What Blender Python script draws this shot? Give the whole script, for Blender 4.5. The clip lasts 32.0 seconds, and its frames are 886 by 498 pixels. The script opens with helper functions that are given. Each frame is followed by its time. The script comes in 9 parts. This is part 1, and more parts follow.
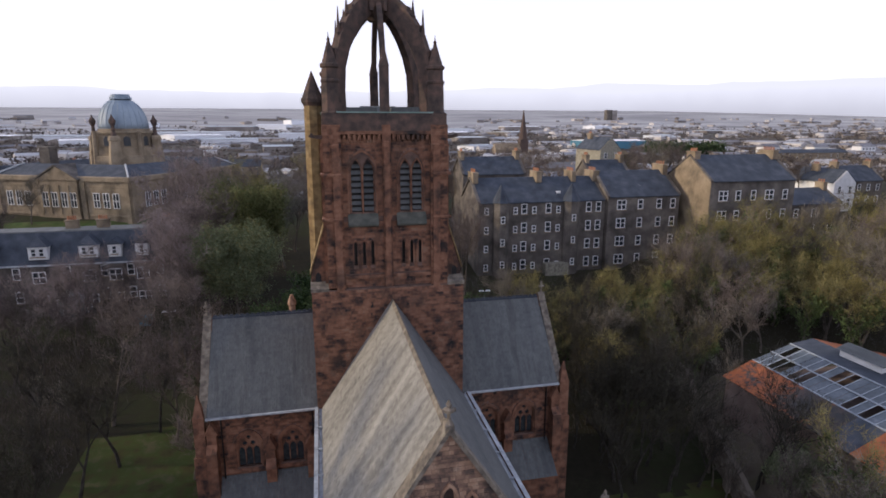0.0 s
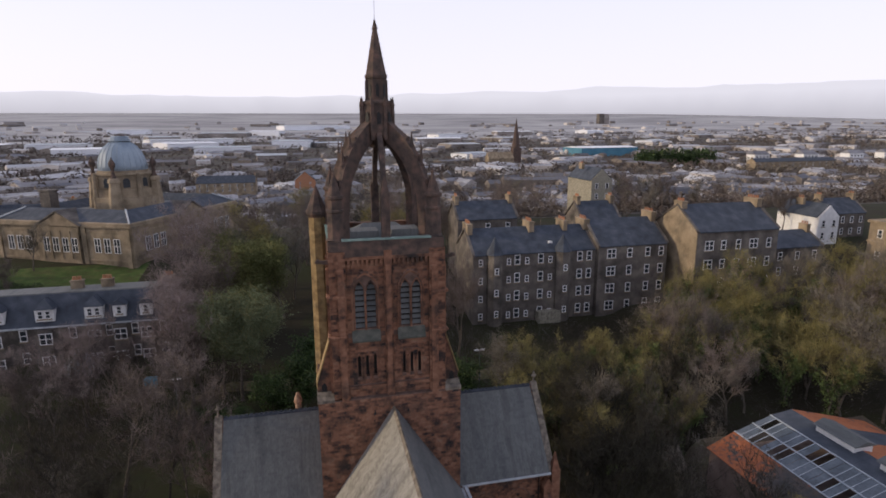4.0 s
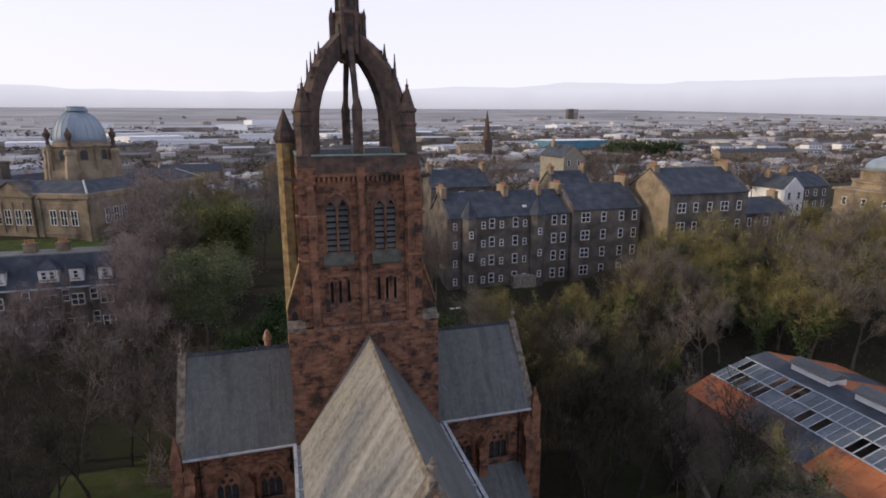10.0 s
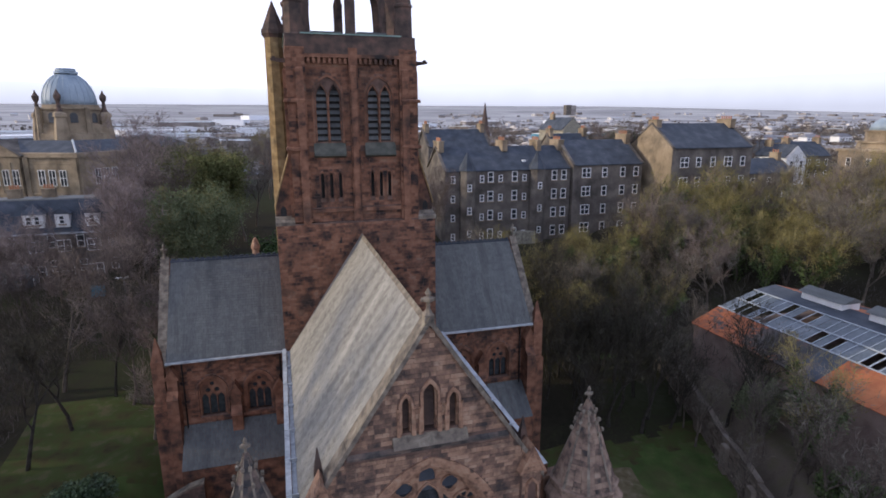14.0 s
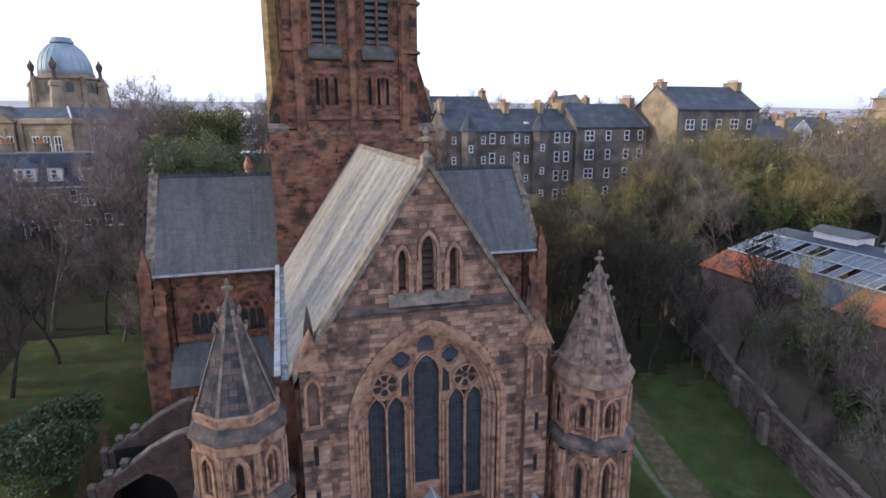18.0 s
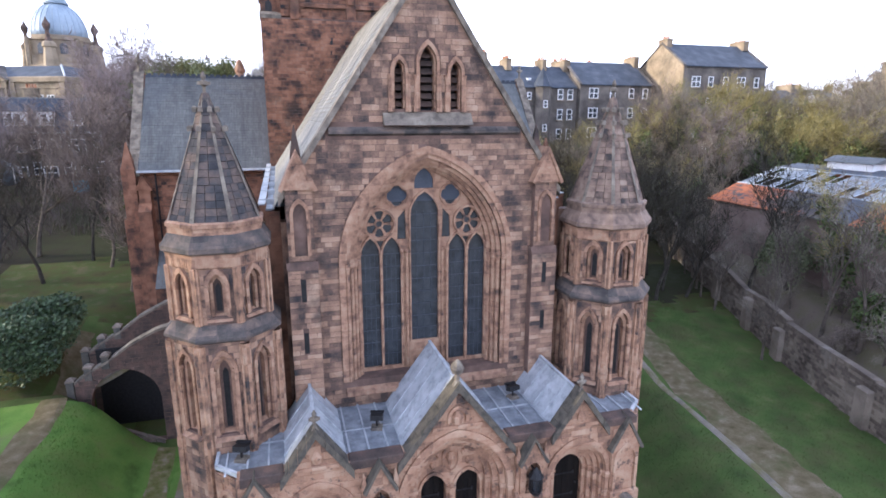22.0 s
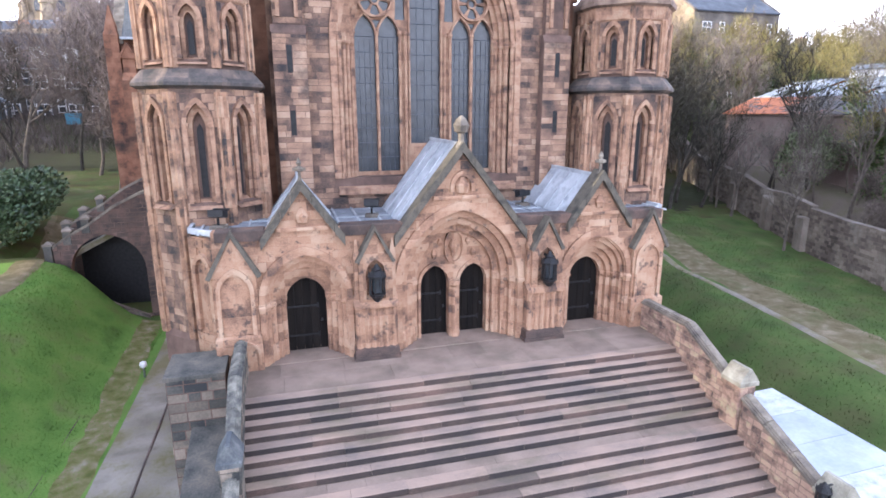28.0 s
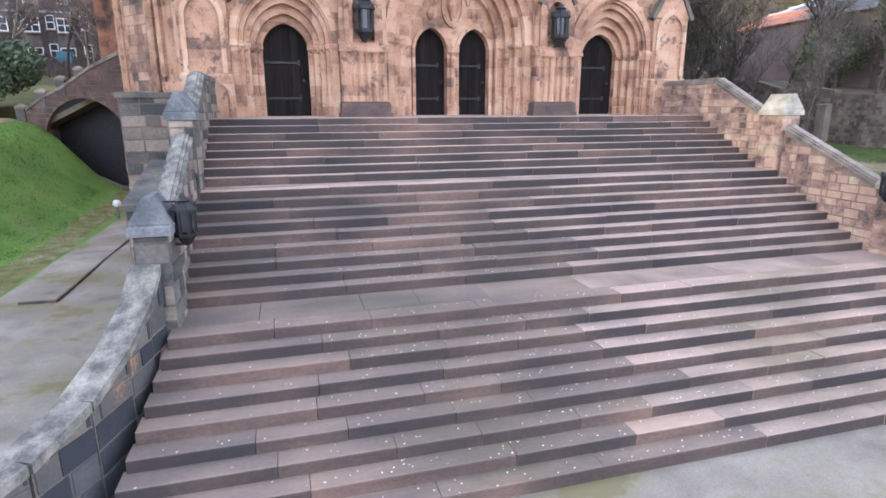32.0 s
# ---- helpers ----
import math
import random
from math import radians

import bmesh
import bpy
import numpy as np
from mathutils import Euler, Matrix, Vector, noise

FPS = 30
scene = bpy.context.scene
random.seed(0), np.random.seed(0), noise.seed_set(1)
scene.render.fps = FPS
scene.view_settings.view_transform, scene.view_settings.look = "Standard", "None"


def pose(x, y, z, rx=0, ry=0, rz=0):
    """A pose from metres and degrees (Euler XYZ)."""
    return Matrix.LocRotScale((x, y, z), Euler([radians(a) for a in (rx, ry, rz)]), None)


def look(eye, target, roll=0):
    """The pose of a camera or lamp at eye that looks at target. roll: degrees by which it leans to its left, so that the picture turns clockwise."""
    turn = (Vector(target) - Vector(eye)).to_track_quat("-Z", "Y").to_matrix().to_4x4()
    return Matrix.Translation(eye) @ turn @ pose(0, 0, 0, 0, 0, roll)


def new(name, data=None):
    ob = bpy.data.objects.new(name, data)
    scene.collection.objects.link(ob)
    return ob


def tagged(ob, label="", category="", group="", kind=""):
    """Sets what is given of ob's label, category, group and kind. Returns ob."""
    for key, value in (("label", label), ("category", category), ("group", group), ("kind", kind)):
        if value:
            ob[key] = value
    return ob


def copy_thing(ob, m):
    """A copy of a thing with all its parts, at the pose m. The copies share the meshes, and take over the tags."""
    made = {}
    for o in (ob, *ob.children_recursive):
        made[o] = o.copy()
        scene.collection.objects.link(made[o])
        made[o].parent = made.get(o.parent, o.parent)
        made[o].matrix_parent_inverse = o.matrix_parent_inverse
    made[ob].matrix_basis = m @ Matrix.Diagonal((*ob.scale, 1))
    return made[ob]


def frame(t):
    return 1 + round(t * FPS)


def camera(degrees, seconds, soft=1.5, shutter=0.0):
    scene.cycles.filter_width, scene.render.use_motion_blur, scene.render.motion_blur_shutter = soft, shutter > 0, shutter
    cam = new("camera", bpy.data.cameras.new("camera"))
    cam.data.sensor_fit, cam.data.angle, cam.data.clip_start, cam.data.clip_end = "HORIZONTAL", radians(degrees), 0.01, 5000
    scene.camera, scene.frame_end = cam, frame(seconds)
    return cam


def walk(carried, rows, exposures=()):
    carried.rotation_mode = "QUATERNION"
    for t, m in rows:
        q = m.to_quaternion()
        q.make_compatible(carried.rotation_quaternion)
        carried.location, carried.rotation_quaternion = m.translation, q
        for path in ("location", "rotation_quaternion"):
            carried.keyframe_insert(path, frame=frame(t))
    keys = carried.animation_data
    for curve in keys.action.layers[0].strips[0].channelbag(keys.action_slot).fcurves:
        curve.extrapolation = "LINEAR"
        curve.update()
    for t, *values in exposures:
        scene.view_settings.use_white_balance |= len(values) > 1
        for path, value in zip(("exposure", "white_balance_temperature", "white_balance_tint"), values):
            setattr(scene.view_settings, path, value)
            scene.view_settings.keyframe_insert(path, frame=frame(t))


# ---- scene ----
cam = camera(76.8, 32.0, soft=1.7)
PATH = [
    (0, (-5.216, -22.456, 34.948), (-4.798, -20.548, 34.516), -0),
    (1, (-5.349, -22.823, 37.280), (-4.938, -20.916, 36.838), 0.2),
    (2, (-5.531, -23.015, 40.656), (-5.124, -21.106, 40.218), 0.1),
    (3, (-5.624, -23.242, 43.710), (-5.205, -21.334, 43.283), -0.2),
    (3.5, (-5.672, -23.350, 44.253), (-5.243, -21.444, 43.829), -0.3),
    (5.5, (-5.795, -23.339, 45.020), (-5.331, -21.441, 44.594), -0),
    (6, (-5.800, -23.499, 44.977), (-5.332, -21.601, 44.555), -0.1),
    (7, (-5.833, -23.251, 43.592), (-5.346, -21.357, 43.171), 0.1),
    (8, (-5.820, -23.214, 42.594), (-5.321, -21.325, 42.167), -0.3),
    (9, (-5.844, -22.928, 40.678), (-5.327, -21.045, 40.245), -0.1),
    (10, (-5.962, -22.732, 38.185), (-5.426, -20.855, 37.748), -0.2),
    (11, (-5.804, -22.671, 36.275), (-5.257, -20.797, 35.840), -0.1),
    (12, (-5.799, -22.481, 33.732), (-5.244, -20.612, 33.289), 0),
    (13, (-5.814, -22.316, 31.315), (-5.261, -20.446, 30.872), 0),
    (14, (-5.790, -22.163, 29.799), (-5.247, -20.290, 29.355), -0.2),
    (14.5, (-5.744, -22.151, 29.263), (-5.203, -20.278, 28.818), -0.3),
    (16.5, (-5.665, -22.099, 25.453), (-5.117, -20.229, 25.003), 0),
    (17, (-5.693, -22.057, 24.496), (-5.146, -20.186, 24.048), 0),
    (18, (-5.648, -21.826, 23.094), (-5.109, -19.953, 22.644), -0.2),
    (19, (-5.678, -21.712, 21.718), (-5.136, -19.842, 21.263), -0.1),
    (20, (-5.525, -21.590, 19.804), (-4.977, -19.721, 19.347), 0),
    (21, (-5.481, -21.476, 17.817), (-4.936, -19.607, 17.359), 0.1),
    (22, (-5.539, -21.407, 15.946), (-5.001, -19.538, 15.483), 0.1),
    (23, (-5.516, -21.340, 14.398), (-4.981, -19.469, 13.933), -0.1),
    (24, (-5.483, -21.222, 12.712), (-4.948, -19.353, 12.242), -0),
    (25, (-5.460, -21.168, 11.051), (-4.932, -19.299, 10.575), -0.1),
    (25.5, (-5.471, -21.085, 10.180), (-4.946, -19.216, 9.701), -0),
    (27.5, (-5.376, -21.083, 8.641), (-4.856, -19.212, 8.160), -0.1),
    (28, (-5.385, -21.072, 7.744), (-4.860, -19.202, 7.263), 0),
    (29, (-5.318, -20.980, 5.753), (-4.793, -19.112, 5.269), 0.1),
    (30, (-5.276, -20.909, 3.925), (-4.756, -19.043, 3.430), -0),
    (31, (-5.254, -20.879, 2.291), (-4.732, -19.012, 1.799), -0),
    (32, (-5.148, -20.823, 0.217), (-4.634, -18.952, -0.270), -0.2),
]
EXPO = [(0, -0.9, 5950, 14), (6, -1.17, 6350, 14), (9, -1.15, 6250, 14), (13, -0.8, 5750, 13), (16, -0.52, 5600, 13), (19, -0.12, 5550, 12), (21.5, 0.45, 5480, 12), (24, 1.0, 5450, 12), (28, 1.22, 5650, 11), (30, 1.33, 5700, 11), (32, 1.34, 5780, 11)]
walk(cam, [(t, look(eye, target, roll)) for t, eye, target, roll in PATH], EXPO)

# ---- daylight: low hazy sun from the west side, white sky ----
SUN_DIR = Vector((-0.90, 0.14, 0.30)).normalized()
world = bpy.data.worlds.new("sky")
scene.world = world
world.use_nodes = True
wn, wl = world.node_tree.nodes, world.node_tree.links
sky = wn.new("ShaderNodeTexSky")
sky.sky_type, sky.sun_disc = "NISHITA", False
sky.sun_elevation = math.asin(SUN_DIR.z)
sky.sun_rotation = math.atan2(SUN_DIR.x, SUN_DIR.y)
sky.air_density, sky.dust_density, sky.ozone_density = 1.0, 4.0, 1.0
veil = wn.new("ShaderNodeMix")
veil.data_type = "RGBA"
veil.inputs[0].default_value = 0.72
wl.new(sky.outputs[0], veil.inputs[6])
# the haze is brightest low over the horizon and thins towards the zenith
sky_at, sky_up, haze = wn.new("ShaderNodeTexCoord"), wn.new("ShaderNodeSeparateXYZ"), wn.new("ShaderNodeValToRGB")
wl.new(sky_at.outputs["Generated"], sky_up.inputs[0])
wl.new(sky_up.outputs["Z"], haze.inputs[0])
haze.color_ramp.elements[0].color = (1.02, 0.975, 1.03, 1)
haze.color_ramp.elements[1].color = (0.27, 0.30, 0.40, 1)
mid_sky = haze.color_ramp.elements.new(0.35)
mid_sky.color = (0.82, 0.82, 0.93, 1)
bright = wn.new("ShaderNodeVectorMath")
bright.operation = "SCALE"
bright.inputs["Scale"].default_value = 19.0
wl.new(haze.outputs[0], bright.inputs[0])
wl.new(bright.outputs[0], veil.inputs[7])
bg = wn["Background"]
bg.inputs[1].default_value = 0.15
wl.new(veil.outputs[2], bg.inputs[0])
sun = new("sun", bpy.data.lights.new("sun", "SUN"))
sun.data.energy, sun.data.angle, sun.data.color = 4.6, radians(1.0), (1.0, 0.79, 0.50)
sun.matrix_world = look(SUN_DIR * 200, (0, 0, 0))

# ---- materials ----
def material(name, stops, scale=3.0, rough=0.85, bump=0.3, fine=40.0, metal=0.0, island=0.0, obj=0.0, stain=0.0, stain_col=(0.03, 0.028, 0.026), stain_scale=0.8, spec=0.3, stretch=(1, 1, 1), blocks=0.0, cover=(0.5, 0.66)):
    """A weathered surface: two scales of noise through a colour ramp, per-piece shifts, stains and relief."""
    m = bpy.data.materials.new(name)
    m.use_nodes = True
    n, l = m.node_tree.nodes, m.node_tree.links
    p = n["Principled BSDF"]
    p.inputs["Roughness"].default_value = rough
    p.inputs["Metallic"].default_value = metal
    p.inputs["Specular IOR Level"].default_value = spec
    geo = n.new("ShaderNodeNewGeometry")
    mp = n.new("ShaderNodeMapping")
    mp.inputs["Scale"].default_value = stretch
    l.new(geo.outputs["Position"], mp.inputs[0])
    big = n.new("ShaderNodeTexNoise")
    big.inputs["Scale"].default_value = scale
    big.inputs["Detail"].default_value = 5
    l.new(mp.outputs[0], big.inputs["Vector"])
    small = n.new("ShaderNodeTexNoise")
    small.inputs["Scale"].default_value = fine
    small.inputs["Detail"].default_value = 3
    l.new(mp.outputs[0], small.inputs["Vector"])
    add = n.new("ShaderNodeMath")
    add.operation = "MULTIPLY_ADD"
    add.inputs[1].default_value = 0.35
    l.new(small.outputs[0], add.inputs[0])
    l.new(big.outputs[0], add.inputs[2])
    fac = add.outputs[0]
    shift = n.new("ShaderNodeMath")
    shift.operation = "MULTIPLY_ADD"
    shift.inputs[1].default_value = 1.0
    shift.inputs[2].default_value = -0.17
    l.new(fac, shift.inputs[0])
    fac = shift.outputs[0]
    if island or obj:
        pick = geo.outputs["Random Per Island"] if island else n.new("ShaderNodeObjectInfo").outputs["Random"]
        a = n.new("ShaderNodeMath")
        a.operation = "MULTIPLY_ADD"
        a.inputs[1].default_value = island or obj
        l.new(pick, a.inputs[0])
        b = n.new("ShaderNodeMath")
        b.operation = "SUBTRACT"
        b.inputs[1].default_value = (island or obj) / 2
        l.new(fac, a.inputs[2])
        l.new(a.outputs[0], b.inputs[0])
        fac = b.outputs[0]
    if blocks:
        snap = n.new("ShaderNodeVectorMath")
        snap.operation = "SNAP"
        snap.inputs[1].default_value = (0.47, 0.53, 0.29)
        l.new(geo.outputs["Position"], snap.inputs[0])
        rnd = n.new("ShaderNodeTexWhiteNoise")
        l.new(snap.outputs[0], rnd.inputs[0])
        a = n.new("ShaderNodeMath")
        a.operation = "MULTIPLY_ADD"
        a.inputs[1].default_value = blocks
        l.new(rnd.outputs[0], a.inputs[0])
        l.new(fac, a.inputs[2])
        b = n.new("ShaderNodeMath")
        b.operation = "SUBTRACT"
        b.inputs[1].default_value = blocks / 2
        l.new(a.outputs[0], b.inputs[0])
        fac = b.outputs[0]
    ramp = n.new("ShaderNodeValToRGB")
    cr = ramp.color_ramp
    while len(cr.elements) < len(stops):
        cr.elements.new(0.5)
    for e, (pos, col) in zip(cr.elements, stops):
        e.position, e.color = pos, (*col, 1)
    l.new(fac, ramp.inputs[0])
    col = ramp.outputs[0]
    if stain:
        st = n.new("ShaderNodeTexNoise")
        st.inputs["Scale"].default_value = stain_scale
        st.inputs["Detail"].default_value = 8
        st.inputs["Roughness"].default_value = 0.65
        l.new(mp.outputs[0], st.inputs["Vector"])
        sr = n.new("ShaderNodeMapRange")
        sr.inputs[1].default_value, sr.inputs[2].default_value = cover
        sr.inputs[4].default_value = stain
        l.new(st.outputs[0], sr.inputs[0])
        mx = n.new("ShaderNodeMix")
        mx.data_type = "RGBA"
        mx.inputs[7].default_value = (*stain_col, 1)
        l.new(sr.outputs[0], mx.inputs[0])
        l.new(col, mx.inputs[6])
        col = mx.outputs[2]
    l.new(col, p.inputs["Base Color"])
    if bump:
        bp = n.new("ShaderNodeBump")
        bp.inputs["Strength"].default_value = bump
        bp.inputs["Distance"].default_value = 0.02
        l.new(add.outputs[0], bp.inputs["Height"])
        l.new(bp.outputs[0], p.inputs["Normal"])
    return m


SOOT = (0.032, 0.030, 0.032)
STONE_STOPS = [(0.18, (0.03593, 0.03438, 0.03585)), (0.30, (0.09472, 0.06876, 0.05723)), (0.44, (0.1943, 0.1233, 0.08924)), (0.60, (0.3238, 0.2022, 0.1359)), (0.82, (0.4291, 0.3033, 0.2157))]
M_stone = material("red_sandstone_blocks", STONE_STOPS, 1.3, 0.9, 0.35, 30, island=0.36, stain=0.8, stain_col=SOOT, stain_scale=0.7)
M_stone_p = material("red_sandstone_block", STONE_STOPS, 1.3, 0.9, 0.35, 30, obj=0.36, stain=0.8, stain_col=SOOT, stain_scale=0.7)
M_mortar = material("sandstone_wall", [(0.2, (0.06, 0.045, 0.04)), (0.5, (0.14, 0.09, 0.072)), (0.8, (0.21, 0.145, 0.115))], 1.5, 0.95, 0.4, 30, stain=0.5)
M_dress = material("dressed_sandstone", [(0.18, (0.05981, 0.04651, 0.04176)), (0.34, (0.1943, 0.1146, 0.07762)), (0.52, (0.3238, 0.1926, 0.1261)), (0.8, (0.4088, 0.2783, 0.1891))], 3.2, 0.88, 0.35, 25, stain=0.4, stain_col=SOOT, stain_scale=2.0, blocks=0.26, cover=(0.55, 0.7))
M_pink = material("pale_pink_sandstone", [(0.18, (0.09968, 0.06674, 0.05142)), (0.34, (0.249, 0.1435, 0.09318)), (0.52, (0.3684, 0.2205, 0.1418)), (0.8, (0.4584, 0.3188, 0.2197))], 1.6, 0.88, 0.35, 25, stain=0.65, stain_col=(0.065, 0.054, 0.05), stain_scale=3.6, blocks=0.34, cover=(0.57, 0.66))
PORCH_STOPS = [(0.18, (0.03987, 0.03746, 0.03881)), (0.32, (0.1791, 0.1059, 0.07181)), (0.52, (0.3542, 0.2099, 0.134)), (0.85, (0.4483, 0.3188, 0.2216))]
M_porch = material("porch_stone_blocks", PORCH_STOPS, 1.4, 0.88, 0.35, 25, island=0.3, stain=0.75, stain_col=(0.045, 0.04, 0.04), stain_scale=3.4, blocks=0.2, cover=(0.56, 0.64))
M_quoin = material("dressed_corner_stones", [(0.18, (0.04989, 0.04449, 0.04265)), (0.32, (0.1892, 0.1136, 0.07565)), (0.52, (0.3441, 0.2022, 0.128)), (0.8, (0.4291, 0.2928, 0.199))], 2.4, 0.88, 0.35, 25, island=0.4, stain=0.5, stain_col=SOOT, stain_scale=1.6, cover=(0.54, 0.68))
M_porch_p = material("porch_stone_block", PORCH_STOPS, 1.4, 0.88, 0.35, 25, obj=0.3, stain=0.75, stain_col=(0.045, 0.04, 0.04), stain_scale=3.4, cover=(0.56, 0.64))
M_dark = material("soot_dark_stone", [(0.2, (0.03, 0.027, 0.026)), (0.5, (0.09, 0.065, 0.055)), (0.8, (0.2, 0.12, 0.09))], 1.6, 0.9, 0.4, 25, stain=0.3)
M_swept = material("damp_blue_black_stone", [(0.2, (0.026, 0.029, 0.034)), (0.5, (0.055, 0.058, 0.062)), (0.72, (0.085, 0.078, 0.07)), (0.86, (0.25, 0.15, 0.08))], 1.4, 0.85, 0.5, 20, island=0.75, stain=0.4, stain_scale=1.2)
M_lichen = material("lichened_coping_stone", [(0.2, (0.07, 0.064, 0.057)), (0.5, (0.18, 0.152, 0.122)), (0.8, (0.32, 0.285, 0.225))], 2.0, 0.95, 0.4, 25, stain=0.6, stain_scale=1.5)
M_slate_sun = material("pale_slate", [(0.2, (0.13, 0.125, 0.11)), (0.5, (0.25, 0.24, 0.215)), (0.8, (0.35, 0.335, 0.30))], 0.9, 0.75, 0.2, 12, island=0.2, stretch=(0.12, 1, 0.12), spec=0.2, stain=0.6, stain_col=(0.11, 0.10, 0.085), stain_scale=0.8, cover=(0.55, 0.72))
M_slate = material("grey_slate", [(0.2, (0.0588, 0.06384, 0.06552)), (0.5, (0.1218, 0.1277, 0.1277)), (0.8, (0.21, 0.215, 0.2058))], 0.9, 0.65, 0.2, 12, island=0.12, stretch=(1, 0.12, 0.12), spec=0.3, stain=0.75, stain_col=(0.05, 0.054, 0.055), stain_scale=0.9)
M_coping = material("sooty_lichened_coping", [(0.2, (0.03, 0.03, 0.03)), (0.42, (0.075, 0.068, 0.056)), (0.62, (0.15, 0.13, 0.10)), (0.88, (0.28, 0.24, 0.185))], 3.0, 0.92, 0.4, 30, stain=0.5, stain_scale=3.0)
M_soot = material("sooty_moulding", [(0.2, (0.035, 0.034, 0.036)), (0.45, (0.085, 0.075, 0.07)), (0.65, (0.15, 0.115, 0.095)), (0.88, (0.25, 0.18, 0.14))], 1.8, 0.9, 0.35, 25, stain=0.4, stain_scale=1.5, blocks=0.25)
M_roof = material("dark_roof_slate", [(0.2, (0.028, 0.033, 0.045)), (0.5, (0.05, 0.06, 0.078)), (0.8, (0.09, 0.10, 0.125))], 0.6, 0.65, 0.1, 12, spec=0.25)
M_lead = material("weathered_lead", [(0.2, (0.26, 0.285, 0.31)), (0.5, (0.42, 0.445, 0.47)), (0.8, (0.57, 0.595, 0.62))], 1.5, 0.5, 0.15, 20, stain=0.65, stain_col=(0.17, 0.185, 0.21), stain_scale=2.4, spec=0.5)
M_leadflat = material("dirty_lead_flats", [(0.2, (0.12, 0.135, 0.155)), (0.5, (0.225, 0.245, 0.27)), (0.8, (0.36, 0.385, 0.41))], 2.2, 0.55, 0.2, 20, stain=0.6, stain_col=(0.10, 0.11, 0.125), stain_scale=2.0, spec=0.4)
M_glass = material("leaded_dark_glass", [(0.3, (0.016, 0.02, 0.025)), (0.7, (0.045, 0.053, 0.062))], 3, 0.25, 0.1, 30, spec=0.6)
# ironwork, and also the black sheets that stand for darkness in openings
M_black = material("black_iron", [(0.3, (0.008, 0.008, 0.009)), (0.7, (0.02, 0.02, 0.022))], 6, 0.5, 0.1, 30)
M_door = material("dark_oak_door", [(0.3, (0.006, 0.0055, 0.0055)), (0.7, (0.018, 0.015, 0.013))], 4, 0.85, 0.2, 30, spec=0.1, stretch=(1, 1, 0.1))
M_step = material("worn_step_stone", [(0.08, (0.09331, 0.08865, 0.09196)), (0.32, (0.2216, 0.1726, 0.1428)), (0.55, (0.3208, 0.2367, 0.1876)), (0.8, (0.3907, 0.2776, 0.2081))], 1.3, 0.8, 0.3, 30, obj=0.18, stain=0.6, stain_col=(0.105, 0.098, 0.05), stain_scale=0.5, stretch=(0.5, 1, 1))
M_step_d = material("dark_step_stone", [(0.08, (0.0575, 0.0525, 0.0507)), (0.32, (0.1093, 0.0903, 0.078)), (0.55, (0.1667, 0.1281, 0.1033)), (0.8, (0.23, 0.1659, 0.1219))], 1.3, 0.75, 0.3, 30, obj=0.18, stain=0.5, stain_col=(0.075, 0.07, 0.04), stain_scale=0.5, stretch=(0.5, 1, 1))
M_flag = material("porch_flagstone", [(0.2, (0.155, 0.118, 0.095)), (0.5, (0.245, 0.186, 0.148)), (0.8, (0.32, 0.246, 0.196))], 1.2, 0.92, 0.2, 30, obj=0.2, stain=0.45, stain_col=(0.12, 0.105, 0.075), spec=0.15)
M_grass = material("mown_grass", [(0.2, (0.036, 0.052, 0.018)), (0.45, (0.058, 0.092, 0.026)), (0.6, (0.076, 0.108, 0.032)), (0.8, (0.12, 0.122, 0.056))], 0.5, 0.95, 0.8, 14, spec=0.1, stain=0.7, stain_col=(0.070, 0.064, 0.030), stain_scale=0.45, cover=(0.44, 0.66))
M_lawn = material("green_bank_grass", [(0.2, (0.055, 0.092, 0.022)), (0.45, (0.098, 0.182, 0.038)), (0.6, (0.128, 0.21, 0.048)), (0.8, (0.18, 0.21, 0.085))], 0.7, 0.95, 0.8, 16, spec=0.1, stain=0.6, stain_col=(0.062, 0.066, 0.026), stain_scale=0.35, cover=(0.50, 0.70))
M_earth = material("winter_ground", [(0.2, (0.018, 0.017, 0.011)), (0.45, (0.034, 0.030, 0.020)), (0.6, (0.034, 0.038, 0.018)), (0.8, (0.055, 0.05, 0.034))], 0.06, 0.95, 0.5, 1.5, spec=0.1)
M_gravel = material("pale_gravel", [(0.2, (0.12, 0.104, 0.08)), (0.45, (0.20, 0.178, 0.145)), (0.6, (0.265, 0.24, 0.205)), (0.8, (0.36, 0.33, 0.29))], 1.1, 0.95, 0.7, 45, spec=0.1, stain=0.85, stain_col=(0.13, 0.115, 0.05), stain_scale=0.55, cover=(0.45, 0.58))
M_bark = material("brown_bark", [(0.2, (0.05, 0.042, 0.035)), (0.6, (0.12, 0.10, 0.082)), (0.8, (0.18, 0.16, 0.135))], 3, 0.95, 0.5, 20)
M_twig = material("bare_twigs", [(0.2, (0.085, 0.074, 0.058)), (0.5, (0.165, 0.145, 0.118)), (0.8, (0.25, 0.225, 0.19))], 0.5, 0.95, 0, 3, island=0.4, spec=0.1)
M_twig_b = material("budding_twigs", [(0.2, (0.1, 0.08125, 0.036)), (0.5, (0.2, 0.175, 0.072)), (0.8, (0.2875, 0.2625, 0.12))], 0.5, 0.95, 0, 3, island=0.4, spec=0.1)
M_bark_d = material("dark_wet_bark", [(0.2, (0.022, 0.02, 0.017)), (0.6, (0.052, 0.046, 0.038)), (0.8, (0.085, 0.076, 0.064))], 3, 0.95, 0.5, 20)
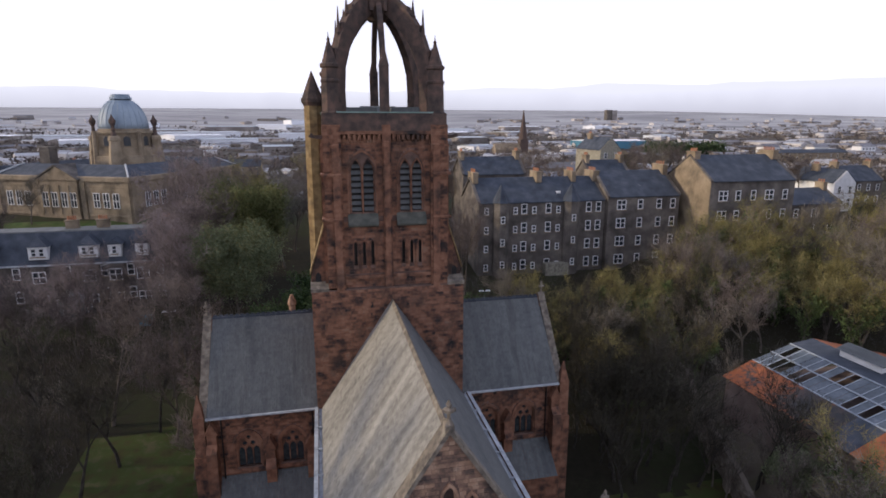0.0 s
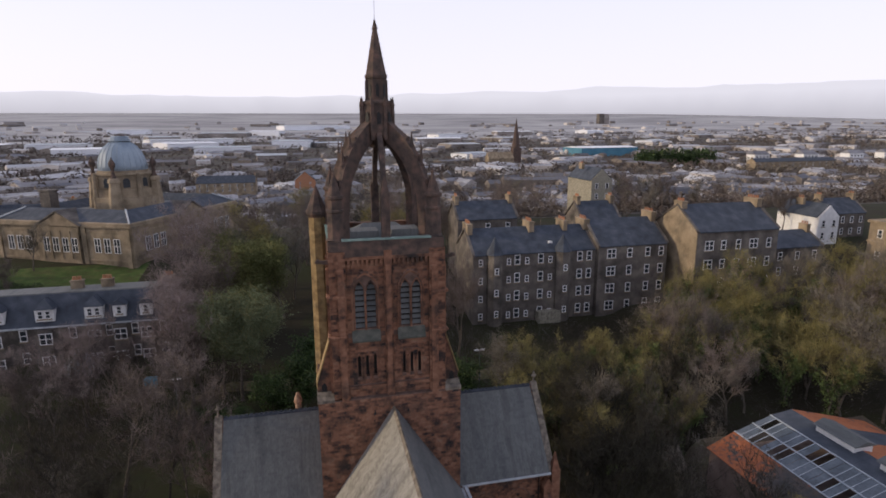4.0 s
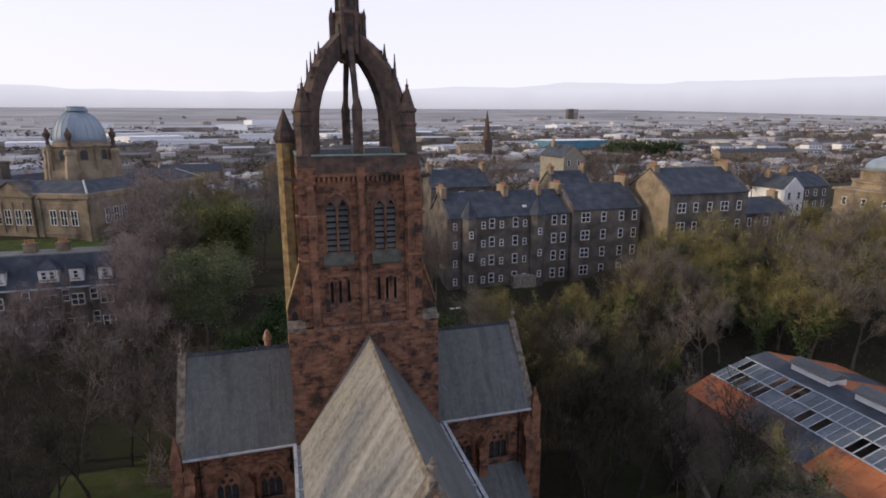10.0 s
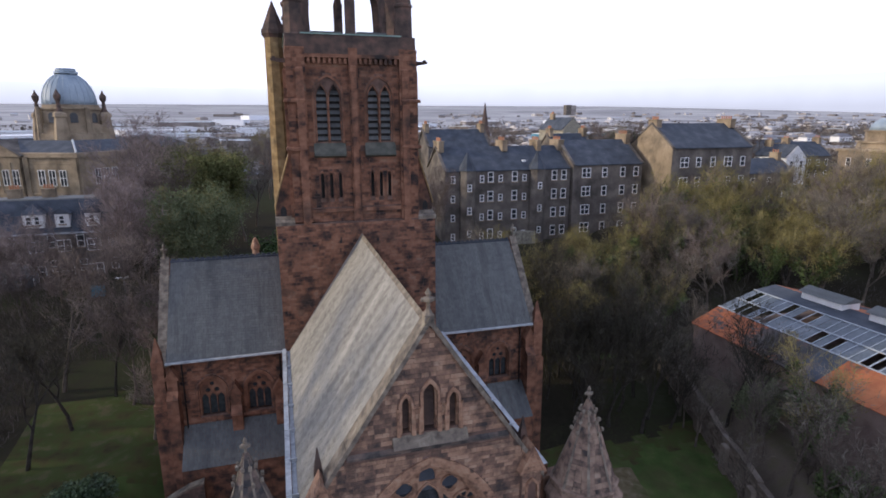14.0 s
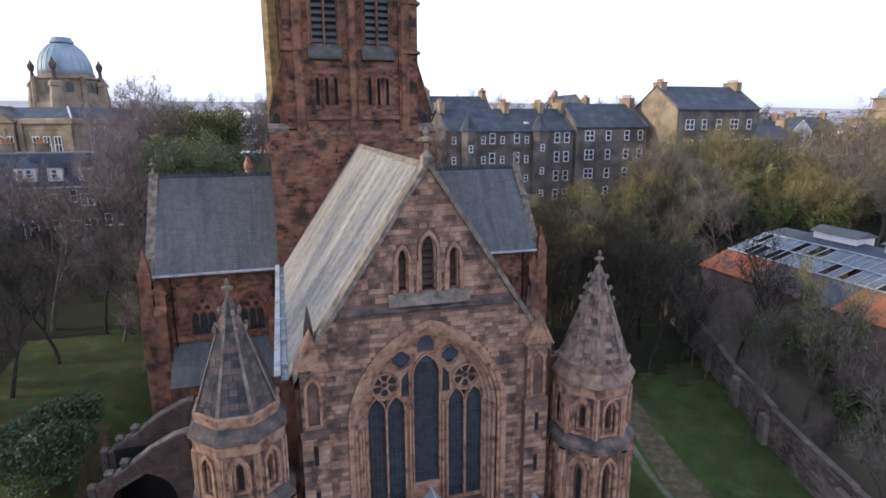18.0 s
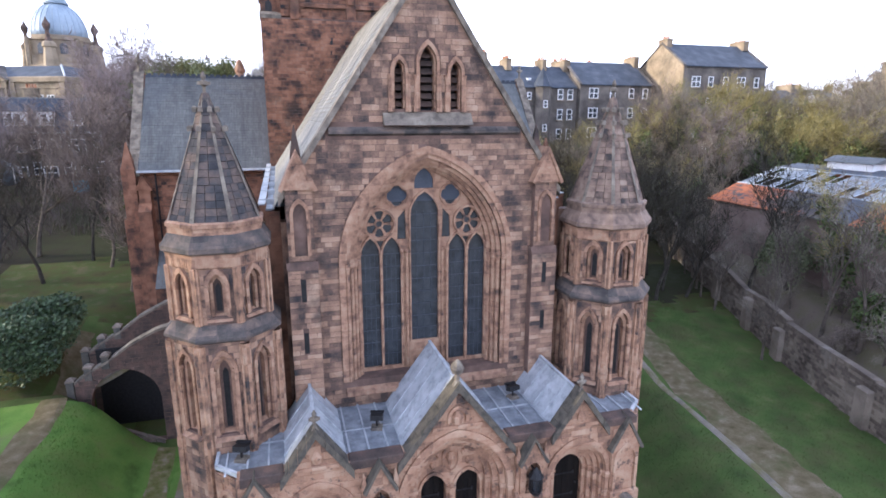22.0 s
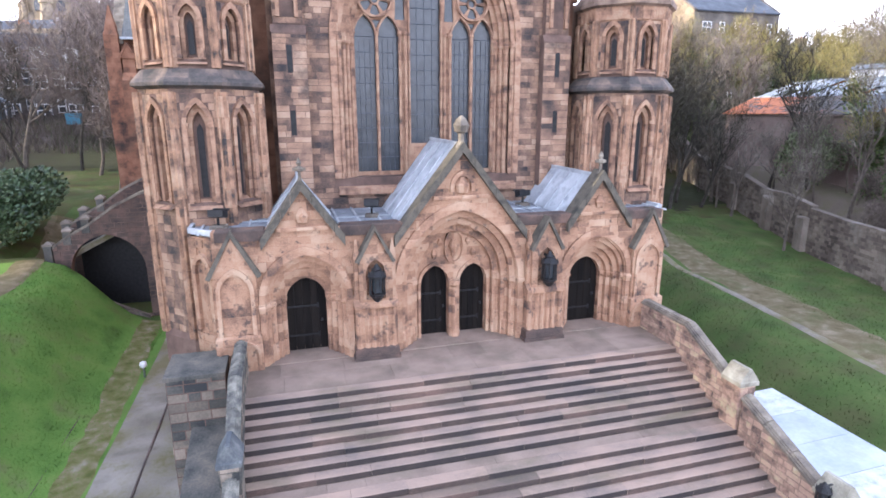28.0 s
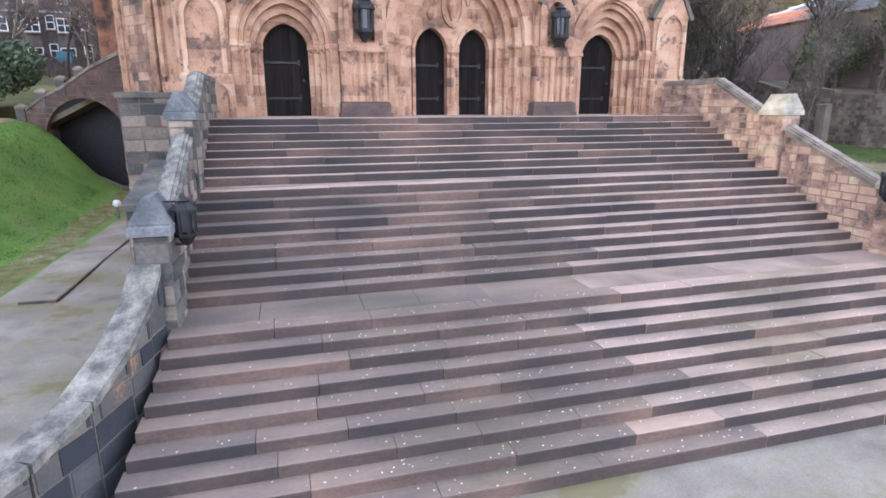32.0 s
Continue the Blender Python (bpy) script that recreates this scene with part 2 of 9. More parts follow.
M_twig_d = material("dark_olive_twigs", [(0.2, (0.0259, 0.02294, 0.01728)), (0.5, (0.04884, 0.0444, 0.03168)), (0.8, (0.0777, 0.07252, 0.0504))], 0.5, 0.95, 0, 3, island=0.4, spec=0.1)
M_twig_p = material("rosy_bare_twigs", [(0.2, (0.135, 0.106, 0.10)), (0.5, (0.235, 0.19, 0.18)), (0.8, (0.33, 0.278, 0.262))], 0.5, 0.95, 0, 3, island=0.4, spec=0.1)
M_twig_r = material("reddish_twigs", [(0.2, (0.10, 0.078, 0.068)), (0.5, (0.175, 0.142, 0.125)), (0.8, (0.26, 0.215, 0.19))], 0.5, 0.95, 0, 3, island=0.4, spec=0.1)
M_leaf = material("dark_green_leaves", [(0.2, (0.015, 0.03, 0.01)), (0.5, (0.04, 0.07, 0.018)), (0.8, (0.08, 0.12, 0.035))], 0.6, 0.7, 0, 4, island=0.6, spec=0.3)
M_ivy = material("bright_ivy_leaves", [(0.2, (0.025, 0.04, 0.012)), (0.5, (0.06, 0.09, 0.024)), (0.8, (0.115, 0.15, 0.05))], 0.6, 0.6, 0, 4, island=0.6, spec=0.3)
M_rhodo = material("glossy_rhododendron_leaves", [(0.2, (0.0216, 0.04032, 0.018)), (0.5, (0.0504, 0.08784, 0.036)), (0.8, (0.0936, 0.1404, 0.06))], 0.6, 0.5, 0, 4, island=0.6, spec=0.5)
M_fleaf = material("grey_green_leaves", [(0.2, (0.085, 0.10, 0.05)), (0.5, (0.15, 0.175, 0.09)), (0.8, (0.21, 0.235, 0.13))], 0.6, 0.8, 0, 4, island=0.5, spec=0.2)
M_oleaf = material("olive_green_leaves", [(0.2, (0.05, 0.06, 0.018)), (0.5, (0.105, 0.118, 0.04)), (0.8, (0.16, 0.168, 0.07))], 0.6, 0.8, 0, 4, island=0.5, spec=0.2)
M_sand = material("golden_sandstone", [(0.2, (0.11, 0.085, 0.058)), (0.5, (0.26, 0.205, 0.14)), (0.8, (0.37, 0.30, 0.21))], 0.35, 0.9, 0.2, 6, stain=0.5, stain_scale=0.2)
M_tene = material("grey_tenement_stone", [(0.2, (0.05, 0.045, 0.041)), (0.5, (0.125, 0.11, 0.097)), (0.8, (0.235, 0.205, 0.175))], 0.4, 0.95, 0.3, 6, stain=0.6, stain_scale=0.25)
M_white = material("white_painted", [(0.2, (0.6, 0.6, 0.6)), (0.8, (0.82, 0.82, 0.82))], 1, 0.6, 0, 8)
M_copper = material("grey_copper_dome", [(0.2, (0.16, 0.20, 0.25)), (0.5, (0.24, 0.30, 0.36)), (0.8, (0.34, 0.40, 0.46))], 0.4, 0.55, 0.1, 5, spec=0.4, stretch=(1, 1, 0.3))
M_rust = material("rusty_orange_sheet", [(0.28, (0.05, 0.05, 0.052)), (0.42, (0.09, 0.07, 0.062)), (0.49, (0.32, 0.105, 0.045)), (0.75, (0.45, 0.17, 0.07))], 0.22, 0.8, 0.2, 4, stretch=(0.5, 0.5, 1))
M_brickwall = material("old_boundary_wall", [(0.2, (0.06, 0.05, 0.042)), (0.5, (0.155, 0.128, 0.104)), (0.8, (0.28, 0.24, 0.195))], 0.6, 0.95, 0.4, 12, island=0.35, stain=0.6, stain_col=(0.26, 0.235, 0.205), stain_scale=0.35, cover=(0.54, 0.66))
M_shedwall = material("faded_pink_brick", [(0.2, (0.1178, 0.084, 0.072)), (0.5, (0.2108, 0.159, 0.138)), (0.8, (0.2852, 0.228, 0.201))], 0.5, 0.95, 0.3, 10, stain=0.5, stain_col=(0.10, 0.085, 0.07), stain_scale=0.4)
M_chim = material("terracotta", [(0.2, (0.30, 0.12, 0.06)), (0.8, (0.45, 0.24, 0.14))], 2, 0.8, 0.1, 20)
# tones raised for the sun falling on the east stair wall
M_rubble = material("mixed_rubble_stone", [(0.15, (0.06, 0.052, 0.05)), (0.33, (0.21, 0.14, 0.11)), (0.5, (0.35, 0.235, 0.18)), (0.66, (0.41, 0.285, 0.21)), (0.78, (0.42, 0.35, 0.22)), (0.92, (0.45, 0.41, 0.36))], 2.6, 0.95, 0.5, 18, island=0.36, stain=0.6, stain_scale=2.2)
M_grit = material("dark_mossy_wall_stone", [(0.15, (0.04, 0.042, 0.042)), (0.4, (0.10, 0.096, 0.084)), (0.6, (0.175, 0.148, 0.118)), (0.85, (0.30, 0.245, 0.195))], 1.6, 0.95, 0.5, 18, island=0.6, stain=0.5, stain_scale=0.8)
M_sheet = material("white_sheet_roof", [(0.2, (0.28, 0.32, 0.37)), (0.5, (0.37, 0.41, 0.46)), (0.8, (0.47, 0.51, 0.55))], 0.9, 0.55, 0.1, 8, spec=0.3, stain=0.4, stain_col=(0.25, 0.26, 0.25), stain_scale=0.8)
M_petal = material("pale_flecks", [(0.2, (0.55, 0.52, 0.48)), (0.8, (0.78, 0.76, 0.72))], 5, 0.9, 0, 20)
M_glassroof = material("old_roof_glazing", [(0.3, (0.05, 0.065, 0.08)), (0.6, (0.11, 0.13, 0.155)), (0.8, (0.19, 0.22, 0.25))], 0.5, 0.3, 0.0, 4, island=0.4, spec=0.5)
M_leafy = material("leaf_strewn_grass", [(0.2, (0.04, 0.034, 0.02)), (0.42, (0.065, 0.062, 0.025)), (0.55, (0.055, 0.075, 0.022)), (0.8, (0.12, 0.095, 0.06))], 0.7, 0.95, 0.8, 14, spec=0.1)
M_moss = material("mossy_gravel_verge", [(0.2, (0.06, 0.075, 0.02)), (0.42, (0.115, 0.12, 0.04)), (0.6, (0.17, 0.15, 0.08)), (0.8, (0.26, 0.235, 0.19))], 2.2, 0.95, 0.5, 25, spec=0.1)
M_mud = material("worn_muddy_path", [(0.2, (0.07, 0.06, 0.028)), (0.45, (0.125, 0.103, 0.058)), (0.6, (0.155, 0.128, 0.08)), (0.8, (0.23, 0.19, 0.135))], 1.6, 0.95, 0.4, 14, spec=0.1, stain=0.6, stain_col=(0.06, 0.08, 0.025), stain_scale=0.5)
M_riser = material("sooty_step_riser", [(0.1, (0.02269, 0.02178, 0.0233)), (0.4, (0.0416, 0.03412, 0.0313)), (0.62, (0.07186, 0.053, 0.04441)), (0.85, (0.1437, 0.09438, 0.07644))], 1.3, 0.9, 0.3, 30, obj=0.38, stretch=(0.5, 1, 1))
# darker than the front's stone: soot, with the tower's backlit shade mixed in
M_tower = material("sooty_tower_blocks", [(0.24, (0.024, 0.022, 0.023)), (0.38, (0.10, 0.052, 0.036)), (0.52, (0.20, 0.098, 0.060)), (0.7, (0.27, 0.140, 0.088)), (0.88, (0.25, 0.17, 0.12))], 1.2, 0.9, 0.35, 30, island=0.24, stain=0.75, stain_scale=0.45, blocks=0.12, cover=(0.5, 0.68))
M_spire = material("lichened_spire_blocks", [(0.2, (0.05, 0.045, 0.043)), (0.36, (0.14, 0.10, 0.08)), (0.52, (0.22, 0.155, 0.12)), (0.7, (0.28, 0.205, 0.155)), (0.88, (0.30, 0.25, 0.20))], 2.4, 0.9, 0.35, 30, island=0.36, stain=0.6, stain_scale=1.8)
M_spire_d = material("sooty_spire_blocks", [(0.2, (0.0312, 0.03276, 0.0368)), (0.42, (0.0663, 0.0624, 0.064)), (0.62, (0.1248, 0.09516, 0.08)), (0.85, (0.2028, 0.1482, 0.12))], 2.2, 0.9, 0.35, 30, island=0.3, stain=0.6, stain_scale=1.8)
# gold tone paints the low sun on the stair turret and raking copings
M_gold = material("golden_lichened_stone", [(0.2, (0.13, 0.085, 0.045)), (0.5, (0.27, 0.185, 0.085)), (0.8, (0.36, 0.265, 0.135))], 1.2, 0.9, 0.35, 25, stain=0.5, stain_scale=0.8, blocks=0.2)
M_sill = material("mossy_grey_sill", [(0.2, (0.045, 0.048, 0.042)), (0.5, (0.085, 0.088, 0.075)), (0.8, (0.15, 0.145, 0.12))], 1.5, 0.9, 0.3, 20)
M_cap = material("blue_grey_cap_stone", [(0.2, (0.04, 0.046, 0.052)), (0.5, (0.085, 0.094, 0.102)), (0.8, (0.20, 0.205, 0.20))], 2.0, 0.9, 0.35, 20)
M_wallcap = material("mottled_wall_coping", [(0.2, (0.04, 0.042, 0.044)), (0.42, (0.10, 0.098, 0.088)), (0.6, (0.19, 0.18, 0.15)), (0.85, (0.34, 0.32, 0.27))], 3.5, 0.92, 0.45, 30, stain=0.6, stain_scale=3.0)
M_litter = material("dead_leaf_litter", [(0.2, (0.075, 0.06, 0.045)), (0.5, (0.14, 0.115, 0.09)), (0.65, (0.12, 0.11, 0.065)), (0.8, (0.20, 0.17, 0.135))], 0.4, 0.95, 0.5, 8, spec=0.1)
M_bar = material("grey_painted_bars", [(0.2, (0.22, 0.26, 0.30)), (0.8, (0.46, 0.49, 0.52))], 1.5, 0.6, 0.1, 20)
# pale tone holds the sun on the east post caps and a far gable
M_palecap = material("pale_lichened_cap", [(0.2, (0.15, 0.135, 0.10)), (0.5, (0.28, 0.26, 0.205)), (0.8, (0.42, 0.40, 0.33))], 2.5, 0.9, 0.35, 25, stain=0.4, stain_scale=2.0)
M_verdi = material("green_copper_edge", [(0.2, (0.12, 0.19, 0.17)), (0.8, (0.28, 0.38, 0.34))], 1.5, 0.6, 0.1, 20)
# far fields carry the distance haze in their base colour
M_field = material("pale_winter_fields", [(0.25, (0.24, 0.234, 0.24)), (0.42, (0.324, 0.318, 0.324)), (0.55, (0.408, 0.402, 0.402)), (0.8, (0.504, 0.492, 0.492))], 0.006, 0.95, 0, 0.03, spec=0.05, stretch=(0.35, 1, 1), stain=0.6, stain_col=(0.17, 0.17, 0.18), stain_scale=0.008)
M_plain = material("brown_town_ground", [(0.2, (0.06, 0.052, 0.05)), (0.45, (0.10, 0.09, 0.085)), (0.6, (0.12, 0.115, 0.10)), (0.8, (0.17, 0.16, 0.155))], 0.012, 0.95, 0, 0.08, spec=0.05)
M_twig_l = material("dark_brown_twigs", [(0.2, (0.062, 0.05, 0.046)), (0.5, (0.115, 0.094, 0.086)), (0.8, (0.18, 0.15, 0.138))], 0.5, 0.95, 0, 3, island=0.4, spec=0.1)
M_blue = material("blue_sheet_wall", [(0.2, (0.05, 0.16, 0.24)), (0.8, (0.09, 0.24, 0.33))], 0.05, 0.6, 0, 1)
# far walls and roofs are paler than near ones: haze mixed into the colour
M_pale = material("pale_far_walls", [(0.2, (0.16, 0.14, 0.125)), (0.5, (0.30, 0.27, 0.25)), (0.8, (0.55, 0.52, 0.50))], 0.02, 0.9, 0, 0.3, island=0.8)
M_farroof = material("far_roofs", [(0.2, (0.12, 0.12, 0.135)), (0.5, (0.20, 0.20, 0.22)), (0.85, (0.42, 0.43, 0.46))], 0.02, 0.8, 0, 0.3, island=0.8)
M_farwood = material("far_bare_woods", [(0.2, (0.07, 0.057, 0.052)), (0.5, (0.12, 0.10, 0.09)), (0.8, (0.17, 0.155, 0.13))], 0.01, 0.95, 0, 0.2, island=0.4, spec=0.05)
M_townwall = material("town_stone_walls", [(0.2, (0.13, 0.11, 0.095)), (0.5, (0.24, 0.21, 0.185)), (0.8, (0.45, 0.42, 0.40))], 0.05, 0.9, 0, 0.8, obj=0.7)
M_townroof = material("town_slate_roofs", [(0.2, (0.07, 0.072, 0.085)), (0.5, (0.13, 0.13, 0.145)), (0.85, (0.34, 0.34, 0.37))], 0.05, 0.8, 0, 0.8, obj=0.7)
M_whitesheet = material("white_shed_roof", [(0.2, (0.68, 0.70, 0.74)), (0.8, (0.82, 0.83, 0.86))], 0.02, 0.6, 0, 0.3)
M_tarmac = material("grey_tarmac", [(0.2, (0.10, 0.10, 0.11)), (0.8, (0.17, 0.17, 0.18))], 0.05, 0.9, 0, 1)

# ---- builders ----
def part(name, bm, mat, parent=None, label="", smooth=False):
    me = bpy.data.meshes.new(name)
    bm.to_mesh(me)
    bm.free()
    for m in (mat if isinstance(mat, (list, tuple)) else [mat]):
        me.materials.append(m)
    if smooth:
        me.shade_smooth()
    ob = new(name, me)
    if parent is not None:
        ob.parent = parent
    if label:
        tagged(ob, label)
    return ob


def thing(name, at=(0, 0, 0), label="", category="", group="", kind=""):
    e = new(name)
    e.matrix_world = Matrix.Translation(at)
    return tagged(e, label, category, group, kind)


def add(bm, verts, faces):
    vs = [bm.verts.new(v) for v in verts]
    for f in faces:
        try:
            bm.faces.new([vs[i] for i in f])
        except ValueError:
            pass
    return vs


BOX_FACES = [(0, 3, 2, 1), (4, 5, 6, 7), (0, 1, 5, 4), (1, 2, 6, 5), (2, 3, 7, 6), (3, 0, 4, 7)]


def box(bm, x0, x1, y0, y1, z0, z1, top=0.0):
    """A block; top > 0 chamfers its upper edges inwards."""
    v = [(x0, y0, z0), (x1, y0, z0), (x1, y1, z0), (x0, y1, z0)]
    if top:
        v += [(x0, y0, z1 - top), (x1, y0, z1 - top), (x1, y1, z1 - top), (x0, y1, z1 - top)]
        v += [(x0 + top, y0 + top, z1), (x1 - top, y0 + top, z1), (x1 - top, y1 - top, z1), (x0 + top, y1 - top, z1)]
        return add(bm, v, BOX_FACES[:1] + BOX_FACES[2:] + [(8, 9, 10, 11), (4, 5, 9, 8), (5, 6, 10, 9), (6, 7, 11, 10), (7, 4, 8, 11)])
    v += [(x0, y0, z1), (x1, y0, z1), (x1, y1, z1), (x0, y1, z1)]
    return add(bm, v, BOX_FACES)


def to3(axis, u, w, d):
    """A point of a profile (u, w) at depth d: on an xz wall (axis y), a yz wall (axis x) or a plan (axis z)."""
    return {"y": (u, d, w), "x": (d, u, w), "z": (u, w, d)}[axis]


def prism(bm, pts, axis, d0, d1):
    n = len(pts)
    v = [to3(axis, u, w, d0) for u, w in pts] + [to3(axis, u, w, d1) for u, w in pts]
    f = [tuple(range(n)), tuple(reversed(range(n, 2 * n)))] + [(i, i + n, (i + 1) % n + n, (i + 1) % n) for i in range(n)]
    return add(bm, v, f)


def tower_of(bm, cx, cy, rings, n=8, rot=None):
    """A turned shape: rings of (z, r)."""
    rot = math.pi / n if rot is None else rot
    v, f = [], []
    for z, r in rings:
        v += [(cx + r * math.cos(rot + 2 * math.pi * i / n), cy + r * math.sin(rot + 2 * math.pi * i / n), z) for i in range(n)]
    for k in range(len(rings) - 1):
        f += [(k * n + i, k * n + (i + 1) % n, (k + 1) * n + (i + 1) % n, (k + 1) * n + i) for i in range(n)]
    f += [tuple(reversed(range(n))), tuple(range((len(rings) - 1) * n, len(rings) * n))]
    return add(bm, v, f)


def arch(cx, hw, spring, rise, n=8):
    """Points of a pointed arch from its left springing over the apex to the right one."""
    R = (hw * hw + rise * rise) / (2 * hw)
    c = cx - hw + R
    a1 = math.atan2(rise, cx - c)
    left = [(c + R * math.cos(math.pi + (a1 - math.pi) * i / n), spring + R * math.sin(math.pi + (a1 - math.pi) * i / n)) for i in range(n + 1)]
    left[-1] = (cx, spring + rise)
    return left + [(2 * cx - u, w) for u, w in reversed(left[:-1])]


def opening(cx, hw, base, spring, rise, n=8):
    return [(cx - hw, base)] + arch(cx, hw, spring, rise, n) + [(cx + hw, base)]


def band(bm, inner, outer, axis, d0, d1):
    """A moulding between two outlines with as many points each."""
    n = len(inner)
    v = [to3(axis, u, w, d) for pts, d in ((inner, d0), (outer, d0), (outer, d1), (inner, d1)) for u, w in pts]
    f = []
    for i in range(n - 1):
        for a in range(4):
            b = (a + 1) % 4
            f.append((a * n + i, a * n + i + 1, b * n + i + 1, b * n + i))
    f += [(0, n, 2 * n, 3 * n), (n - 1, 4 * n - 1, 3 * n - 1, 2 * n - 1)]
    return add(bm, v, f)


def wall(bm, outer, holes, axis, d0, d1):
    """A wall with thickness whose openings go through it."""
    tmp = bmesh.new()
    edges = []
    for loop in [outer] + holes:
        vs = [tmp.verts.new(to3(axis, u, w, d0)) for u, w in loop]
        edges += [tmp.edges.new((vs[i], vs[(i + 1) % len(vs)])) for i in range(len(vs))]
    bmesh.ops.triangle_fill(tmp, use_beauty=True, edges=edges)
    flat = [tuple(v.index for v in f.verts) for f in tmp.faces if not tmp.verts.index_update()]
    co = [tuple(v.co) for v in tmp.verts]
    tmp.free()
    k = "xyz".index(axis)
    n = len(co)
    back = [tuple(d1 if i == k else c for i, c in enumerate(v)) for v in co]
    faces = flat + [tuple(i + n for i in reversed(f)) for f in flat]
    start = 0
    for loop in [outer] + holes:
        m = len(loop)
        faces += [(start + i, start + (i + 1) % m, start + (i + 1) % m + n, start + i + n) for i in range(m)]
        start += m
    vs = add(bm, co + back, faces)
    bmesh.ops.recalc_face_normals(bm, faces=bm.faces[:]) if len(bm.faces) < 4000 else None
    return vs


def spans(poly, w):
    """The intervals in which the level w lies inside an outline."""
    xs = []
    for i in range(len(poly)):
        (u0, w0), (u1, w1) = poly[i], poly[(i + 1) % len(poly)]
        if (w0 <= w < w1) or (w1 <= w < w0):
            xs.append(u0 + (u1 - u0) * (w - w0) / (w1 - w0))
    xs.sort()
    return list(zip(xs[::2], xs[1::2]))


def courses(bm, outer, holes, axis, d, out, course=0.3, length=0.6, seed=1, gap=0.0035, rnd=0.45, matrix=None):
    """Coursed stone blocks laid over a wall; each stands proud of the joints by its own little amount. out: the sign of the wall's outside."""
    r = random.Random(seed)
    w0, w1 = min(p[1] for p in outer), max(p[1] for p in outer)
    z = w0
    while z < w1 - 0.08:
        h = min(course * r.uniform(0.8, 1.15), w1 - z)
        mids = (z + 0.15 * h, z + 0.5 * h, z + 0.85 * h)
        free = None
        for q in mids:
            s = spans(outer, q)
            for hole in holes:
                for a, b in spans(hole, q):
                    s = [t for u, v in s for t in ((u, min(v, a)), (max(u, b), v)) if t[1] - t[0] > 0.02]
            free = s if free is None else [(max(a, c), min(b, e)) for a, b in free for c, e in s if min(b, e) - max(a, c) > 0.02]
        for a, b in free:
            u = a
            while u < b - 0.02:
                ln = length * r.uniform(1 - rnd, 1 + rnd)
                v = b if b - u < ln * 1.45 else u + ln
                lift = r.uniform(0.006, 0.022)
                lo, hi = sorted((d - out * 0.02, d + out * lift))
                e = 0.006
                face = d + out * lift
                back = d - out * 0.03
                p = [(u + gap, z + gap), (v - gap, z + gap), (v - gap, z + h - gap), (u + gap, z + h - gap)]
                if v - u > 3 * gap:
                    q = [(u + gap + e, z + gap + e), (v - gap - e, z + gap + e), (v - gap - e, z + h - gap - e), (u + gap + e, z + h - gap - e)]
                    vs = add(bm, [to3(axis, s, t, back) for s, t in p] + [to3(axis, s, t, face) for s, t in q], [(4, 5, 6, 7) if True else 0, (0, 1, 5, 4), (1, 2, 6, 5), (2, 3, 7, 6), (3, 0, 4, 7)])
                    if matrix is not None:
                        for vert in vs:
                            vert.co = matrix @ vert.co
                u = v
        z += h


def rect(u0, u1, w0, w1):
    return [(u0, w0), (u1, w0), (u1, w1), (u0, w1)]


def fixed(bm):
    bmesh.ops.recalc_face_normals(bm, faces=bm.faces[:])
    return bm


def tri_roof(bm, x0, x1, y0, y1, z0, z1, along="y", over=0.0, hip=0.0):
    """A gabled or hipped roof as a solid wedge."""
    if along == "y":
        xm = (x0 + x1) / 2
        v = [(x0, y0, z0), (x1, y0, z0), (x1, y1, z0), (x0, y1, z0), (xm, y0 + hip, z1), (xm, y1 - hip, z1)]
        f = [(0, 1, 4), (2, 3, 5), (1, 2, 5, 4), (3, 0, 4, 5), (3, 2, 1, 0)]
    else:
        ym = (y0 + y1) / 2
        v = [(x0, y0, z0), (x1, y0, z0), (x1, y1, z0), (x0, y1, z0), (x0 + hip, ym, z1), (x1 - hip, ym, z1)]
        f = [(0, 4, 3), (1, 2, 5), (0, 1, 5, 4), (2, 3, 4, 5), (3, 2, 1, 0)]
    return add(bm, v, f)

# ---- lie of the land ----
def lerp_of(pairs, v):
    return float(np.interp(v, [p[0] for p in pairs], [p[1] for p in pairs]))


def smooth(a, b, v):
    f = min(1.0, max(0.0, (v - a) / (b - a)))
    return f * f * (3 - 2 * f)


def ground_z(x, y):
    north = [(-14, -2.3), (8, -2.1), (30, 0.2), (55, 4.6), (80, 8.0), (118, 14.0), (150, 15.0), (200, 6.0), (270, -6.0), (420, -11), (900, -11), (1700, 10), (2500, 62), (3500, 118), (4500, 172), (5000, 165)]
    z = lerp_of(north, y)
    if y < 120:
        z += 1.3 * smooth(-14.0, -19.0, x) * (1 - smooth(20, 60, y))
        z += 3.2 * smooth(27.5, 31.0, x - 0.33 * y) * (1 - smooth(55, 100, y))
    dig = 3.9 * smooth(13.7, 14.4, y)
    left = smooth(-17.6 - dig, -13.2 - dig, x) * (1 - smooth(5.0, 6.0, x)) * (1 - smooth(16, 27, y))
    right = smooth(5.0, 6.0, x) * (1 - smooth(11.3, 16.6, x - 0.19 * y)) * (1 - smooth(14, 24, y))
    low = max(left, right, 1 - smooth(-16.0, -9.0, y) if abs(x) < 16 else (1 - smooth(-22.0, -12.0, y)))
    z = z + (-4.3 - z) * low
    return z + 0.06 * noise.noise((x * 0.35, y * 0.35, 1.0)) * (0 if abs(x) < 8 and y > -17 else 1)


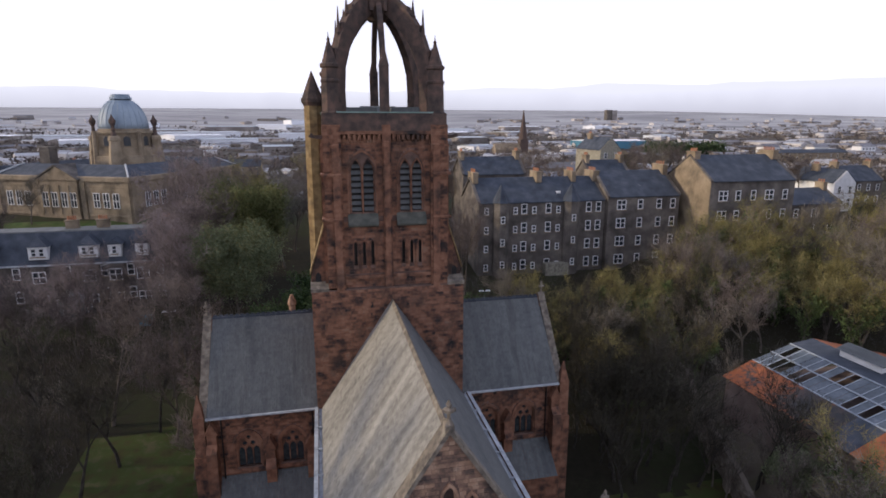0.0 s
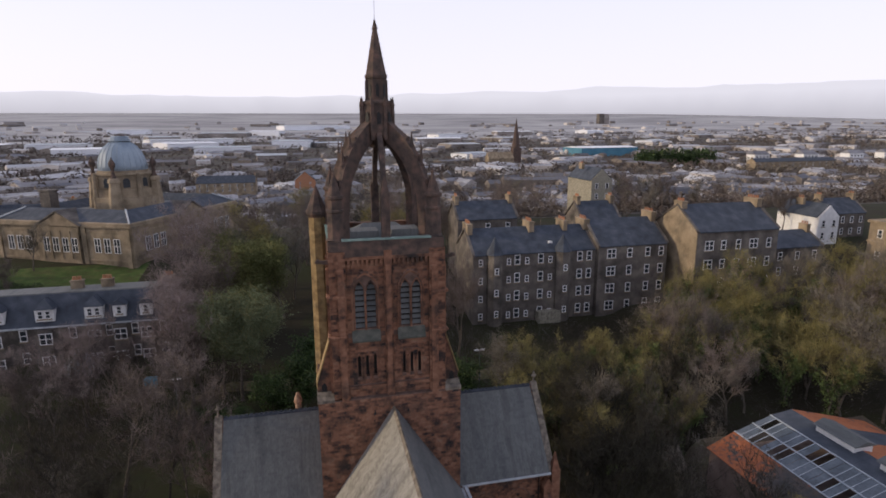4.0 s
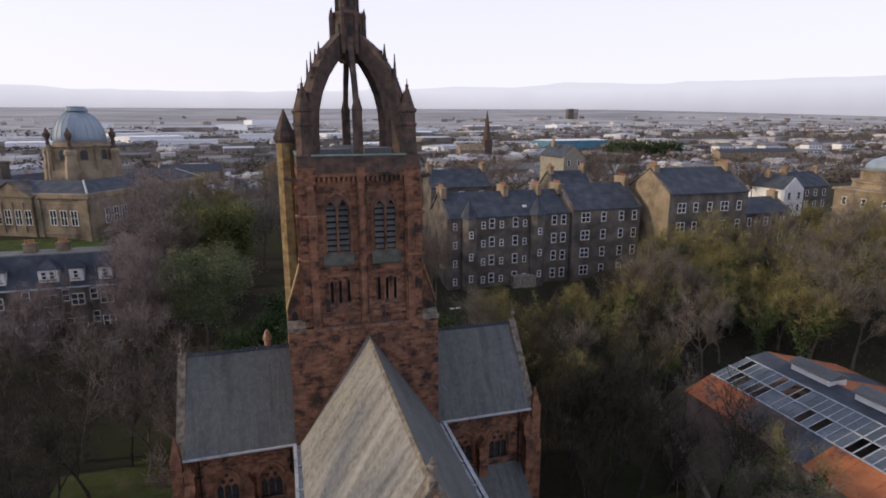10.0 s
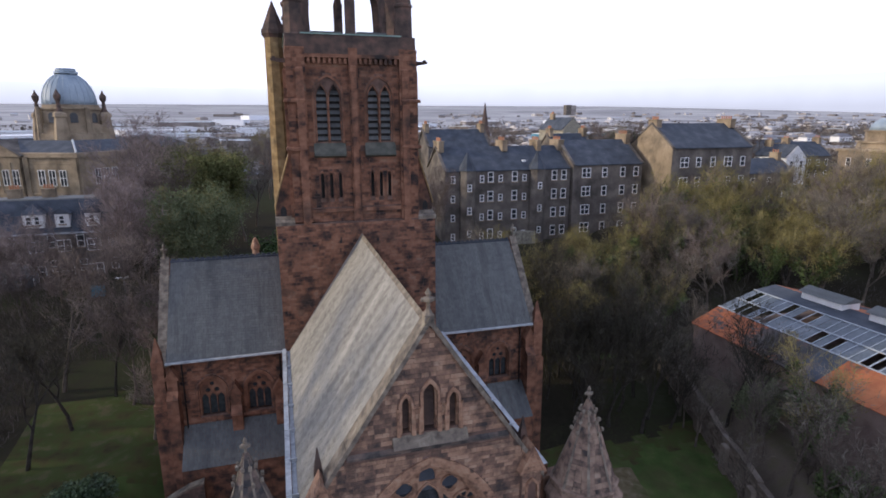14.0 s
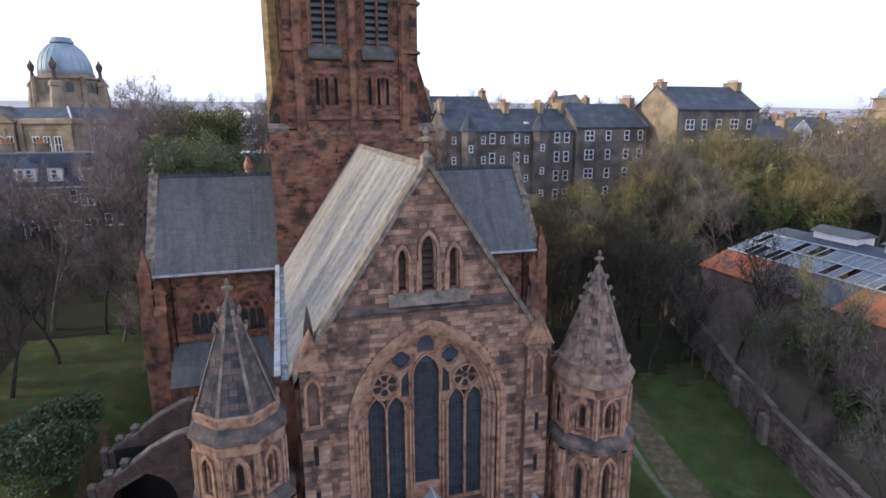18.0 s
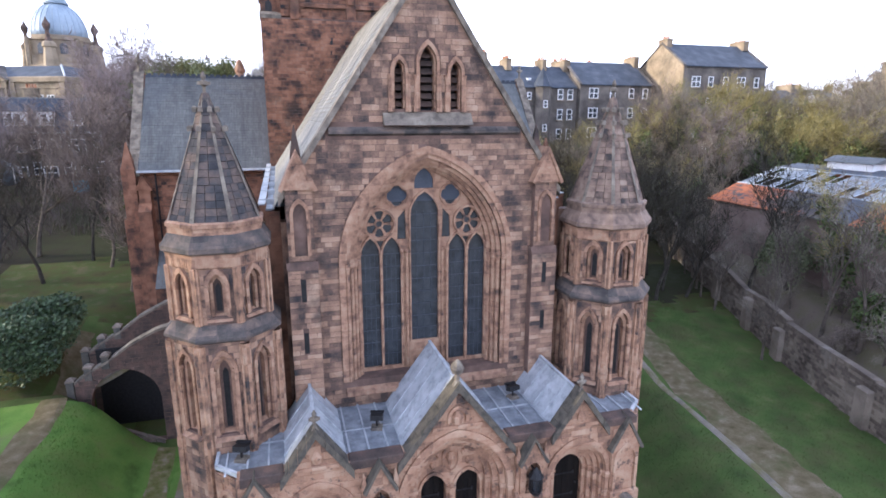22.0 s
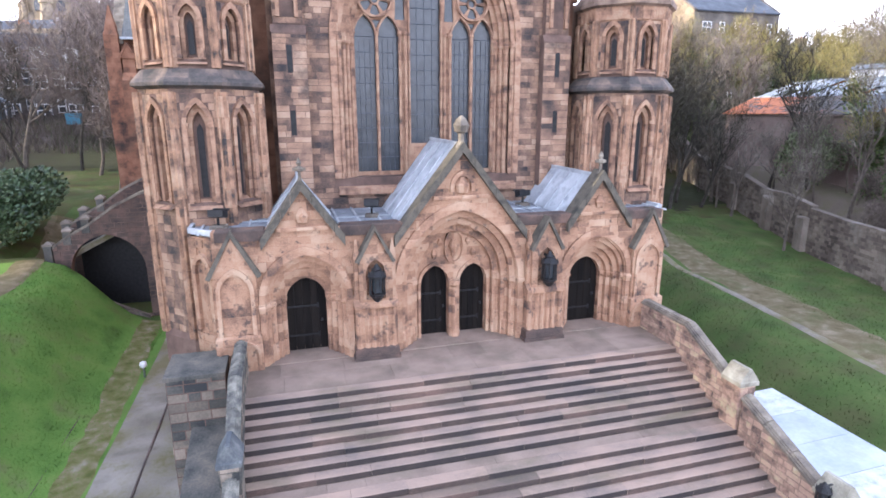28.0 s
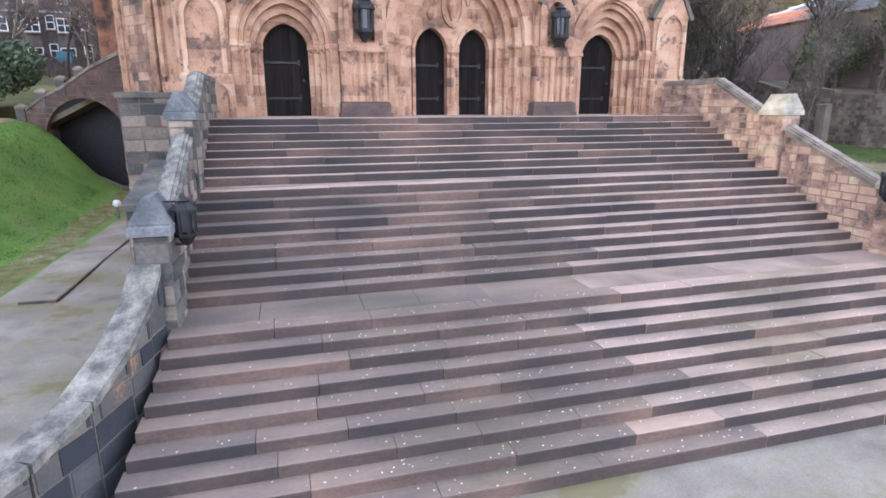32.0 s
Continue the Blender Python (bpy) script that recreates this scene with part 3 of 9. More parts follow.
def spread(lo, hi, fine_lo, fine_hi, step, grow=1.35):
    v, s = fine_hi, step
    up = list(np.arange(fine_lo, fine_hi, step))
    while v < hi:
        up.append(v)
        s *= grow
        v += s
    up.append(hi)
    v, s, down = fine_lo, step, []
    while v > lo:
        s *= grow
        v -= s
        down.append(max(v, lo))
    return down[::-1] + up


gx, gy = spread(-5000, 5000, -34, 40, 0.75), spread(-1500, 5000, -28, 62, 0.75)
co = [(x, y, ground_z(x, y)) for y in gy for x in gx]
W = len(gx)
quads, kinds = [], []
for j in range(len(gy) - 1):
    for i in range(W - 1):
        quads.append((j * W + i, j * W + i + 1, (j + 1) * W + i + 1, (j + 1) * W + i))
        x, y = (gx[i] + gx[i + 1]) / 2, (gy[j] + gy[j + 1]) / 2
        wob = 1.2 * noise.noise((x * 0.3, y * 0.3, 7.0))
        k = 1
        if -26 + wob < x < 27.2 + 0.33 * y and -26 < y < 34 + 3 * wob:
            k = 0
        if x < -17 + wob and y > 24 + 2 * wob:
            k = 1
        if y < -11.5 + 0.6 * wob or (-12.4 + 0.25 * wob < x < -7.4 and y < 14):
            k = 2
        if 6.5 < x < 9.5 and y > -12:
            k = 1
        if -30 + wob < x < -15 and 14 < y < 38 + 2 * wob:
            k = 0 if y < 26 + 2 * wob and -20.2 + 0.4 * wob < x < -16.2 else 3
        if x > 10 and 18 + 2.5 * wob < y < 34 and k in (0, 3):
            k = 3 if y < 21 + 2.5 * wob else 1
        if 90 < y < 116 and -120 < x < -44:
            k = 0
        if x > 27.0 + 0.33 * y and -30 < y < 34 and x < 66:
            k = 5
        if k == 0 and x < 0 and y < 13.5:
            k = 7
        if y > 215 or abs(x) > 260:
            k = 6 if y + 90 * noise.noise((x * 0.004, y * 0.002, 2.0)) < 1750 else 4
        kinds.append(k)
me = bpy.data.meshes.new("ground")
me.from_pydata(co, [], quads)
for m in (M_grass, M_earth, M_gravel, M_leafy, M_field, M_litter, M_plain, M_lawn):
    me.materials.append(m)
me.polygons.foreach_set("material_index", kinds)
me.shade_smooth()
tagged(new("ground", me), "mown grass banks, gravel and bare winter ground", "ground", kind="structure")


def ribbon(name, pts, width, mat, label, lift=0.04, seed=1):
    r = random.Random(seed)
    b = bmesh.new()
    rows = []
    n = len(pts)
    for k in range((n - 1) * 8 + 1):
        i, f = min(k // 8, n - 2), (k / 8) - min(k // 8, n - 2)
        p = Vector(pts[i]).lerp(Vector(pts[i + 1]), f)
        d = (Vector(pts[min(i + 1, n - 1)]) - Vector(pts[i])).normalized()
        s = Vector((-d.y, d.x))
        w = width * r.uniform(0.85, 1.15) / 2
        row = []
        for t in (-1, -0.5, 0, 0.5, 1):
            q = p + s * w * t
            row.append(b.verts.new((q.x, q.y, ground_z(q.x, q.y) + lift * (1 if abs(t) < 1 else 0.2))))
        rows.append(row)
    for a, c in zip(rows, rows[1:]):
        for i in range(4):
            b.faces.new((a[i], a[i + 1], c[i + 1], c[i]))
    return tagged(part(name, fixed(b), mat), label, "path", kind="structure")


ribbon("path_east", [(17.2, -14), (18.3, -5), (19.4, 1), (20.6, 9), (22.2, 17)], 2.6, M_mud, "worn muddy track through grass")
ribbon("path_edge", [(15.9, -14), (17.0, -5), (17.95, 1), (18.75, 9), (20.0, 16)], 0.5, M_gravel, "broken pale gravel edge of the track", 0.05, 2)
ribbon("verge_west", [(-13.2, -13.5), (-12.9, -4), (-13.1, 4), (-13.5, 13.2)], 1.15, M_moss, "mossy gravel verge below the grass bank", 0.05, 3)

ribbon("path_west", [(-21.5, -14), (-20.6, -4), (-19.8, 5), (-19.0, 12), (-19.6, 18), (-20.4, 23)], 1.5, M_mud, "muddy gravel track beside the church")
ribbon("path_north", [(-27, 56), (-20, 62), (0, 60), (18, 58), (30, 60)], 3.0, M_mud, "lane behind the church", 0.06)

# ---- the church ----
church = thing("church", (0, 0, 0), "red sandstone Gothic church with a crown tower and twin turrets", "church")


def cpart(name, bm, mat, parent=None, label="", kind="", smooth=False):
    ob = part(name, fixed(bm), mat, parent or church, label, smooth)
    return tagged(ob, kind=kind) if kind else ob


def pieces(name, bm, mat, parent=None, label=""):
    """Every loose piece of a bmesh as a part of its own."""
    fixed(bm)
    bm.verts.ensure_lookup_table()
    seen, made = set(), []
    for v in bm.verts:
        if v in seen:
            continue
        stack, comp = [v], []
        seen.add(v)
        while stack:
            w = stack.pop()
            comp.append(w)
            for e in w.link_edges:
                o = e.other_vert(w)
                if o not in seen:
                    seen.add(o)
                    stack.append(o)
        num = {w: i for i, w in enumerate(comp)}
        me = bpy.data.meshes.new(name)
        me.from_pydata([w.co[:] for w in comp], [], [[num[q] for q in f.verts] for f in {f for w in comp for f in w.link_faces}])
        me.materials.append(mat)
        ob = new(name, me)
        ob.parent = parent or church
        if label:
            tagged(ob, label)
        made.append(ob)
    bm.free()
    return made


def stones(outer, holes, axis, d, out, parent, mat=None, course=0.22, length=0.45, seed=1, matrix=None, apart=0):
    """Stone blocks over a wall; the first ones, counted from below, are parts of their own, the rest one mesh."""
    b = bmesh.new()
    courses(b, outer, holes, axis, d, out, course, length, seed, matrix=matrix)
    if apart:
        single = M_porch_p if mat is M_porch else M_stone_p
        b.verts.ensure_lookup_table()
        b.verts.index_update()
        co = [v.co[:] for v in b.verts]
        n = min(apart, len(co) // 8)
        for k in range(n):
            me = bpy.data.meshes.new("stone_block")
            me.from_pydata(co[8 * k:8 * k + 8], [], [(4, 5, 6, 7), (0, 1, 5, 4), (1, 2, 6, 5), (2, 3, 7, 6), (3, 0, 4, 7)])
            me.materials.append(single)
            o = new("stone_block", me)
            o.parent = parent
        bmesh.ops.delete(b, geom=[v for v in b.verts if v.index < 8 * n], context="VERTS")
        if not b.verts:
            b.free()
            return None
    ob = part("stone_block", b, mat or M_stone)
    ob.parent = parent
    return tagged(ob, "coursed rough-faced sandstone blocks", kind="stuff")


def slates(name, p0, p1, p2, p3, mat, parent, seed, gauge=0.24, width=0.34):
    """Slates laid in rows on the slope with lower edge p0-p1 and upper edge p3-p2."""
    r = random.Random(seed)
    p0, p1, p2, p3 = map(Vector, (p0, p1, p2, p3))
    nrm = (p1 - p0).cross(p3 - p0).normalized()
    if nrm.z < 0:
        nrm = -nrm
    rows = int((p3 - p0).length / gauge)
    b = bmesh.new()
    for k in range(rows):
        a, c = k / rows, (k + 1.25) / rows
        l0, l1 = p0.lerp(p3, a), p1.lerp(p2, a)
        u0, u1 = p0.lerp(p3, min(c, 1)), p1.lerp(p2, min(c, 1))
        n = max(1, int((l1 - l0).length / width))
        off = 0.5 * (k % 2)
        cuts = [0.0] + [(i + off + r.uniform(-0.06, 0.06)) / n for i in range(1 if off == 0 else 0, n)] + [1.0]
        for s, t in zip(cuts, cuts[1:]):
            if t - s < 0.05 / n:
                continue
            g = 0.006 / max((l1 - l0).length, 1)
            h = r.uniform(0.014, 0.03)
            add(b, [l0.lerp(l1, s + g) + nrm * h, l0.lerp(l1, t - g) + nrm * h, u0.lerp(u1, t - g) + nrm * 0.004, u0.lerp(u1, s + g) + nrm * 0.004, l0.lerp(l1, s + g) - nrm * 0.01, l0.lerp(l1, t - g) - nrm * 0.01],
                [(0, 1, 2, 3), (4, 5, 1, 0)])
    ob = part(name, b, mat)
    ob.parent = parent
    return tagged(ob, "rows of weathered slates", kind="stuff")


def finial(bm, x, y, z, h, r=0.16):
    """A crocketed stone finial with a cross head."""
    tower_of(bm, x, y, [(z, r * 1.3), (z + 0.2 * h, r * 0.55), (z + 0.45 * h, r * 0.5), (z + 0.5 * h, r * 1.5), (z + 0.62 * h, r * 1.5), (z + 0.68 * h, r * 0.5), (z + 0.8 * h, r * 0.9), (z + h, 0.03)], 6)
    box(bm, x - r * 1.9, x + r * 1.9, y - r * 0.45, y + r * 0.45, z + 0.5 * h, z + 0.62 * h)


def gablet(bm, cx, hw, base, rise, y0, y1, t=0.12):
    """A small stone gable with raised coping."""
    prism(bm, [(cx - hw, base), (cx + hw, base), (cx, base + rise)], "y", y0, y1)
    for s in (-1, 1):
        prism(bm, [(cx, base + rise), (cx, base + rise + t * 1.6), (cx + s * (hw + t), base), (cx + s * hw, base - t * 0.6)], "y", y0 - 0.06, y1 + 0.04)


# -- entrance front


def big(hw, rise, base=5.3):
    return opening(0, hw, base, 10.2, rise, 14)


front_out = [(-5.5, -3.4), (5.5, -3.4), (5.5, 13.2), (0, 21.45), (-5.5, 13.2)]
lancets = [opening(0, 0.34, 16.15, 17.9, 0.62, 5), opening(-1.1, 0.23, 16.2, 17.55, 0.42, 5), opening(1.1, 0.23, 16.2, 17.55, 0.42, 5)]
b = bmesh.new()
wall(b, front_out, [big(3.2, 4.15)] + lancets, "y", 0.0, 0.9)
front = cpart("front_wall", b, M_mortar)
stones(front_out, [big(3.62, 4.58, 5.0), opening(0, 0.5, 15.6, 18.0, 0.85, 5), opening(-1.1, 0.38, 15.6, 17.6, 0.6, 5), opening(1.1, 0.38, 15.6, 17.6, 0.6, 5), rect(-3.9, 3.9, 15.22, 15.56), rect(-5, 5, -3.5, 3.2)], "y", 0.0, -1, front, seed=3, apart=300)
b = bmesh.new()
for (i_hw, i_r), (o_hw, o_r), y0, y1 in (((3.38, 4.33), (3.62, 4.62), -0.10, 0.1), ((3.2, 4.15), (3.39, 4.34), -0.04, 0.25), ((3.03, 3.98), (3.21, 4.16), 0.12, 0.45), ((2.88, 3.85), (3.05, 4.0), 0.3, 0.62), ((2.72, 3.72), (2.9, 3.87), 0.5, 0.85)):
    band(b, big(i_hw, i_r), big(o_hw, o_r), "y", y0, y1)
for s in (-1, 1):
    for k, x in enumerate((3.3, 3.12, 2.96, 2.81)):
        tower_of(b, s * x, -0.02 + 0.17 * k, [(5.3, 0.11), (5.5, 0.075), (10.0, 0.075), (10.1, 0.13), (10.3, 0.13)], 8)
prism(b, [(-0.25, 4.9), (0.95, 5.35), (0.95, 4.7), (-0.25, 4.7)], "x", -3.5, 3.5)
pieces("window_arch", b, M_dress, front, "moulded orange-red sandstone arch")
# tracery
lights = [opening(s * c, 0.40, 5.45, 10.35, 0.78, 6) for s in (-1, 1) for c in (2.28, 1.40)] + [opening(0, 0.60, 6.5, 12.0, 0.95, 6)]


def ring(cx, cz, r, n=16):
    return [(cx + r * math.cos(2 * math.pi * i / n), cz + r * math.sin(2 * math.pi * i / n)) for i in range(n)]


def foil(cx, cz, r, k=4, n=32):
    return [(cx + r * (0.78 + 0.22 * abs(math.cos(k * math.pi * i / n))) * math.cos(2 * math.pi * i / n), cz + r * (0.78 + 0.22 * abs(math.cos(k * math.pi * i / n))) * math.sin(2 * math.pi * i / n)) for i in range(n)]


def petal(cx, cz, a0, a1, r0, r1):
    return [(cx + r * math.cos(a), cz + r * math.sin(a)) for r, a in [(r0, a0)] + [(r1 * (0.9 + 0.1 * math.sin(math.pi * i / 4)), a0 + (a1 - a0) * i / 4) for i in range(5)] + [(r0, a1)]]


eyes = [petal(s * 1.87, 11.68, k * math.pi / 3 + 0.14, (k + 1) * math.pi / 3 - 0.14, 0.2, 0.56) for s in (-1, 1) for k in range(6)]
eyes += [ring(s * 1.87, 11.68, 0.13, 10) for s in (-1, 1)] + [foil(s * 1.13, 12.80, 0.42, 4) for s in (-1, 1)] + [opening(0, 0.40, 13.08, 13.3, 0.6, 5)]
eyes += [[(s * 1.84 - 0.17, 10.98), (s * 1.84, 10.66), (s * 1.84 + 0.17, 10.98)] for s in (-1, 1)] + [[(s * 0.76, 11.0), (s * 1.14, 11.0), (s * 1.1, 11.9), (s * 0.8, 12.25)] for s in (-1, 1)]
window = cpart("great_window", (lambda q: (wall(q, big(2.74, 3.74), lights + eyes, "y", 0.68, 0.86), q)[1])(bmesh.new()), M_dress, None, "five-light traceried window with dark leaded glass")
for hole in lights + eyes:
    b = bmesh.new()
    prism(b, hole, "y", 0.78, 0.80)
    pieces("pane", b, M_glass, window, "dark leaded glass")
b = bmesh.new()
for s in (-1, 1):
    for x in (0.76, 0.98, 1.84, 2.72):
        tower_of(b, s * x, 0.6, [(5.4, 0.06), (10.4, 0.06), (10.5, 0.10), (10.6, 0.07)], 6)
    for cx, hw, base_z, sp, ri in ((s * 2.28, 0.40, 5.45, 10.35, 0.78), (s * 1.40, 0.40, 5.45, 10.35, 0.78)) + (((0, 0.60, 6.5, 12.0, 0.95),) if s > 0 else ()):
        band(b, opening(cx, hw - 0.005, base_z, sp, ri, 6), opening(cx, hw + 0.055, base_z, sp, ri + 0.09, 6), "y", 0.56, 0.69)
    band(b, ring(s * 1.13, 12.80, 0.43)[:] + [ring(s * 1.13, 12.80, 0.43)[0]], ring(s * 1.13, 12.80, 0.48)[:] + [ring(s * 1.13, 12.80, 0.48)[0]], "y", 0.58, 0.69)
    band(b, ring(s * 1.87, 11.68, 0.57)[:] + [ring(s * 1.87, 11.68, 0.57)[0]], ring(s * 1.87, 11.68, 0.65)[:] + [ring(s * 1.87, 11.68, 0.65)[0]], "y", 0.52, 0.66)
pieces("mullion", b, M_dress, window)
b = bmesh.new()
for hole in lights:
    u0, u1, w0, w1 = min(p[0] for p in hole), max(p[0] for p in hole), hole[0][1], max(p[1] for p in hole)
    z = w0 + 0.55
    while z < w1 - 0.7:
        box(b, u0, u1, 0.755, 0.775, z - 0.014, z + 0.014)
        z += 0.55
    for f in (0.25, 0.5, 0.75):
        x = u0 + (u1 - u0) * f
        box(b, x - 0.008, x + 0.008, 0.76, 0.775, w0, w1 - 0.8)
cpart("glazing_bar", b, M_roof, window)
# gable windows, string course, coping
b = bmesh.new()
for (cx, hw, sp, ri) in ((0, 0.34, 17.9, 0.62), (-1.1, 0.23, 17.55, 0.42), (1.1, 0.23, 17.55, 0.42)):
    band(b, opening(cx, hw, 16.1, sp, ri, 5), opening(cx, hw + 0.11, 16.1, sp, ri + 0.2, 5), "y", -0.12, 0.2)
    band(b, opening(cx, hw - 0.07, 16.1, sp, ri - 0.06, 5), opening(cx, hw + 0.02, 16.1, sp, ri + 0.03, 5), "y", 0.05, 0.3)
    for s in (-1, 1):
        tower_of(b, cx + s * (hw + 0.12), -0.06, [(16.1, 0.1), (17.3, 0.07), (17.45, 0.11)], 6)
pieces("gable_window_surround", b, M_dress, front)
b = bmesh.new()
prism(b, [(-0.35, 15.6), (0.02, 16.12), (0.02, 15.6)], "x", -1.75, 1.75)
cpart("gable_sill", b, M_lichen, front, "lichened sloping sill")
b = bmesh.new()
prism(b, [(-0.16, 15.3), (-0.16, 15.42), (0.02, 15.56), (0.02, 15.2)], "x", -3.8, 3.8)
cpart("string_course", b, M_soot, front)
for cx, hw, z0, z1 in ((0, 0.33, 16.3, 18.2), (-1.1, 0.22, 16.3, 17.7), (1.1, 0.22, 16.3, 17.7)):
    z = z0
    while z < z1:
        b = bmesh.new()
        prism(b, [(0.25, z), (0.29, z - 0.02), (0.5, z + 0.2), (0.46, z + 0.22)], "x", cx - hw, cx + hw)
        cpart("louvre", b, M_dark, front)
        z += 0.3
    # black sheet in place of the unlit space behind the louvres
    b = bmesh.new()
    box(b, cx - hw - 0.1, cx + hw + 0.1, 0.86, 0.89, z0 - 0.2, z1 + 0.6)
    cpart("louvre_backing", b, M_black, front)
b = bmesh.new()
for s in (-1, 1):
    n = 9
    for k in range(n):
        x0, x1 = 5.75 * k / n, 5.75 * (k + 1) / n - 0.015
        z0, z1 = 21.62 - 1.5 * x0, 21.62 - 1.5 * x1
        prism(b, [(s * x0, z0), (s * x1, z1), (s * x1, z1 - 0.36), (s * x0, z0 - 0.36)], "y", -0.16 - 0.01 * (k % 2), 0.78)
pieces("gable_coping", b, M_lichen, front, "lichened stone gable coping")
b = bmesh.new()
box(b, -0.22, 0.22, -0.1, 0.4, 21.3, 21.75, 0.08)
finial(b, 0, 0.12, 21.7, 1.15, 0.17)
cpart("gable_finial", b, M_lichen, front, "carved stone finial")
# stepped buttresses beside the gable
for s in (-1, 1):
    b = bmesh.new()
    box(b, *sorted((s * 4.42, s * 5.55)), -0.42, 0.9, -3.4, 10.3)
    prism(b, [(-0.42, 10.3), (-0.30, 10.55), (0.5, 10.55), (0.5, 10.3)], "x", *sorted((s * 4.40, s * 5.58)))
    box(b, *sorted((s * 4.5, s * 5.48)), -0.30, 0.9, 10.3, 13.3)
    butt = cpart("buttress", b, M_mortar)
    stones(rect(*sorted((s * 4.42, s * 5.55)), -0.2, 10.25), [rect(s * 5.0 - 0.1, s * 5.0 + 0.1, 9.0, 9.9), rect(s * 5.0 - 0.1, s * 5.0 + 0.1, 6.9, 7.75)], "y", -0.42, -1, butt, seed=7 + s)
    stones(rect(*sorted((s * 4.5, s * 5.48)), 10.6, 13.3), [opening(s * 5.0, 0.32, 10.8, 12.4, 0.5, 5)], "y", -0.30, -1, butt, seed=17 + s)
    b = bmesh.new()
    box(b, s * 5.0 - 0.09, s * 5.0 + 0.09, -0.428, -0.40, 9.0, 9.9)
    box(b, s * 5.0 - 0.09, s * 5.0 + 0.09, -0.428, -0.40, 6.9, 7.75)
    pieces("slit_window", b, M_black, butt)
    b = bmesh.new()
    band(b, opening(s * 5.0, 0.24, 10.8, 12.4, 0.42, 5), opening(s * 5.0, 0.36, 10.8, 12.4, 0.58, 5), "y", -0.42, -0.25)
    gablet(b, s * 5.0, 0.58, 13.3, 1.25, -0.42, 0.6)
    cpart("gablet", b, M_dress, butt)
    b = bmesh.new()
    tower_of(b, s * 5.0, 0.9, [(14.2, 0.3), (14.6, 0.26), (15.6, 0.03)], 4)
    cpart("spirelet", b, M_dark, butt)
    # recessed link to the turret
    b = bmesh.new()
    box(b, *sorted((s * 5.5, s * 7.6)), 0.95, 1.6, -3.4, 11.9)
    cpart("link_wall", b, M_stone)

# -- twin stair turrets
def face_m(cx, cy, k):
    return Matrix.Translation((cx, cy, 0)) @ Matrix.Rotation(math.pi / 4 * k, 4, "Z")


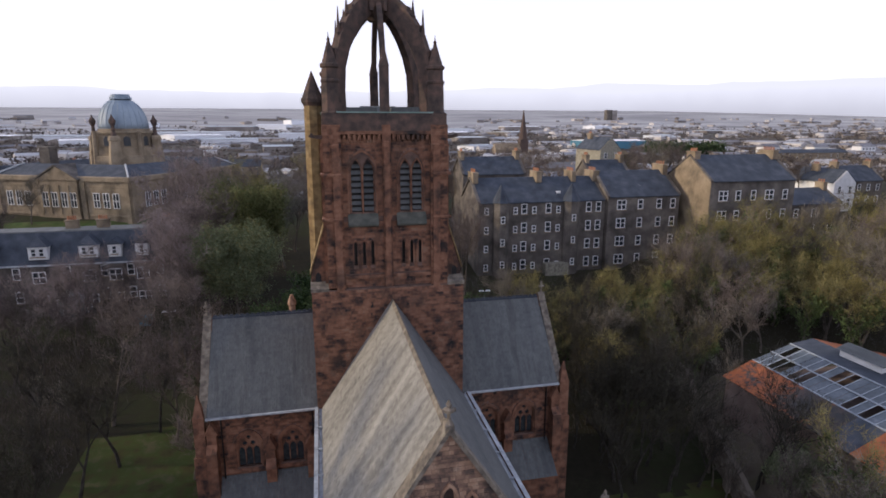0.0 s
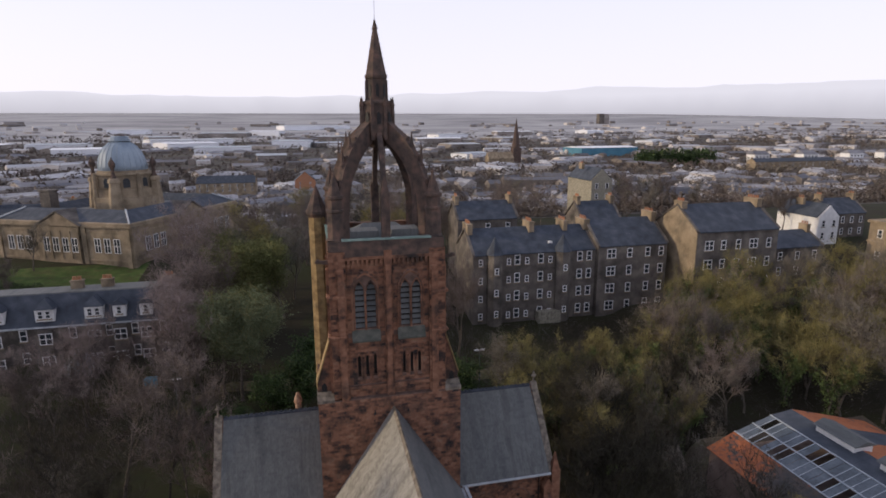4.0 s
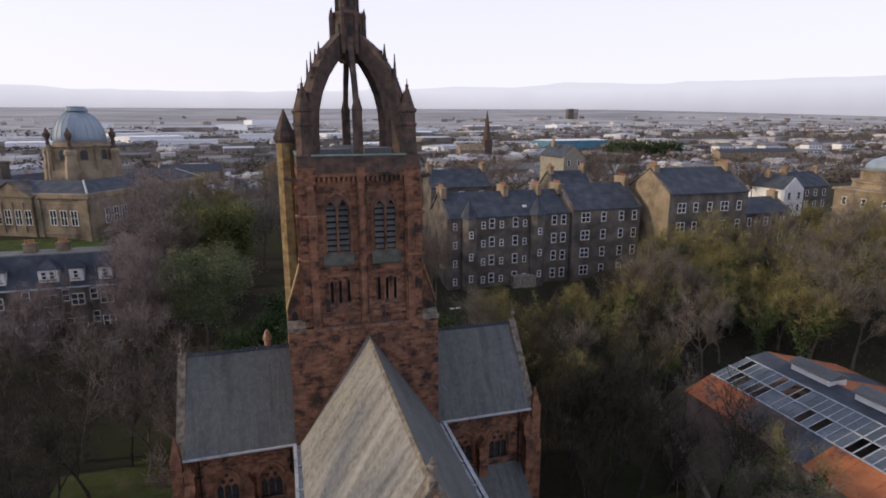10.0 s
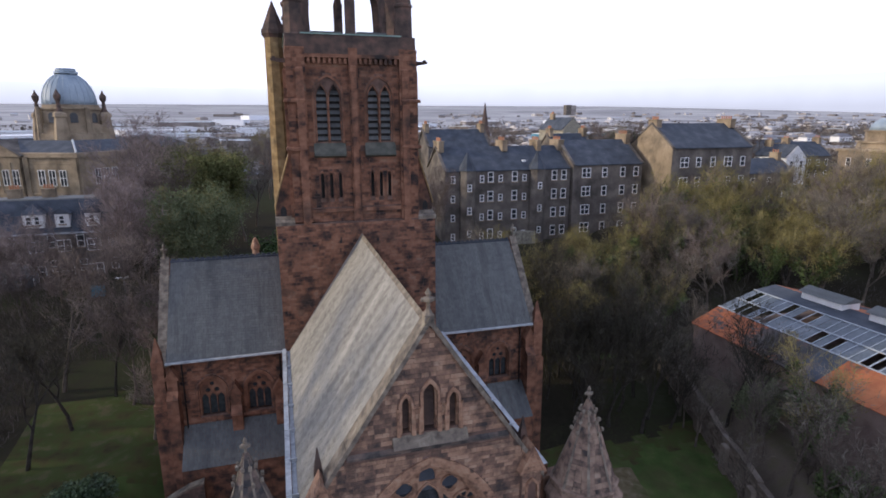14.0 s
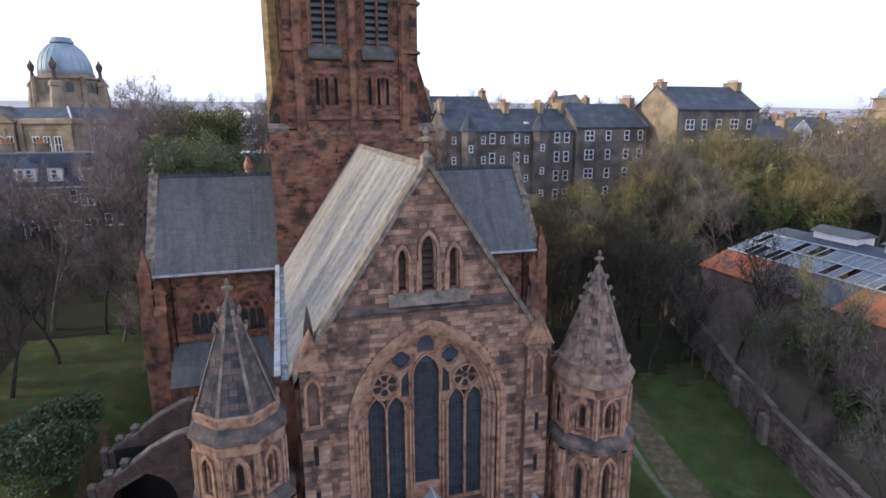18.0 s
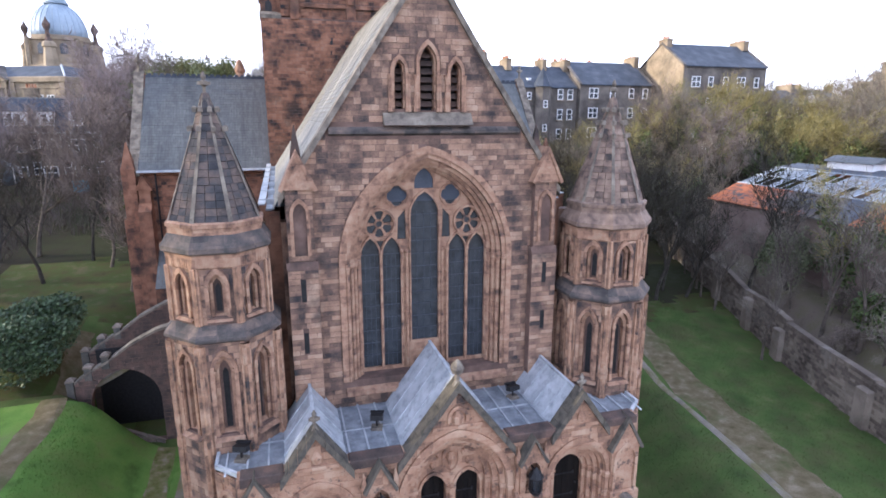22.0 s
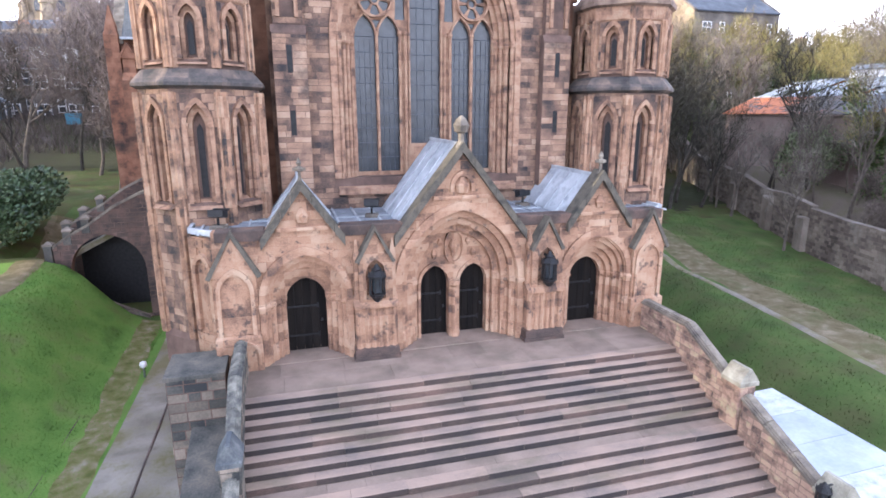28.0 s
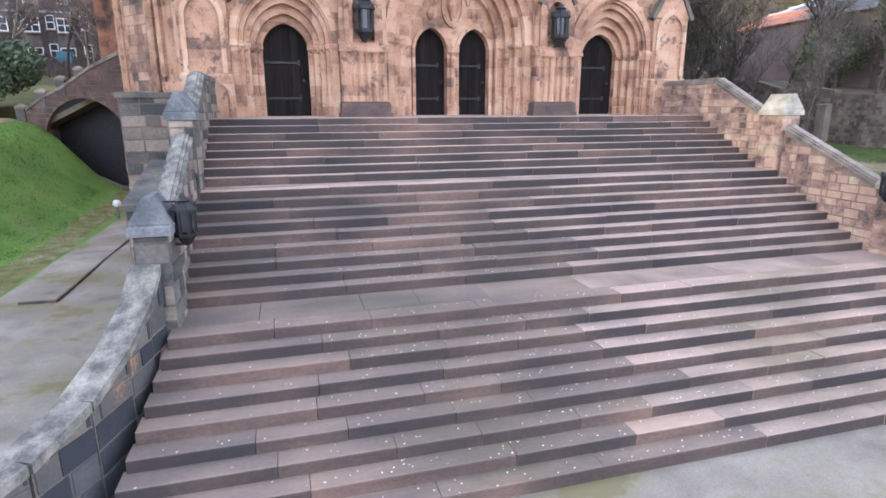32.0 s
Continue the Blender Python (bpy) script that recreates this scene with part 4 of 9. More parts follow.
def turret(cx, cy, seed):
    C = 1 / math.cos(math.pi / 8)
    b = bmesh.new()
    tower_of(b, cx, cy, [(z, r * C) for z, r in ((-4.0, 1.86), (0.3, 1.86), (0.5, 1.78), (4.6, 1.78), (4.62, 1.46), (8.3, 1.46), (8.32, 1.78), (8.45, 1.78), (8.62, 1.86), (8.95, 1.62), (9.05, 1.60), (9.07, 1.34), (10.94, 1.34), (10.96, 1.60), (11.0, 1.60))])
    t = cpart("turret", b, M_mortar, None, "octagonal sandstone turret with a stone spire")
    for k in (-2, -1, 0, 1, 2):
        m = face_m(cx, cy, k)
        w1, w2 = 1.78 * math.tan(math.pi / 8), 1.60 * math.tan(math.pi / 8)
        low, high = opening(0, 0.33, 4.9, 7.3, 0.66, 5), opening(0, 0.27, 9.25, 10.35, 0.45, 5)
        b = bmesh.new()
        wall(b, rect(-w1, w1, 4.6, 8.32), [low], "y", -1.78, -1.45)
        wall(b, rect(-w2, w2, 9.05, 10.96), [high], "y", -1.60, -1.33)
        bmesh.ops.transform(b, matrix=m, verts=b.verts[:])
        pieces("niche_wall", b, M_mortar, t)
        stones(rect(-w1, w1, 0.5, 8.4), [opening(0, 0.46, 4.7, 7.3, 0.85, 5)], "y", -1.78, -1, t, seed=seed + k, course=0.27, length=0.45, matrix=m, apart=60 if k in (-1, 0, 1) else 0)
        stones(rect(-w2, w2, 9.0, 11.0), [opening(0, 0.40, 9.1, 10.35, 0.64, 5)], "y", -1.60, -1, t, seed=seed + 20 + k, course=0.3, length=0.45, matrix=m)
        b = bmesh.new()
        band(b, low, opening(0, 0.46, 4.9, 7.3, 0.85, 5), "y", -1.87, -1.7)
        band(b, opening(0, 0.19, 4.9, 7.25, 0.46, 5), opening(0, 0.335, 4.9, 7.3, 0.665, 5), "y", -1.66, -1.48)
        band(b, high, opening(0, 0.40, 9.25, 10.35, 0.64, 5), "y", -1.70, -1.5)
        band(b, opening(0, 0.15, 9.25, 10.3, 0.3, 5), opening(0, 0.275, 9.25, 10.35, 0.455, 5), "y", -1.50, -1.36)
        prism(b, [(-1.95, 4.7), (-1.48, 5.0), (-1.48, 4.7)], "x", -0.5, 0.5)
        prism(b, [(-1.72, 9.1), (-1.36, 9.32), (-1.36, 9.1)], "x", -0.42, 0.42)
        for s in (-1, 1):
            for zz, rr, yy, uu in ((4.95, 0.06, -1.74, 0.36), (9.3, 0.05, -1.6, 0.31)):
                top = 7.2 if zz < 6 else 10.25
                tower_of(b, s * uu, yy - 0.04, [(zz, rr * 1.7), (zz + 0.12, rr), (top, rr), (top + 0.1, rr * 1.8), (top + 0.18, rr * 1.8)], 6)
        for i in range(4):
            u = -0.5 + i * 0.333
            band(b, opening(u, 0.09, 11.0, 11.25, 0.12, 3), opening(u, 0.15, 11.0, 11.25, 0.2, 3), "y", -1.68, -1.55)
        bmesh.ops.transform(b, matrix=m, verts=b.verts[:])
        pieces("window_surround", b, M_dress, t)
        b = bmesh.new()
        prism(b, opening(0, 0.10, 5.05, 7.1, 0.24, 5), "y", -1.485, -1.44)
        prism(b, opening(0, 0.09, 9.4, 10.2, 0.18, 5), "y", -1.365, -1.32)
        bmesh.ops.transform(b, matrix=m, verts=b.verts[:])
        pieces("pane", b, M_black, t)
        b = bmesh.new()
        for s in (-1, 1):
            z = 0.4
            while z < 8.2:
                h = min(random.Random(seed + k * 50 + int(z * 10)).uniform(0.35, 0.75), 8.3 - z)
                box(b, s * w1 - 0.15, s * w1 + 0.15, -1.9, -1.6, z + 0.004, z + h - 0.004)
                z += h
            box(b, s * w2 - 0.11, s * w2 + 0.11, -1.70, -1.45, 9.0, 11.0, 0.03)
        bmesh.ops.transform(b, matrix=m, verts=b.verts[:])
        tagged(cpart("corner_strip", b, M_quoin, t, "squared corner stones"), kind="stuff")
    b = bmesh.new()
    tower_of(b, cx, cy, [(8.38, 1.8 * C), (8.48, 1.97 * C), (8.58, 1.97 * C), (8.98, 1.64 * C)])
    cpart("string_course", b, M_soot, t, "soot-dark sloping string course")
    b = bmesh.new()
    tower_of(b, cx, cy, [(z, r * C) for z, r in ((10.95, 1.62), (11.0, 1.66), (11.4, 1.67), (11.46, 1.70))])
    cpart("corbel_course", b, M_dress, t)
    b = bmesh.new()
    tower_of(b, cx, cy, [(z, r * C) for z, r in ((11.44, 1.68), (11.52, 1.80), (11.68, 1.80), (12.08, 1.55))])
    cpart("cornice", b, M_spire if cx > 0 else M_soot, t)
    b = bmesh.new()
    tower_of(b, cx, cy, [(z, r * C) for z, r in ((12.06, 1.53), (12.3, 1.52), (12.32, 1.58), (12.45, 1.58), (12.5, 1.5))])
    cpart("spire_base", b, M_dress if cx < 0 else M_spire, t)
    b = bmesh.new()
    n = 17
    for k in range(n):
        f0, f1 = k / n, (k + 1) / n
        r0, r1 = 1.45 + (0.10 - 1.45) * f0, 1.45 + (0.10 - 1.45) * f1
        for i in range(8):
            a0, a1 = math.pi / 8 + i * math.pi / 4, math.pi / 8 + (i + 1) * math.pi / 4
            z0, z1 = 12.45 + 4.25 * f0, 12.45 + 4.25 * f1 - 0.02
            jit = random.Random(seed + k * 8 + i).uniform(-0.012, 0.012)
            parts_in_row = 3 if k < 5 else 2 if k < 12 else 1
            for h in range(parts_in_row):
                g0, g1 = h / parts_in_row, (h + 1) / parts_in_row
                def pt(r, g, z):
                    ax, ay = math.cos(a0) * (1 - g) + math.cos(a1) * g, math.sin(a0) * (1 - g) + math.sin(a1) * g
                    return (cx + (r + jit) * C * ax, cy + (r + jit) * C * ay, z)
                add(b, [pt(r0, g0 + 0.012, z0), pt(r0, g1 - 0.012, z0), pt(r1, g1 - 0.012, z1), pt(r1, g0 + 0.012, z1), pt(r0 - 0.05, g0, z0), pt(r0 - 0.05, g1, z0), pt(r1 - 0.05, g1, z1 + 0.02), pt(r1 - 0.05, g0, z1 + 0.02)],
                    [(0, 1, 2, 3), (4, 5, 1, 0), (5, 6, 2, 1), (7, 4, 0, 3), (6, 7, 3, 2)])
    tagged(cpart("spire_stone", b, M_spire if cx > 0 else M_spire_d, t, "tawny and dark spire blocks"), kind="stuff")
    b = bmesh.new()
    tower_of(b, cx, cy, [(12.4, 1.36 * C), (16.7, 0.04)])
    cpart("spire", b, M_spire, t, "stone spire of dark and tawny blocks")
    b = bmesh.new()
    for i in range(8):
        a = math.pi / 8 + i * math.pi / 4
        for f in ((0.62, 0.74, 0.86) if cx > 0 else (0.70, 0.85)):
            r, z = (1.45 - 1.35 * f) * C + 0.06, 12.45 + 4.25 * f
            box(b, cx + r * math.cos(a) - 0.07, cx + r * math.cos(a) + 0.07, cy + r * math.sin(a) - 0.07, cy + r * math.sin(a) + 0.07, z, z + 0.2, 0.05)
        tower_of(b, cx + 1.45 * C * math.cos(a) * 0.52, cy + 1.45 * C * math.sin(a) * 0.52, [(14.45, 0.07), (14.5, 0.05)], 4)
        r0 = 1.47 * C
        add(b, [(cx + (r0 + 0.02) * math.cos(a + d), cy + (r0 + 0.02) * math.sin(a + d), 12.46) for d in (-0.05, 0.05)] + [(cx + 0.13 * math.cos(a + d), cy + 0.13 * math.sin(a + d), 16.6) for d in (0.25, -0.25)], [(0, 1, 2, 3)])
    finial(b, cx, cy, 16.5, 0.9, 0.11)
    cpart("finial", b, M_lichen, t, "crocketed lichen-grey finial")
    return t


turret(-7.87, -0.37, 100)
turret(7.83, -0.37, 200)

# -- nave
b = bmesh.new()
for s in (-1, 1):
    box(b, *sorted((s * 5.7, s * 6.25)), 0.9, 20.3, -3.4, 12.35)
    box(b, *sorted((s * 6.2, s * 6.5)), 1.0, 20.3, 12.0, 12.6)
pieces("nave_wall", b, M_tower)
b = bmesh.new()
tri_roof(b, -5.85, 5.85, 0.75, 20.35, 12.55, 21.3)
roof = cpart("nave_roof", b, M_roof, None, "steep slate nave roof streaked with lichen")
for s in (-1, 1):
    # pale slate on the sunward slope, darker on the other: side light coloured in
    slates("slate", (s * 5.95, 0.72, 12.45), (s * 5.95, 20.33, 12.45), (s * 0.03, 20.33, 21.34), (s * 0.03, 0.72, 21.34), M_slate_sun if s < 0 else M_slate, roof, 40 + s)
b = bmesh.new()
for k in range(34):
    y = 0.8 + k * 0.574
    prism(b, [(-0.17, 21.2), (0, 21.44), (0.17, 21.2), (0.14, 21.17), (0, 21.38), (-0.14, 21.17)], "y", y, y + 0.56)
pieces("ridge_tile", b, M_lichen, roof)
b = bmesh.new()
for s in (-1, 1):
    box(b, *sorted((s * 5.9, s * 6.22)), 0.9, 20.3, 12.40, 12.46)
    box(b, *sorted((s * 6.22, s * 6.5)), 0.95, 20.3, 12.60, 12.64)
    for k in range(6):
        box(b, *sorted((s * 5.9, s * 6.5)), 2.0 + 3 * k, 2.08 + 3 * k, 12.46, 12.68)
pieces("lead_gutter", b, M_lead, roof, "pale lead gutter")

# -- transepts
for s in (-1, 1):
    t0 = lambda a, c: sorted((s * a, s * c))
    wins = [opening(s * c, 1.0, 7.4, 9.3, 1.25, 7) for c in (8.45, 11.95)]
    outer = rect(*t0(6.0, 15.2), -3.4, 12.2)
    b = bmesh.new()
    wall(b, outer, wins, "y", 21.3, 22.0)
    tw = cpart("transept_wall", b, M_mortar)
    stones(outer, [opening(s * c, 1.22, 7.2, 9.3, 1.5, 7) for c in (8.45, 11.95)], "y", 21.3, -1, tw, M_tower, seed=60 + s)
    b = bmesh.new()
    box(b, *t0(14.7, 15.4), 21.35, 31.4, -3.4, 12.2)
    prism(b, [(21.3, 12.2), (31.4, 12.2), (26.35, 19.0)], "x", *t0(14.8, 15.4))
    box(b, *t0(6.0, 15.3), 30.8, 31.4, -3.4, 12.2)
    cpart("transept_end_wall", b, M_tower)
    b = bmesh.new()
    for c in (8.45, 11.95):
        band(b, opening(s * c, 1.0, 7.3, 9.3, 1.25, 7), opening(s * c, 1.2, 7.3, 9.3, 1.5, 7), "y", 21.2, 21.45)
        band(b, opening(s * c, 0.88, 7.3, 9.3, 1.12, 7), opening(s * c, 1.02, 7.3, 9.3, 1.27, 7), "y", 21.35, 21.6)
    prism(b, [(21.12, 12.0), (21.12, 12.15), (21.35, 12.3), (21.35, 11.85)], "x", *t0(6.2, 15.3))
    prism(b, [(21.15, 6.95), (21.15, 7.1), (21.35, 7.3), (21.35, 6.9)], "x", *t0(6.2, 15.0))
    pieces("window_arch", b, M_tower, tw)
    for c in (8.45, 11.95):
        q = bmesh.new()
        subs = [opening(s * c + d, 0.25, 7.4, 8.7, 0.42, 5) for d in (-0.58, 0, 0.58)] + [ring(s * c - 0.32, 9.42, 0.2, 10), ring(s * c + 0.32, 9.42, 0.2, 10), ring(s * c, 9.95, 0.17, 10)]
        wall(q, opening(s * c, 0.9, 7.4, 9.3, 1.13, 7), subs, "y", 21.5, 21.68)
        cpart("window_tracery", q, M_tower, tw)
        b = bmesh.new()
        prism(b, opening(s * c, 0.9, 7.4, 9.3, 1.13, 7), "y", 21.64, 21.66)
        pieces("pane", b, M_glass, tw, "dark leaded glass")
    # buttresses with gablets, lean-to aisle roof
    for c, top in ((14.6, 11.0), (10.2, 9.2), (6.9, 9.2)):
        b = bmesh.new()
        box(b, s * c - 0.4, s * c + 0.4, 20.0 if c > 14 else 20.5, 21.35, -3.4, top - 1.4)
        box(b, s * c - 0.36, s * c + 0.36, 20.6, 21.35, top - 1.4, top)
        prism(b, [(20.0, top - 1.5), (20.6, top - 0.9), (20.7, top - 1.5)], "x", s * c - 0.4, s * c + 0.4)
        gablet(b, s * c, 0.42, top, 0.8, 20.5, 21.3)
        pieces("buttress", b, M_tower, tw)
    b = bmesh.new()
    for yy in (21.2, 31.5):
        box(b, s * 15.5 - 0.55, s * 15.5 + 0.55, yy - 0.55, yy + 0.55, -3.4, 9.0)
        box(b, s * 15.5 - 0.42, s * 15.5 + 0.42, yy - 0.42, yy + 0.42, 9.0, 12.4)
        tower_of(b, s * 15.5, yy, [(12.4, 0.62), (12.6, 0.5), (14.2, 0.05)], 4)
    pieces("corner_buttress", b, M_tower, tw)
    b = bmesh.new()
    for q in range(2):
        for k in range(10):
            f0, f1 = k / 10, (k + 1) / 10 - 0.004
            y0, y1 = (21.0 + 5.35 * f0, 21.0 + 5.35 * f1) if q == 0 else (31.7 - 5.35 * f0, 31.7 - 5.35 * f1)
            z0, z1 = 12.3 + 6.9 * f0, 12.3 + 6.9 * f1
            prism(b, [(y0, z0), (y1, z1), (y1, z1 - 0.4), (y0, z0 - 0.4)], "x", *t0(14.85, 15.5))
    finial(b, s * 15.2, 26.35, 19.1, 1.25, 0.14)
    pieces("gable_coping", b, M_lichen, tw)
    b = bmesh.new()
    tri_roof(b, *t0(6.0, 14.9), 20.95, 31.75, 12.3, 18.75, "x")
    tr = cpart("transept_roof", b, M_roof, None, "grey slate transept roof")
    slates("slate", (s * 5.9, 20.85, 12.25), (s * 14.86, 20.85, 12.25), (s * 14.86, 26.3, 18.8), (s * 5.9, 26.3, 18.8), M_slate, tr, 50 + s)
    b = bmesh.new()
    for k in range(20):
        x = 6.1 + k * 0.437
        box(b, *t0(x, x + 0.42), 26.2, 26.5, 18.7, 18.86)
        box(b, *t0(x, x + 0.3), 26.31, 26.39, 18.86, 19.0)
    pieces("ridge_crest", b, M_roof, tr, "dark crested ridge tiles")
    b = bmesh.new()
    box(b, *t0(6.2, 14.95), 20.68, 20.9, 12.16, 12.30)
    pieces("lead_gutter", b, M_lead, tr, "pale lead gutter")
    b = bmesh.new()
    prism(b, [(18.6, -3.4), (18.6, 4.6), (21.3, 6.75), (21.3, -3.4)], "x", *t0(6.5, 14.2))
    ai = cpart("side_aisle", b, M_tower)
    slates("slate", (s * 6.5, 18.5, 4.55), (s * 14.2, 18.5, 4.55), (s * 14.2, 21.28, 6.8), (s * 6.5, 21.28, 6.8), M_slate, ai, 70 + s)
b = bmesh.new()
tower_of(b, -8.2, 27.2, [(17.5, 0.32), (19.2, 0.3), (19.3, 0.4), (19.5, 0.4), (20.2, 0.12)], 8)
cpart("roof_finial", b, M_dress, None, "red stone roof finial")
for s, y in ((-1, 21.6), (1, 21.6)):
    b = bmesh.new()
    tower_of(b, s * 13.9, 21.12, [(-3, 0.06), (12.1, 0.06)], 8)
    tower_of(b, s * 6.75, 21.12, [(5, 0.06), (12.1, 0.06)], 8)
    pieces("downpipe", b, M_black, None, "black cast-iron rainwater pipe")

# -- crown tower
TX, TY, TH = -0.2, 25.05, 4.72
tz = bmesh.new()
box(tz, TX - 6.05, TX + 6.05, 20.25, 30.6, -3.4, 22.4)
box(tz, TX - TH + 0.85, TX + TH - 0.85, TY - TH + 0.85, TY + TH - 0.5, 22.3, 35.2)
tower = cpart("tower_wall", tz, M_mortar, None, "square sandstone bell tower")
base = rect(TX - 6.05, TX + 6.05, 10.0, 22.3)
stones(base, [], "y", 20.25, -1, tower, M_tower, seed=80)
stones(rect(20.25, 30.5, 12.0, 22.3), [], "x", TX - 6.05, -1, tower, M_tower, seed=81)
stones(rect(20.25, 30.5, 12.0, 22.3), [], "x", TX + 6.05, 1, tower, M_tower, seed=82)


def tower_face(m, seed):
    """One face of the tower, drawn round its own centre and facing -y."""
    f = -TH
    two = [opening(s * 1.88 + d, 0.40, 28.4, 31.45, 0.95, 6) for s in (-1, 1) for d in (-0.47, 0.47)]
    slits = [opening(s * 1.88 + d, 0.14, 24.2, 25.8, 0.32, 4) for s in (-1, 1) for d in (-0.66, 0, 0.66)]
    o = rect(-3.4, 3.4, 22.4, 34.4)
    b = bmesh.new()
    wall(b, o, two + slits, "y", f + 0.36, f + 0.8)
    bmesh.ops.transform(b, matrix=m, verts=b.verts[:])
    cpart("belfry_wall", b, M_mortar, tower)
    stones(o, [opening(s * 1.88, 1.12, 28.1, 31.6, 1.6, 7) for s in (-1, 1)] + [opening(s * 1.88 + d, 0.18, 24.1, 25.9, 0.36, 3) for s in (-1, 1) for d in (-0.66, 0, 0.66)] + [rect(-3.4, 3.4, 27.7, 28.1), rect(-3.4, 3.4, 23.1, 23.45)], "y", f + 0.36, -1, tower, M_tower, seed=seed, matrix=m)
    for s in (-1, 1):
        stones(rect(*sorted((s * 3.4, s * 4.72)), 22.5, 35.0), [], "y", f, -1, tower, M_tower, seed=seed + 3 + s, length=0.5, matrix=m)
    b = bmesh.new()
    for s in (-1, 1):
        box(b, *sorted((s * 3.4, s * 4.72)), f, f + 1.3, 22.3, 35.0)
        box(b, *sorted((s * 3.55, s * 4.1)), f - 0.22, f + 0.1, 22.3, 33.6, 0.1)
        for z in (27.8, 31.2):
            box(b, *sorted((s * 3.5, s * 4.78)), f - 0.28, f + 0.1, z, z + 0.25, 0.08)
    box(b, -0.32, 0.32, f, f + 0.5, 22.3, 35.0)
    box(b, -0.2, 0.2, f - 0.14, f + 0.1, 23.4, 33.8, 0.08)
    bmesh.ops.transform(b, matrix=m, verts=b.verts[:])
    pieces("pilaster", b, M_tower, tower)
    b = bmesh.new()
    for s in (-1, 1):
        for (i, o2, y0, y1) in ((1.0, 1.12, f + 0.24, f + 0.5),):
            band(b, opening(s * 1.88, i, 28.3, 31.6, i * 1.4, 7), opening(s * 1.88, o2, 28.3, 31.6, o2 * 1.42, 7), "y", y0, y1)
        for d in (-0.47, 0.47):
            band(b, opening(s * 1.88 + d, 0.39, 28.4, 31.45, 0.94, 6), opening(s * 1.88 + d, 0.465, 28.4, 31.45, 1.1, 6), "y", f + 0.27, f + 0.6)
        tower_of(b, s * 1.88, f + 0.28, [(28.3, 0.1), (28.5, 0.07), (31.35, 0.07), (31.45, 0.13), (31.6, 0.1)], 6)
        for d in (-0.66, 0, 0.66):
            band(b, opening(s * 1.88 + d, 0.13, 24.2, 25.8, 0.31, 4), opening(s * 1.88 + d, 0.24, 24.2, 25.8, 0.47, 4), "y", f + 0.24, f + 0.5)
        for d in (-0.33, 0.33):
            tower_of(b, s * 1.88 + d, f + 0.27, [(24.1, 0.09), (24.3, 0.06), (25.7, 0.06), (25.8, 0.1)], 6)
        box(b, *sorted((s * 0.33, s * 3.4)), f + 0.08, f + 0.3, 23.15, 23.42, 0.06)
        k = 0
        while k < 8:
            u = s * (0.55 + k * 0.37)
            box(b, u - 0.1, u + 0.1, f + 0.02, f + 0.3, 33.9, 34.3, 0.05)
            k += 1
        box(b, *sorted((s * 0.33, s * 3.4)), f, f + 0.3, 34.3, 34.55)
    bmesh.ops.transform(b, matrix=m, verts=b.verts[:])
    pieces("corbel", b, M_tower, tower)
    b = bmesh.new()
    box(b, -4.6, 4.6, f + 0.05, f + 0.55, 34.5, 35.85)
    bmesh.ops.transform(b, matrix=m, verts=b.verts[:])
    cpart("parapet", b, M_dark, tower, "soot-dark parapet")
    for s in (-1, 1):
        b = bmesh.new()
        prism(b, [(f - 0.06, 27.35), (f - 0.06, 27.5), (f + 0.42, 28.4), (f + 0.42, 27.2)], "x", *sorted((s * 0.72, s * 3.05)))
        bmesh.ops.transform(b, matrix=m, verts=b.verts[:])
        cpart("sloping_sill", b, M_sill, tower, "grey-green lichened sloping sill")
    b = bmesh.new()
    box(b, -3.6, 3.6, f - 0.02, f + 0.6, 35.85, 35.95)
    bmesh.ops.transform(b, matrix=m, verts=b.verts[:])
    cpart("parapet_coping", b, M_verdi, tower, "green copper-capped coping")
    for s in (-1, 1):
        # black sheets give the darkness behind the belfry openings and slits
        b = bmesh.new()
        box(b, s * 1.88 - 1, s * 1.88 + 1, f + 0.74, f + 0.78, 28.2, 33)
        for d in (-0.66, 0, 0.66):
            box(b, s * 1.88 + d - 0.2, s * 1.88 + d + 0.2, f + 0.64, f + 0.68, 24.1, 26.3)
        bmesh.ops.transform(b, matrix=m, verts=b.verts[:])
        pieces("dark_opening", b, M_black, tower)
        for d in (-0.47, 0.47):
            for k in range(8):
                b = bmesh.new()
                z = 28.5 + 0.47 * k
                prism(b, [(f + 0.42, z), (f + 0.46, z - 0.03), (f + 0.7, z + 0.24), (f + 0.66, z + 0.27)], "x", s * 1.88 + d - 0.39, s * 1.88 + d + 0.39)
                bmesh.ops.transform(b, matrix=m, verts=b.verts[:])
                cpart("louvre", b, M_slate, tower)


for k, sd in ((0, 300), (-1, 320), (1, 340)):
    tower_face(Matrix.Translation((TX, TY, 0)) @ Matrix.Rotation(math.pi / 2 * k, 4, "Z"), sd)
b = bmesh.new()
box(b, TX - 4.4, TX + 4.4, TY + TH - 0.6, TY + TH, 22.3, 35.85)
cpart("rear_wall", b, M_tower, tower)
